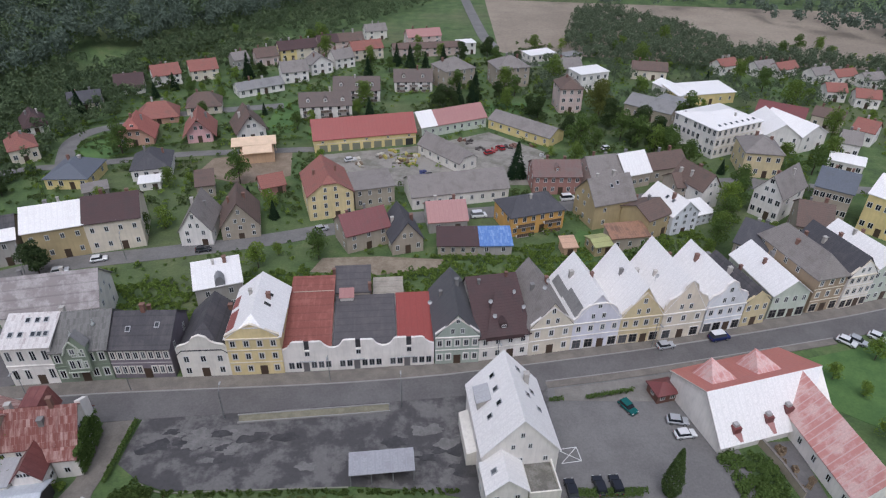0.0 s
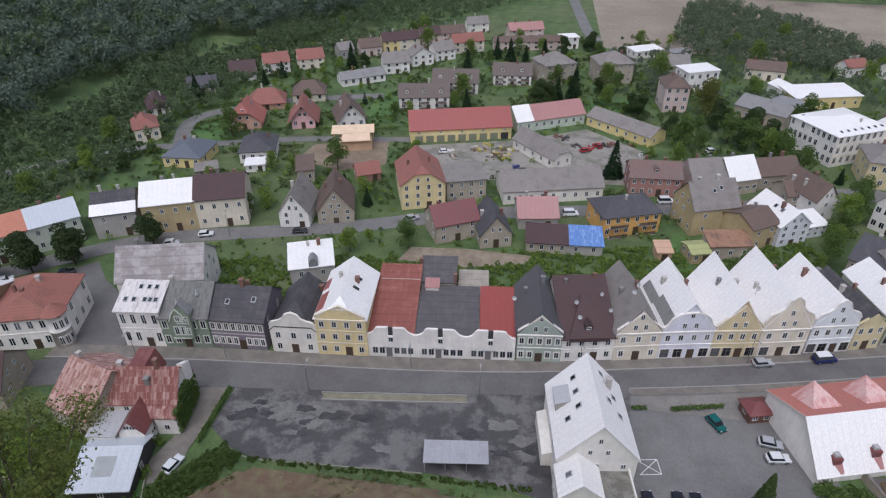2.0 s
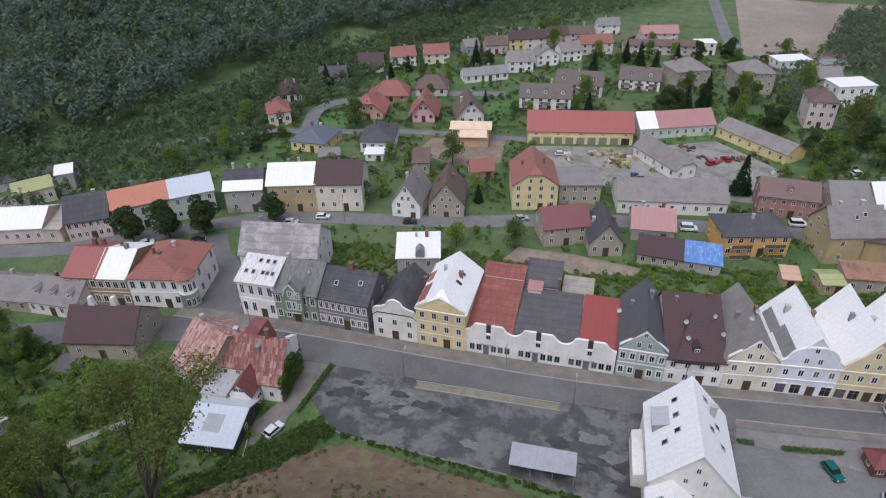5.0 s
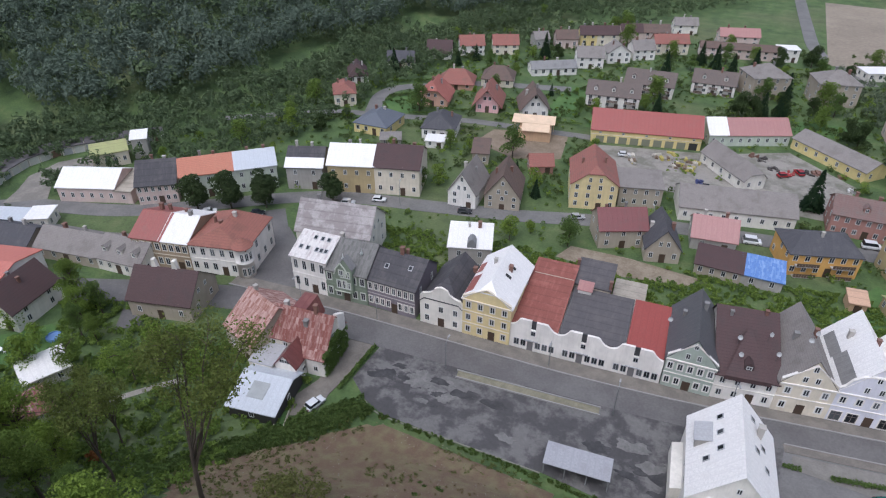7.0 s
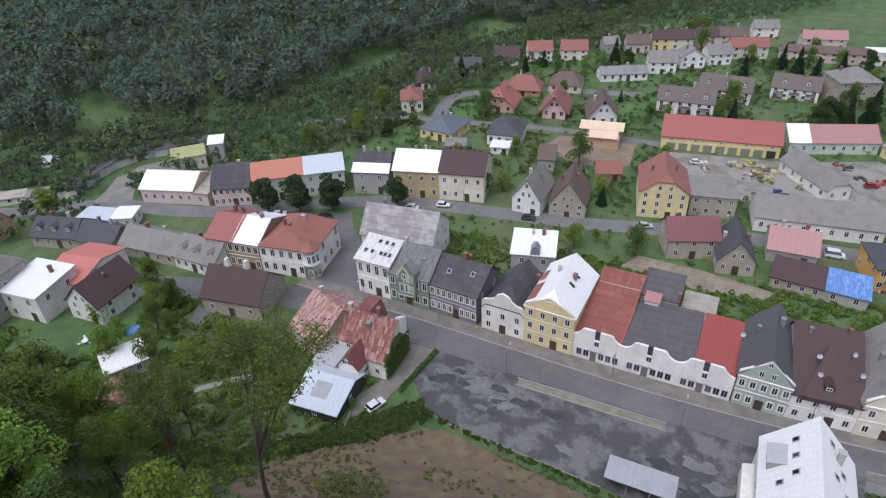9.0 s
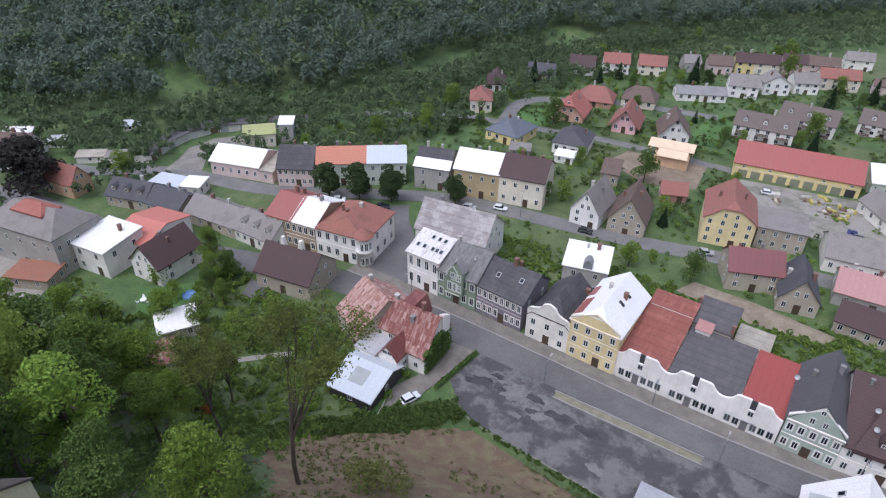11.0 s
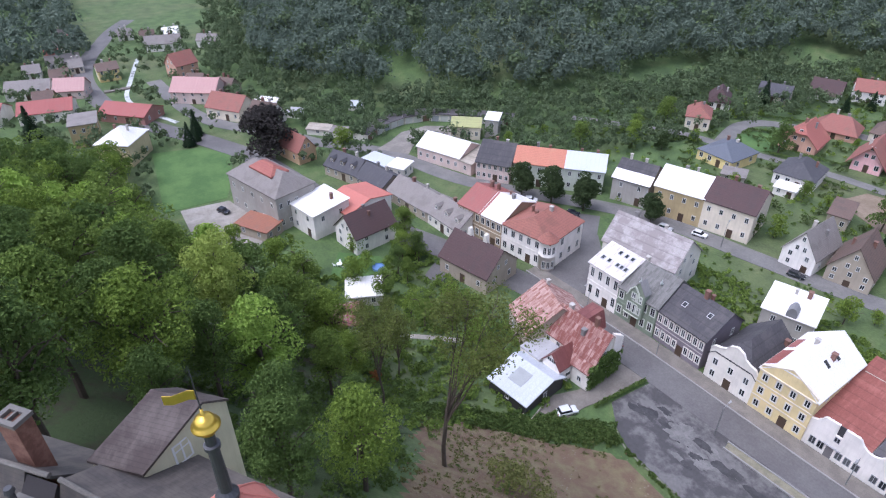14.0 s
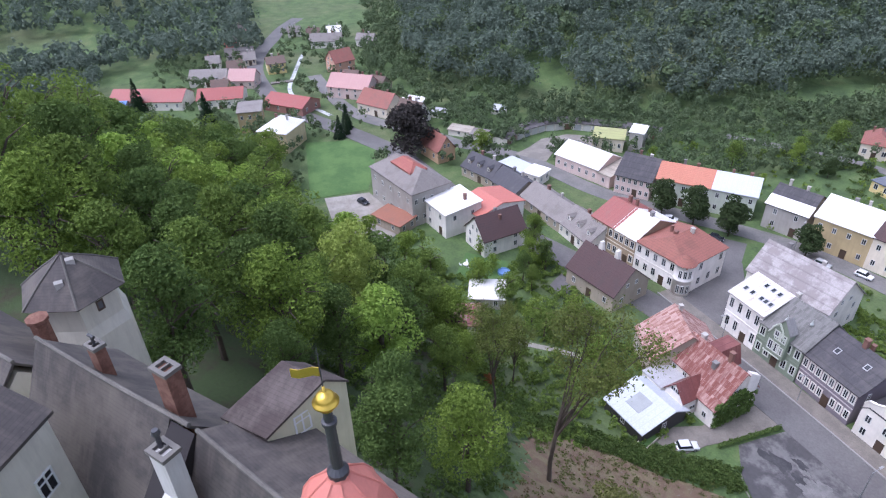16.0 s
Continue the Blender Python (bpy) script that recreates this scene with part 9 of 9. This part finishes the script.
def ridge_block(name, label, ax, ay, bx, by, front, back, r, wall, cover, cut=0.0, base=44.0):
    """A castle wing along a ridge line; front and back give each slope's reach and fall, cut shortens the front slope."""
    th = tagged(new(name), label, "castle wing")
    L = math.hypot(bx - ax, by - ay)
    th.matrix_basis = Matrix.Translation((ax, ay, base)) @ Matrix.Rotation(math.atan2(by - ay, bx - ax), 4, "Z")
    (fw, fd), (bw, bd), z = front, back, r - base
    bm = bmesh.new()
    prism(bm, [(0.1, -fw + 0.25, -1), (0.1, bw - 0.25, -1), (0.1, bw - 0.25, z - bd - 0.35), (0.1, 0, z - 0.75), (0.1, -fw + 0.25, z - fd - 0.35)], (L - 0.2 - cut, 0, 0))
    fix(bm)
    obj("wall", bm, wall, th)
    # the slates sag a little between the ends; both slopes are one sheet
    bm = bmesh.new()
    n, m = 8, 4
    for end, w, d in ((L - cut, -fw, fd), (L, bw, bd)):
        top, low = [], []
        for i in range(n + 1):
            for j in range(m + 1):
                z0 = z - d * j / m - 0.16 * math.sin(math.pi * i / n) - 0.12 * math.sin(math.pi * j / m)
                top.append(bm.verts.new((end * i / n, w * j / m, z0)))
                low.append(bm.verts.new((end * i / n, w * j / m, z0 - 0.2)))
        at = lambda i, j: i * (m + 1) + j
        for i in range(n):
            for j in range(m):
                q = [at(i, j), at(i + 1, j), at(i + 1, j + 1), at(i, j + 1)]
                bm.faces.new([top[k] for k in q])
                bm.faces.new([low[k] for k in q[::-1]])
        rim = [at(i, 0) for i in range(n + 1)] + [at(n, j) for j in range(1, m + 1)] + [at(i, m) for i in range(n - 1, -1, -1)] + [at(0, j) for j in range(m - 1, 0, -1)]
        for p, q in zip(rim, rim[1:] + rim[:1]):
            bm.faces.new((top[p], top[q], low[q], low[p]))
    fix(bm)
    bm.normal_update()
    roof_uv(bm)
    obj("roof", bm, cover, th)
    bm = bmesh.new()
    sweep(bm, [(L * k / 10, 0, z + 0.03 - 0.16 * math.sin(math.pi * k / 10)) for k in range(11)], 0.12)
    part("ridge_cap", bm, plain("weathered_ridge", (0.125, 0.115, 0.10), 0.9, var=0.3), th)
    return th


main = ridge_block("castle_wing", "long castle wing with weathered dark slate roof", -30.2, -13.2, -21.3, -5.4, (4.6, 8.8), (3.6, 3.6), 64.0, cw, R("castle"), 1.25)
right = ridge_block("castle_wing", "short castle wing with weathered grey slate roof", -21.1, -5.1, -12.6, 0.75, (3.4, 7.6), (4.4, 2.2), 63.8, cw, R("castle"))
left = ridge_block("castle_wing", "western castle wing with dark slate roof", -44.5, -27.0, -31.2, -15.2, (4.6, 4.6), (4.6, 4.6), 62.0, cw, R("castle"))
# near black block where the wings meet; the notch's shade is its colour
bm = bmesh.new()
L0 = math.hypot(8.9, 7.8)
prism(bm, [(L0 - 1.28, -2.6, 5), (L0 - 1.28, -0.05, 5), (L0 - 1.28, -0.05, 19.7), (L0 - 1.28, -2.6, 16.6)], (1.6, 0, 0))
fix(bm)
part("gable_recess", bm, plain("notch_shade", (0.022, 0.018, 0.018), 0.8), main, "near black block standing for the shaded notch between the roofs")
low = block("castle_wing", "pale castle wing with lattice window and slate roof", -18.5, -14.3, 152.0, 6.0, 5.0, 64.5, 66.0, "gs", cw, R("castle"))
for x in (1.6, 4.1):
    window(low, x, -0.003, 16.7, 0, 1.0, 1.3, plain("white_window_paint", (0.62, 0.62, 0.6), 0.5), 3)
gate = tagged(new("gatehouse"), "narrow yellowish gatehouse with brown tiled gable roof", "castle wing")
g0, g1, h0, h1, q0, q1 = Vector((-20.85, -1.72, 63.25)), Vector((-22.75, -3.55, 63.25)), Vector((-21.95, 0.58, 64.3)), Vector((-23.81, -1.11, 64.3)), Vector((-22.75, 1.75, 63.1)), Vector((-24.65, -0.05, 63.1))
g0, g1 = h0 + (g0 - h0) * 1.3, h1 + (g1 - h1) * 1.3
roof_object([[g0 + (g0 - g1) * 0.04, g1, h1, h0 + (h0 - h1) * 0.06], [h0 + (h0 - h1) * 0.06, h1, q1, q0 + (q0 - q1) * 0.04]], R("castlebrown"), gate, 0.14)
bm = bmesh.new()
low_z = Vector((0, 0, 1))
ga, gb = g0.lerp(h0, 0.04), q0.lerp(h0, 0.05)
prism(bm, [Vector((ga.x, ga.y, 44)), Vector((gb.x, gb.y, 44)), gb - low_z * 0.12, h0 - low_z * 0.12, ga - low_z * 0.12], (g1 - g0) * 0.98)
fix(bm)
part("wall", bm, cy, gate)
ga_dir = math.atan2(gb.y - ga.y, gb.x - ga.x)
window(gate, ga.x + (gb.x - ga.x) * 0.3 + 0.02 * math.sin(ga_dir), ga.y + (gb.y - ga.y) * 0.3 - 0.02 * math.cos(ga_dir), 61.75, ga_dir, 0.9, 1.25, plain("white_window_paint", (0.62, 0.62, 0.6), 0.5), 3)

# polygonal stair tower
tw = tagged(new("stair_tower"), "white polygonal castle tower with slate tent roof", "tower")
tw.matrix_basis = Matrix.Translation((-39.6, -13.8, 43.0)) @ Matrix.Rotation(radians(13), 4, "Z")
bm = bmesh.new()
lathe(bm, [(3.15, -1.0), (3.05, 15.2), (2.75, 16.0), (2.75, 18.3)], 6)
part("wall", bm, cw, tw)
bm = bmesh.new()
lathe(bm, [(3.2, 17.95), (3.45, 18.15), (1.9, 19.35), (0.16, 20.5), (0.05, 20.75)], 6)
bm.normal_update()
roof_uv(bm)
part("roof", bm, R("castle"), tw)
for k in range(6):
    c, d = math.cos(k * math.pi / 3), math.sin(k * math.pi / 3)
    bm = bmesh.new()
    sweep(bm, [(3.45 * c, 3.45 * d, 18.18), (1.9 * c, 1.9 * d, 19.38), (0.16 * c, 0.16 * d, 20.52)], 0.07, 5)
    part("hip_cap", bm, plain("weathered_ridge", (0.125, 0.115, 0.10), 0.9, var=0.3), tw)
for x, y, z in ((1.65, -0.6, 19.25), (0.5, 0.35, 20.05)):
    bm = bmesh.new()
    prism(bm, [(-0.2, -0.2, -0.3), (0.2, -0.2, -0.3), (0.2, -0.2, 0.25), (0, -0.2, 0.4), (-0.2, -0.2, 0.25)], (0, 0.5, 0))
    fix(bm)
    part("roof_hatch", bm, plain("pale_hatch", (0.35, 0.33, 0.3)), tw, m=Matrix.Translation((x, y, z)))
wx, wy = math.cos(radians(30)), math.sin(radians(30))
window(tw, 2.39 * wx + 0.25 * wy, 2.39 * wy - 0.25 * wx, 16.9, radians(120), 0.5, 0.75, plain("dark_door_wood", (0.07, 0.045, 0.03), 0.5), 1)

# turret with dome, pole, gilded ball and pennant
tu = tagged(new("turret"), "round turret with salmon red ribbed dome and gilded finial", "turret")
tu.matrix_basis = Matrix.Translation((-13.3, 0.33, 62.0))
bm = bmesh.new()
lathe(bm, [(1.7, -18), (1.7, 2.6), (1.85, 2.7), (1.85, 3.0)], 16)
part("wall", bm, cy, tu)
bm = bmesh.new()
lathe(bm, [(1.85, 2.9), (1.92, 3.2), (1.88, 3.9), (1.68, 4.6), (1.26, 5.3), (0.8, 5.8), (0.4, 6.2), (0.28, 6.5)], 8)
bm.normal_update()
roof_uv(bm)
dome = part("dome", bm, plain("salmon_sheet", (0.50, 0.17, 0.13), 0.5), tu)
for k in range(8):
    bm = bmesh.new()
    pr = [(1.92, 3.2), (1.88, 3.9), (1.68, 4.6), (1.26, 5.3), (0.8, 5.8), (0.4, 6.2)]
    for (r0, z0), (r1, z1) in zip(pr, pr[1:]):
        tube(bm, (r0, 0, z0), (r1, 0, z1), 0.045, 0.045, 5)
    bmesh.ops.remove_doubles(bm, verts=bm.verts, dist=0.001)
    part("rib", bm, plain("salmon_sheet", (0.50, 0.17, 0.13), 0.5), dome, m=Matrix.Rotation(k * math.pi / 4, 4, "Z"))
bm = bmesh.new()
lathe(bm, [(0.34, 6.2), (0.36, 6.5), (0.2, 6.7), (0.17, 8.6), (0.24, 8.62), (0.24, 8.75), (0.16, 8.78), (0.14, 9.3)], 14)
part("pole", bm, plain("dark_lead", (0.07, 0.07, 0.075), 0.5, 0.5), tu)
gold = plain("gilded_copper", (0.72, 0.48, 0.08), 0.28, 0.9, 0.1)
bm = bmesh.new()
prof = [(0.12, 9.2), (0.22, 9.25)] + [(0.33 * math.cos(a), 9.55 + 0.33 * math.sin(a)) for a in (-0.9, -0.55, -0.2)] + [(0.40, 9.5), (0.40, 9.56)] + [(0.33 * math.cos(a), 9.6 + 0.33 * math.sin(a)) for a in (0.0, 0.35, 0.7, 1.05, 1.35)] + [(0.05, 9.95), (0.04, 10.15)]
lathe(bm, prof, 24)
for f in bm.faces:
    f.smooth = True
part("ball", bm, gold, tu, "gilded ball")
bm = bmesh.new()
tube(bm, (0, 0, 9.9), (0, 0, 11.6), 0.025, 0.015, 6)
part("spike", bm, plain("dark_lead", (0.07, 0.07, 0.075), 0.5, 0.5), tu)
bm = bmesh.new()
xs = [0.03, 0.25, 0.5, 0.75, 1.02]
for i in range(4):
    o0, o1 = 0.05 * math.sin(i * 1.6), 0.05 * math.sin((i + 1) * 1.6)
    z0, z1 = 10.72 - 0.09 * i, 10.72 - 0.09 * (i + 1)
    prism(bm, [(xs[i], 0, z0 - 0.16 + o0), (xs[i + 1], 0, z1 - 0.16 + o1), (xs[i + 1], 0, z1 + 0.16 + o1), (xs[i], 0, z0 + 0.16 + o0)], (0, 0.03, 0))
fix(bm)
bmesh.ops.remove_doubles(bm, verts=bm.verts, dist=0.001)
part("pennant", bm, gold, tu, "gilded metal pennant", m=Matrix.Rotation(radians(232), 4, "Z"))


# chimneys on the castle roofs
def stack(x, y, z0, z1, s, mat, lab, flues=2, ang=40):
    th = tagged(new("chimney"), lab, "chimney")
    th.matrix_basis = Matrix.Translation((x, y, 0)) @ Matrix.Rotation(radians(ang), 4, "Z")
    bm = bmesh.new()
    box(bm, -s * 0.6, -s * 0.45, z0, s * 0.6, s * 0.45, z1)
    part("shaft", bm, mat, th)
    bm = bmesh.new()
    o = 0.07
    lattice(bm, [-s * 0.6 - o, -s * 0.42, -s * 0.05, s * 0.05, s * 0.42, s * 0.6 + o], [-s * 0.45 - o, -s * 0.28, s * 0.28, s * 0.45 + o], lambda i, j: None if i in (1, 3) and j == 1 else 0, -0.18, 0.02)
    part("cap", bm, plain("chimney_cap", (0.13, 0.12, 0.105)), th, m=Matrix.Translation((0, 0, z1)) @ Matrix.Rotation(radians(-90), 4, "X"))
    return th


stack(-23.2, -6.0, 60.0, 65.85, 0.85, brick, "tall brick chimney with two flues")
pale = stack(-19.45, -6.15, 55.0, 64.75, 0.85, stucco("chimney_render", (0.55, 0.53, 0.50), 0.5), "whitewashed chimney with metal pipe")
bm = bmesh.new()
tube(bm, (-0.3, 0.1, 64.6), (-0.3, 0.1, 65.6), 0.11, 0.11, 10)
tube(bm, (-0.3, 0.1, 65.55), (-0.3, 0.1, 65.75), 0.2, 0.14, 10)
part("flue_pipe", bm, plain("dark_lead", (0.07, 0.07, 0.075), 0.5, 0.5), pale)
bm = bmesh.new()
prism(bm, [(-0.5, -0.38, 60.2), (0.5, -0.38, 60.2), (0.5, -0.38, 62.2), (-0.5, -0.38, 62.2)], (0, -0.35, -0.3))
fix(bm)
part("chimney_foot", bm, stucco("chimney_render", (0.55, 0.53, 0.50), 0.5), pale)
bp = stack(-27.4, -9.75, 59.0, 64.75, 0.62, brick, "short brick chimney on the slate roof")
bm = bmesh.new()
tube(bm, (0, 0, 64.7), (0, 0, 65.4), 0.07, 0.07, 8)
tube(bm, (-0.22, 0, 65.4), (0.22, 0, 65.4), 0.09, 0.09, 8)
part("flue_pipe", bm, plain("dark_lead", (0.07, 0.07, 0.075), 0.5, 0.5), bp)
oc = tagged(new("chimney"), "stout eight sided brick chimney with round flue", "chimney")
oc.matrix_basis = Matrix.Translation((-35.3, -14.9, 0))
bm = bmesh.new()
lathe(bm, [(0.55, 57.0), (0.55, 61.6), (0.66, 61.7), (0.66, 61.9), (0.3, 61.95)], 8)
part("shaft", bm, brick, oc)
stack(-16.8, 0.6, 58.5, 63.6, 0.6, cy, "low rendered chimney with a pipe")
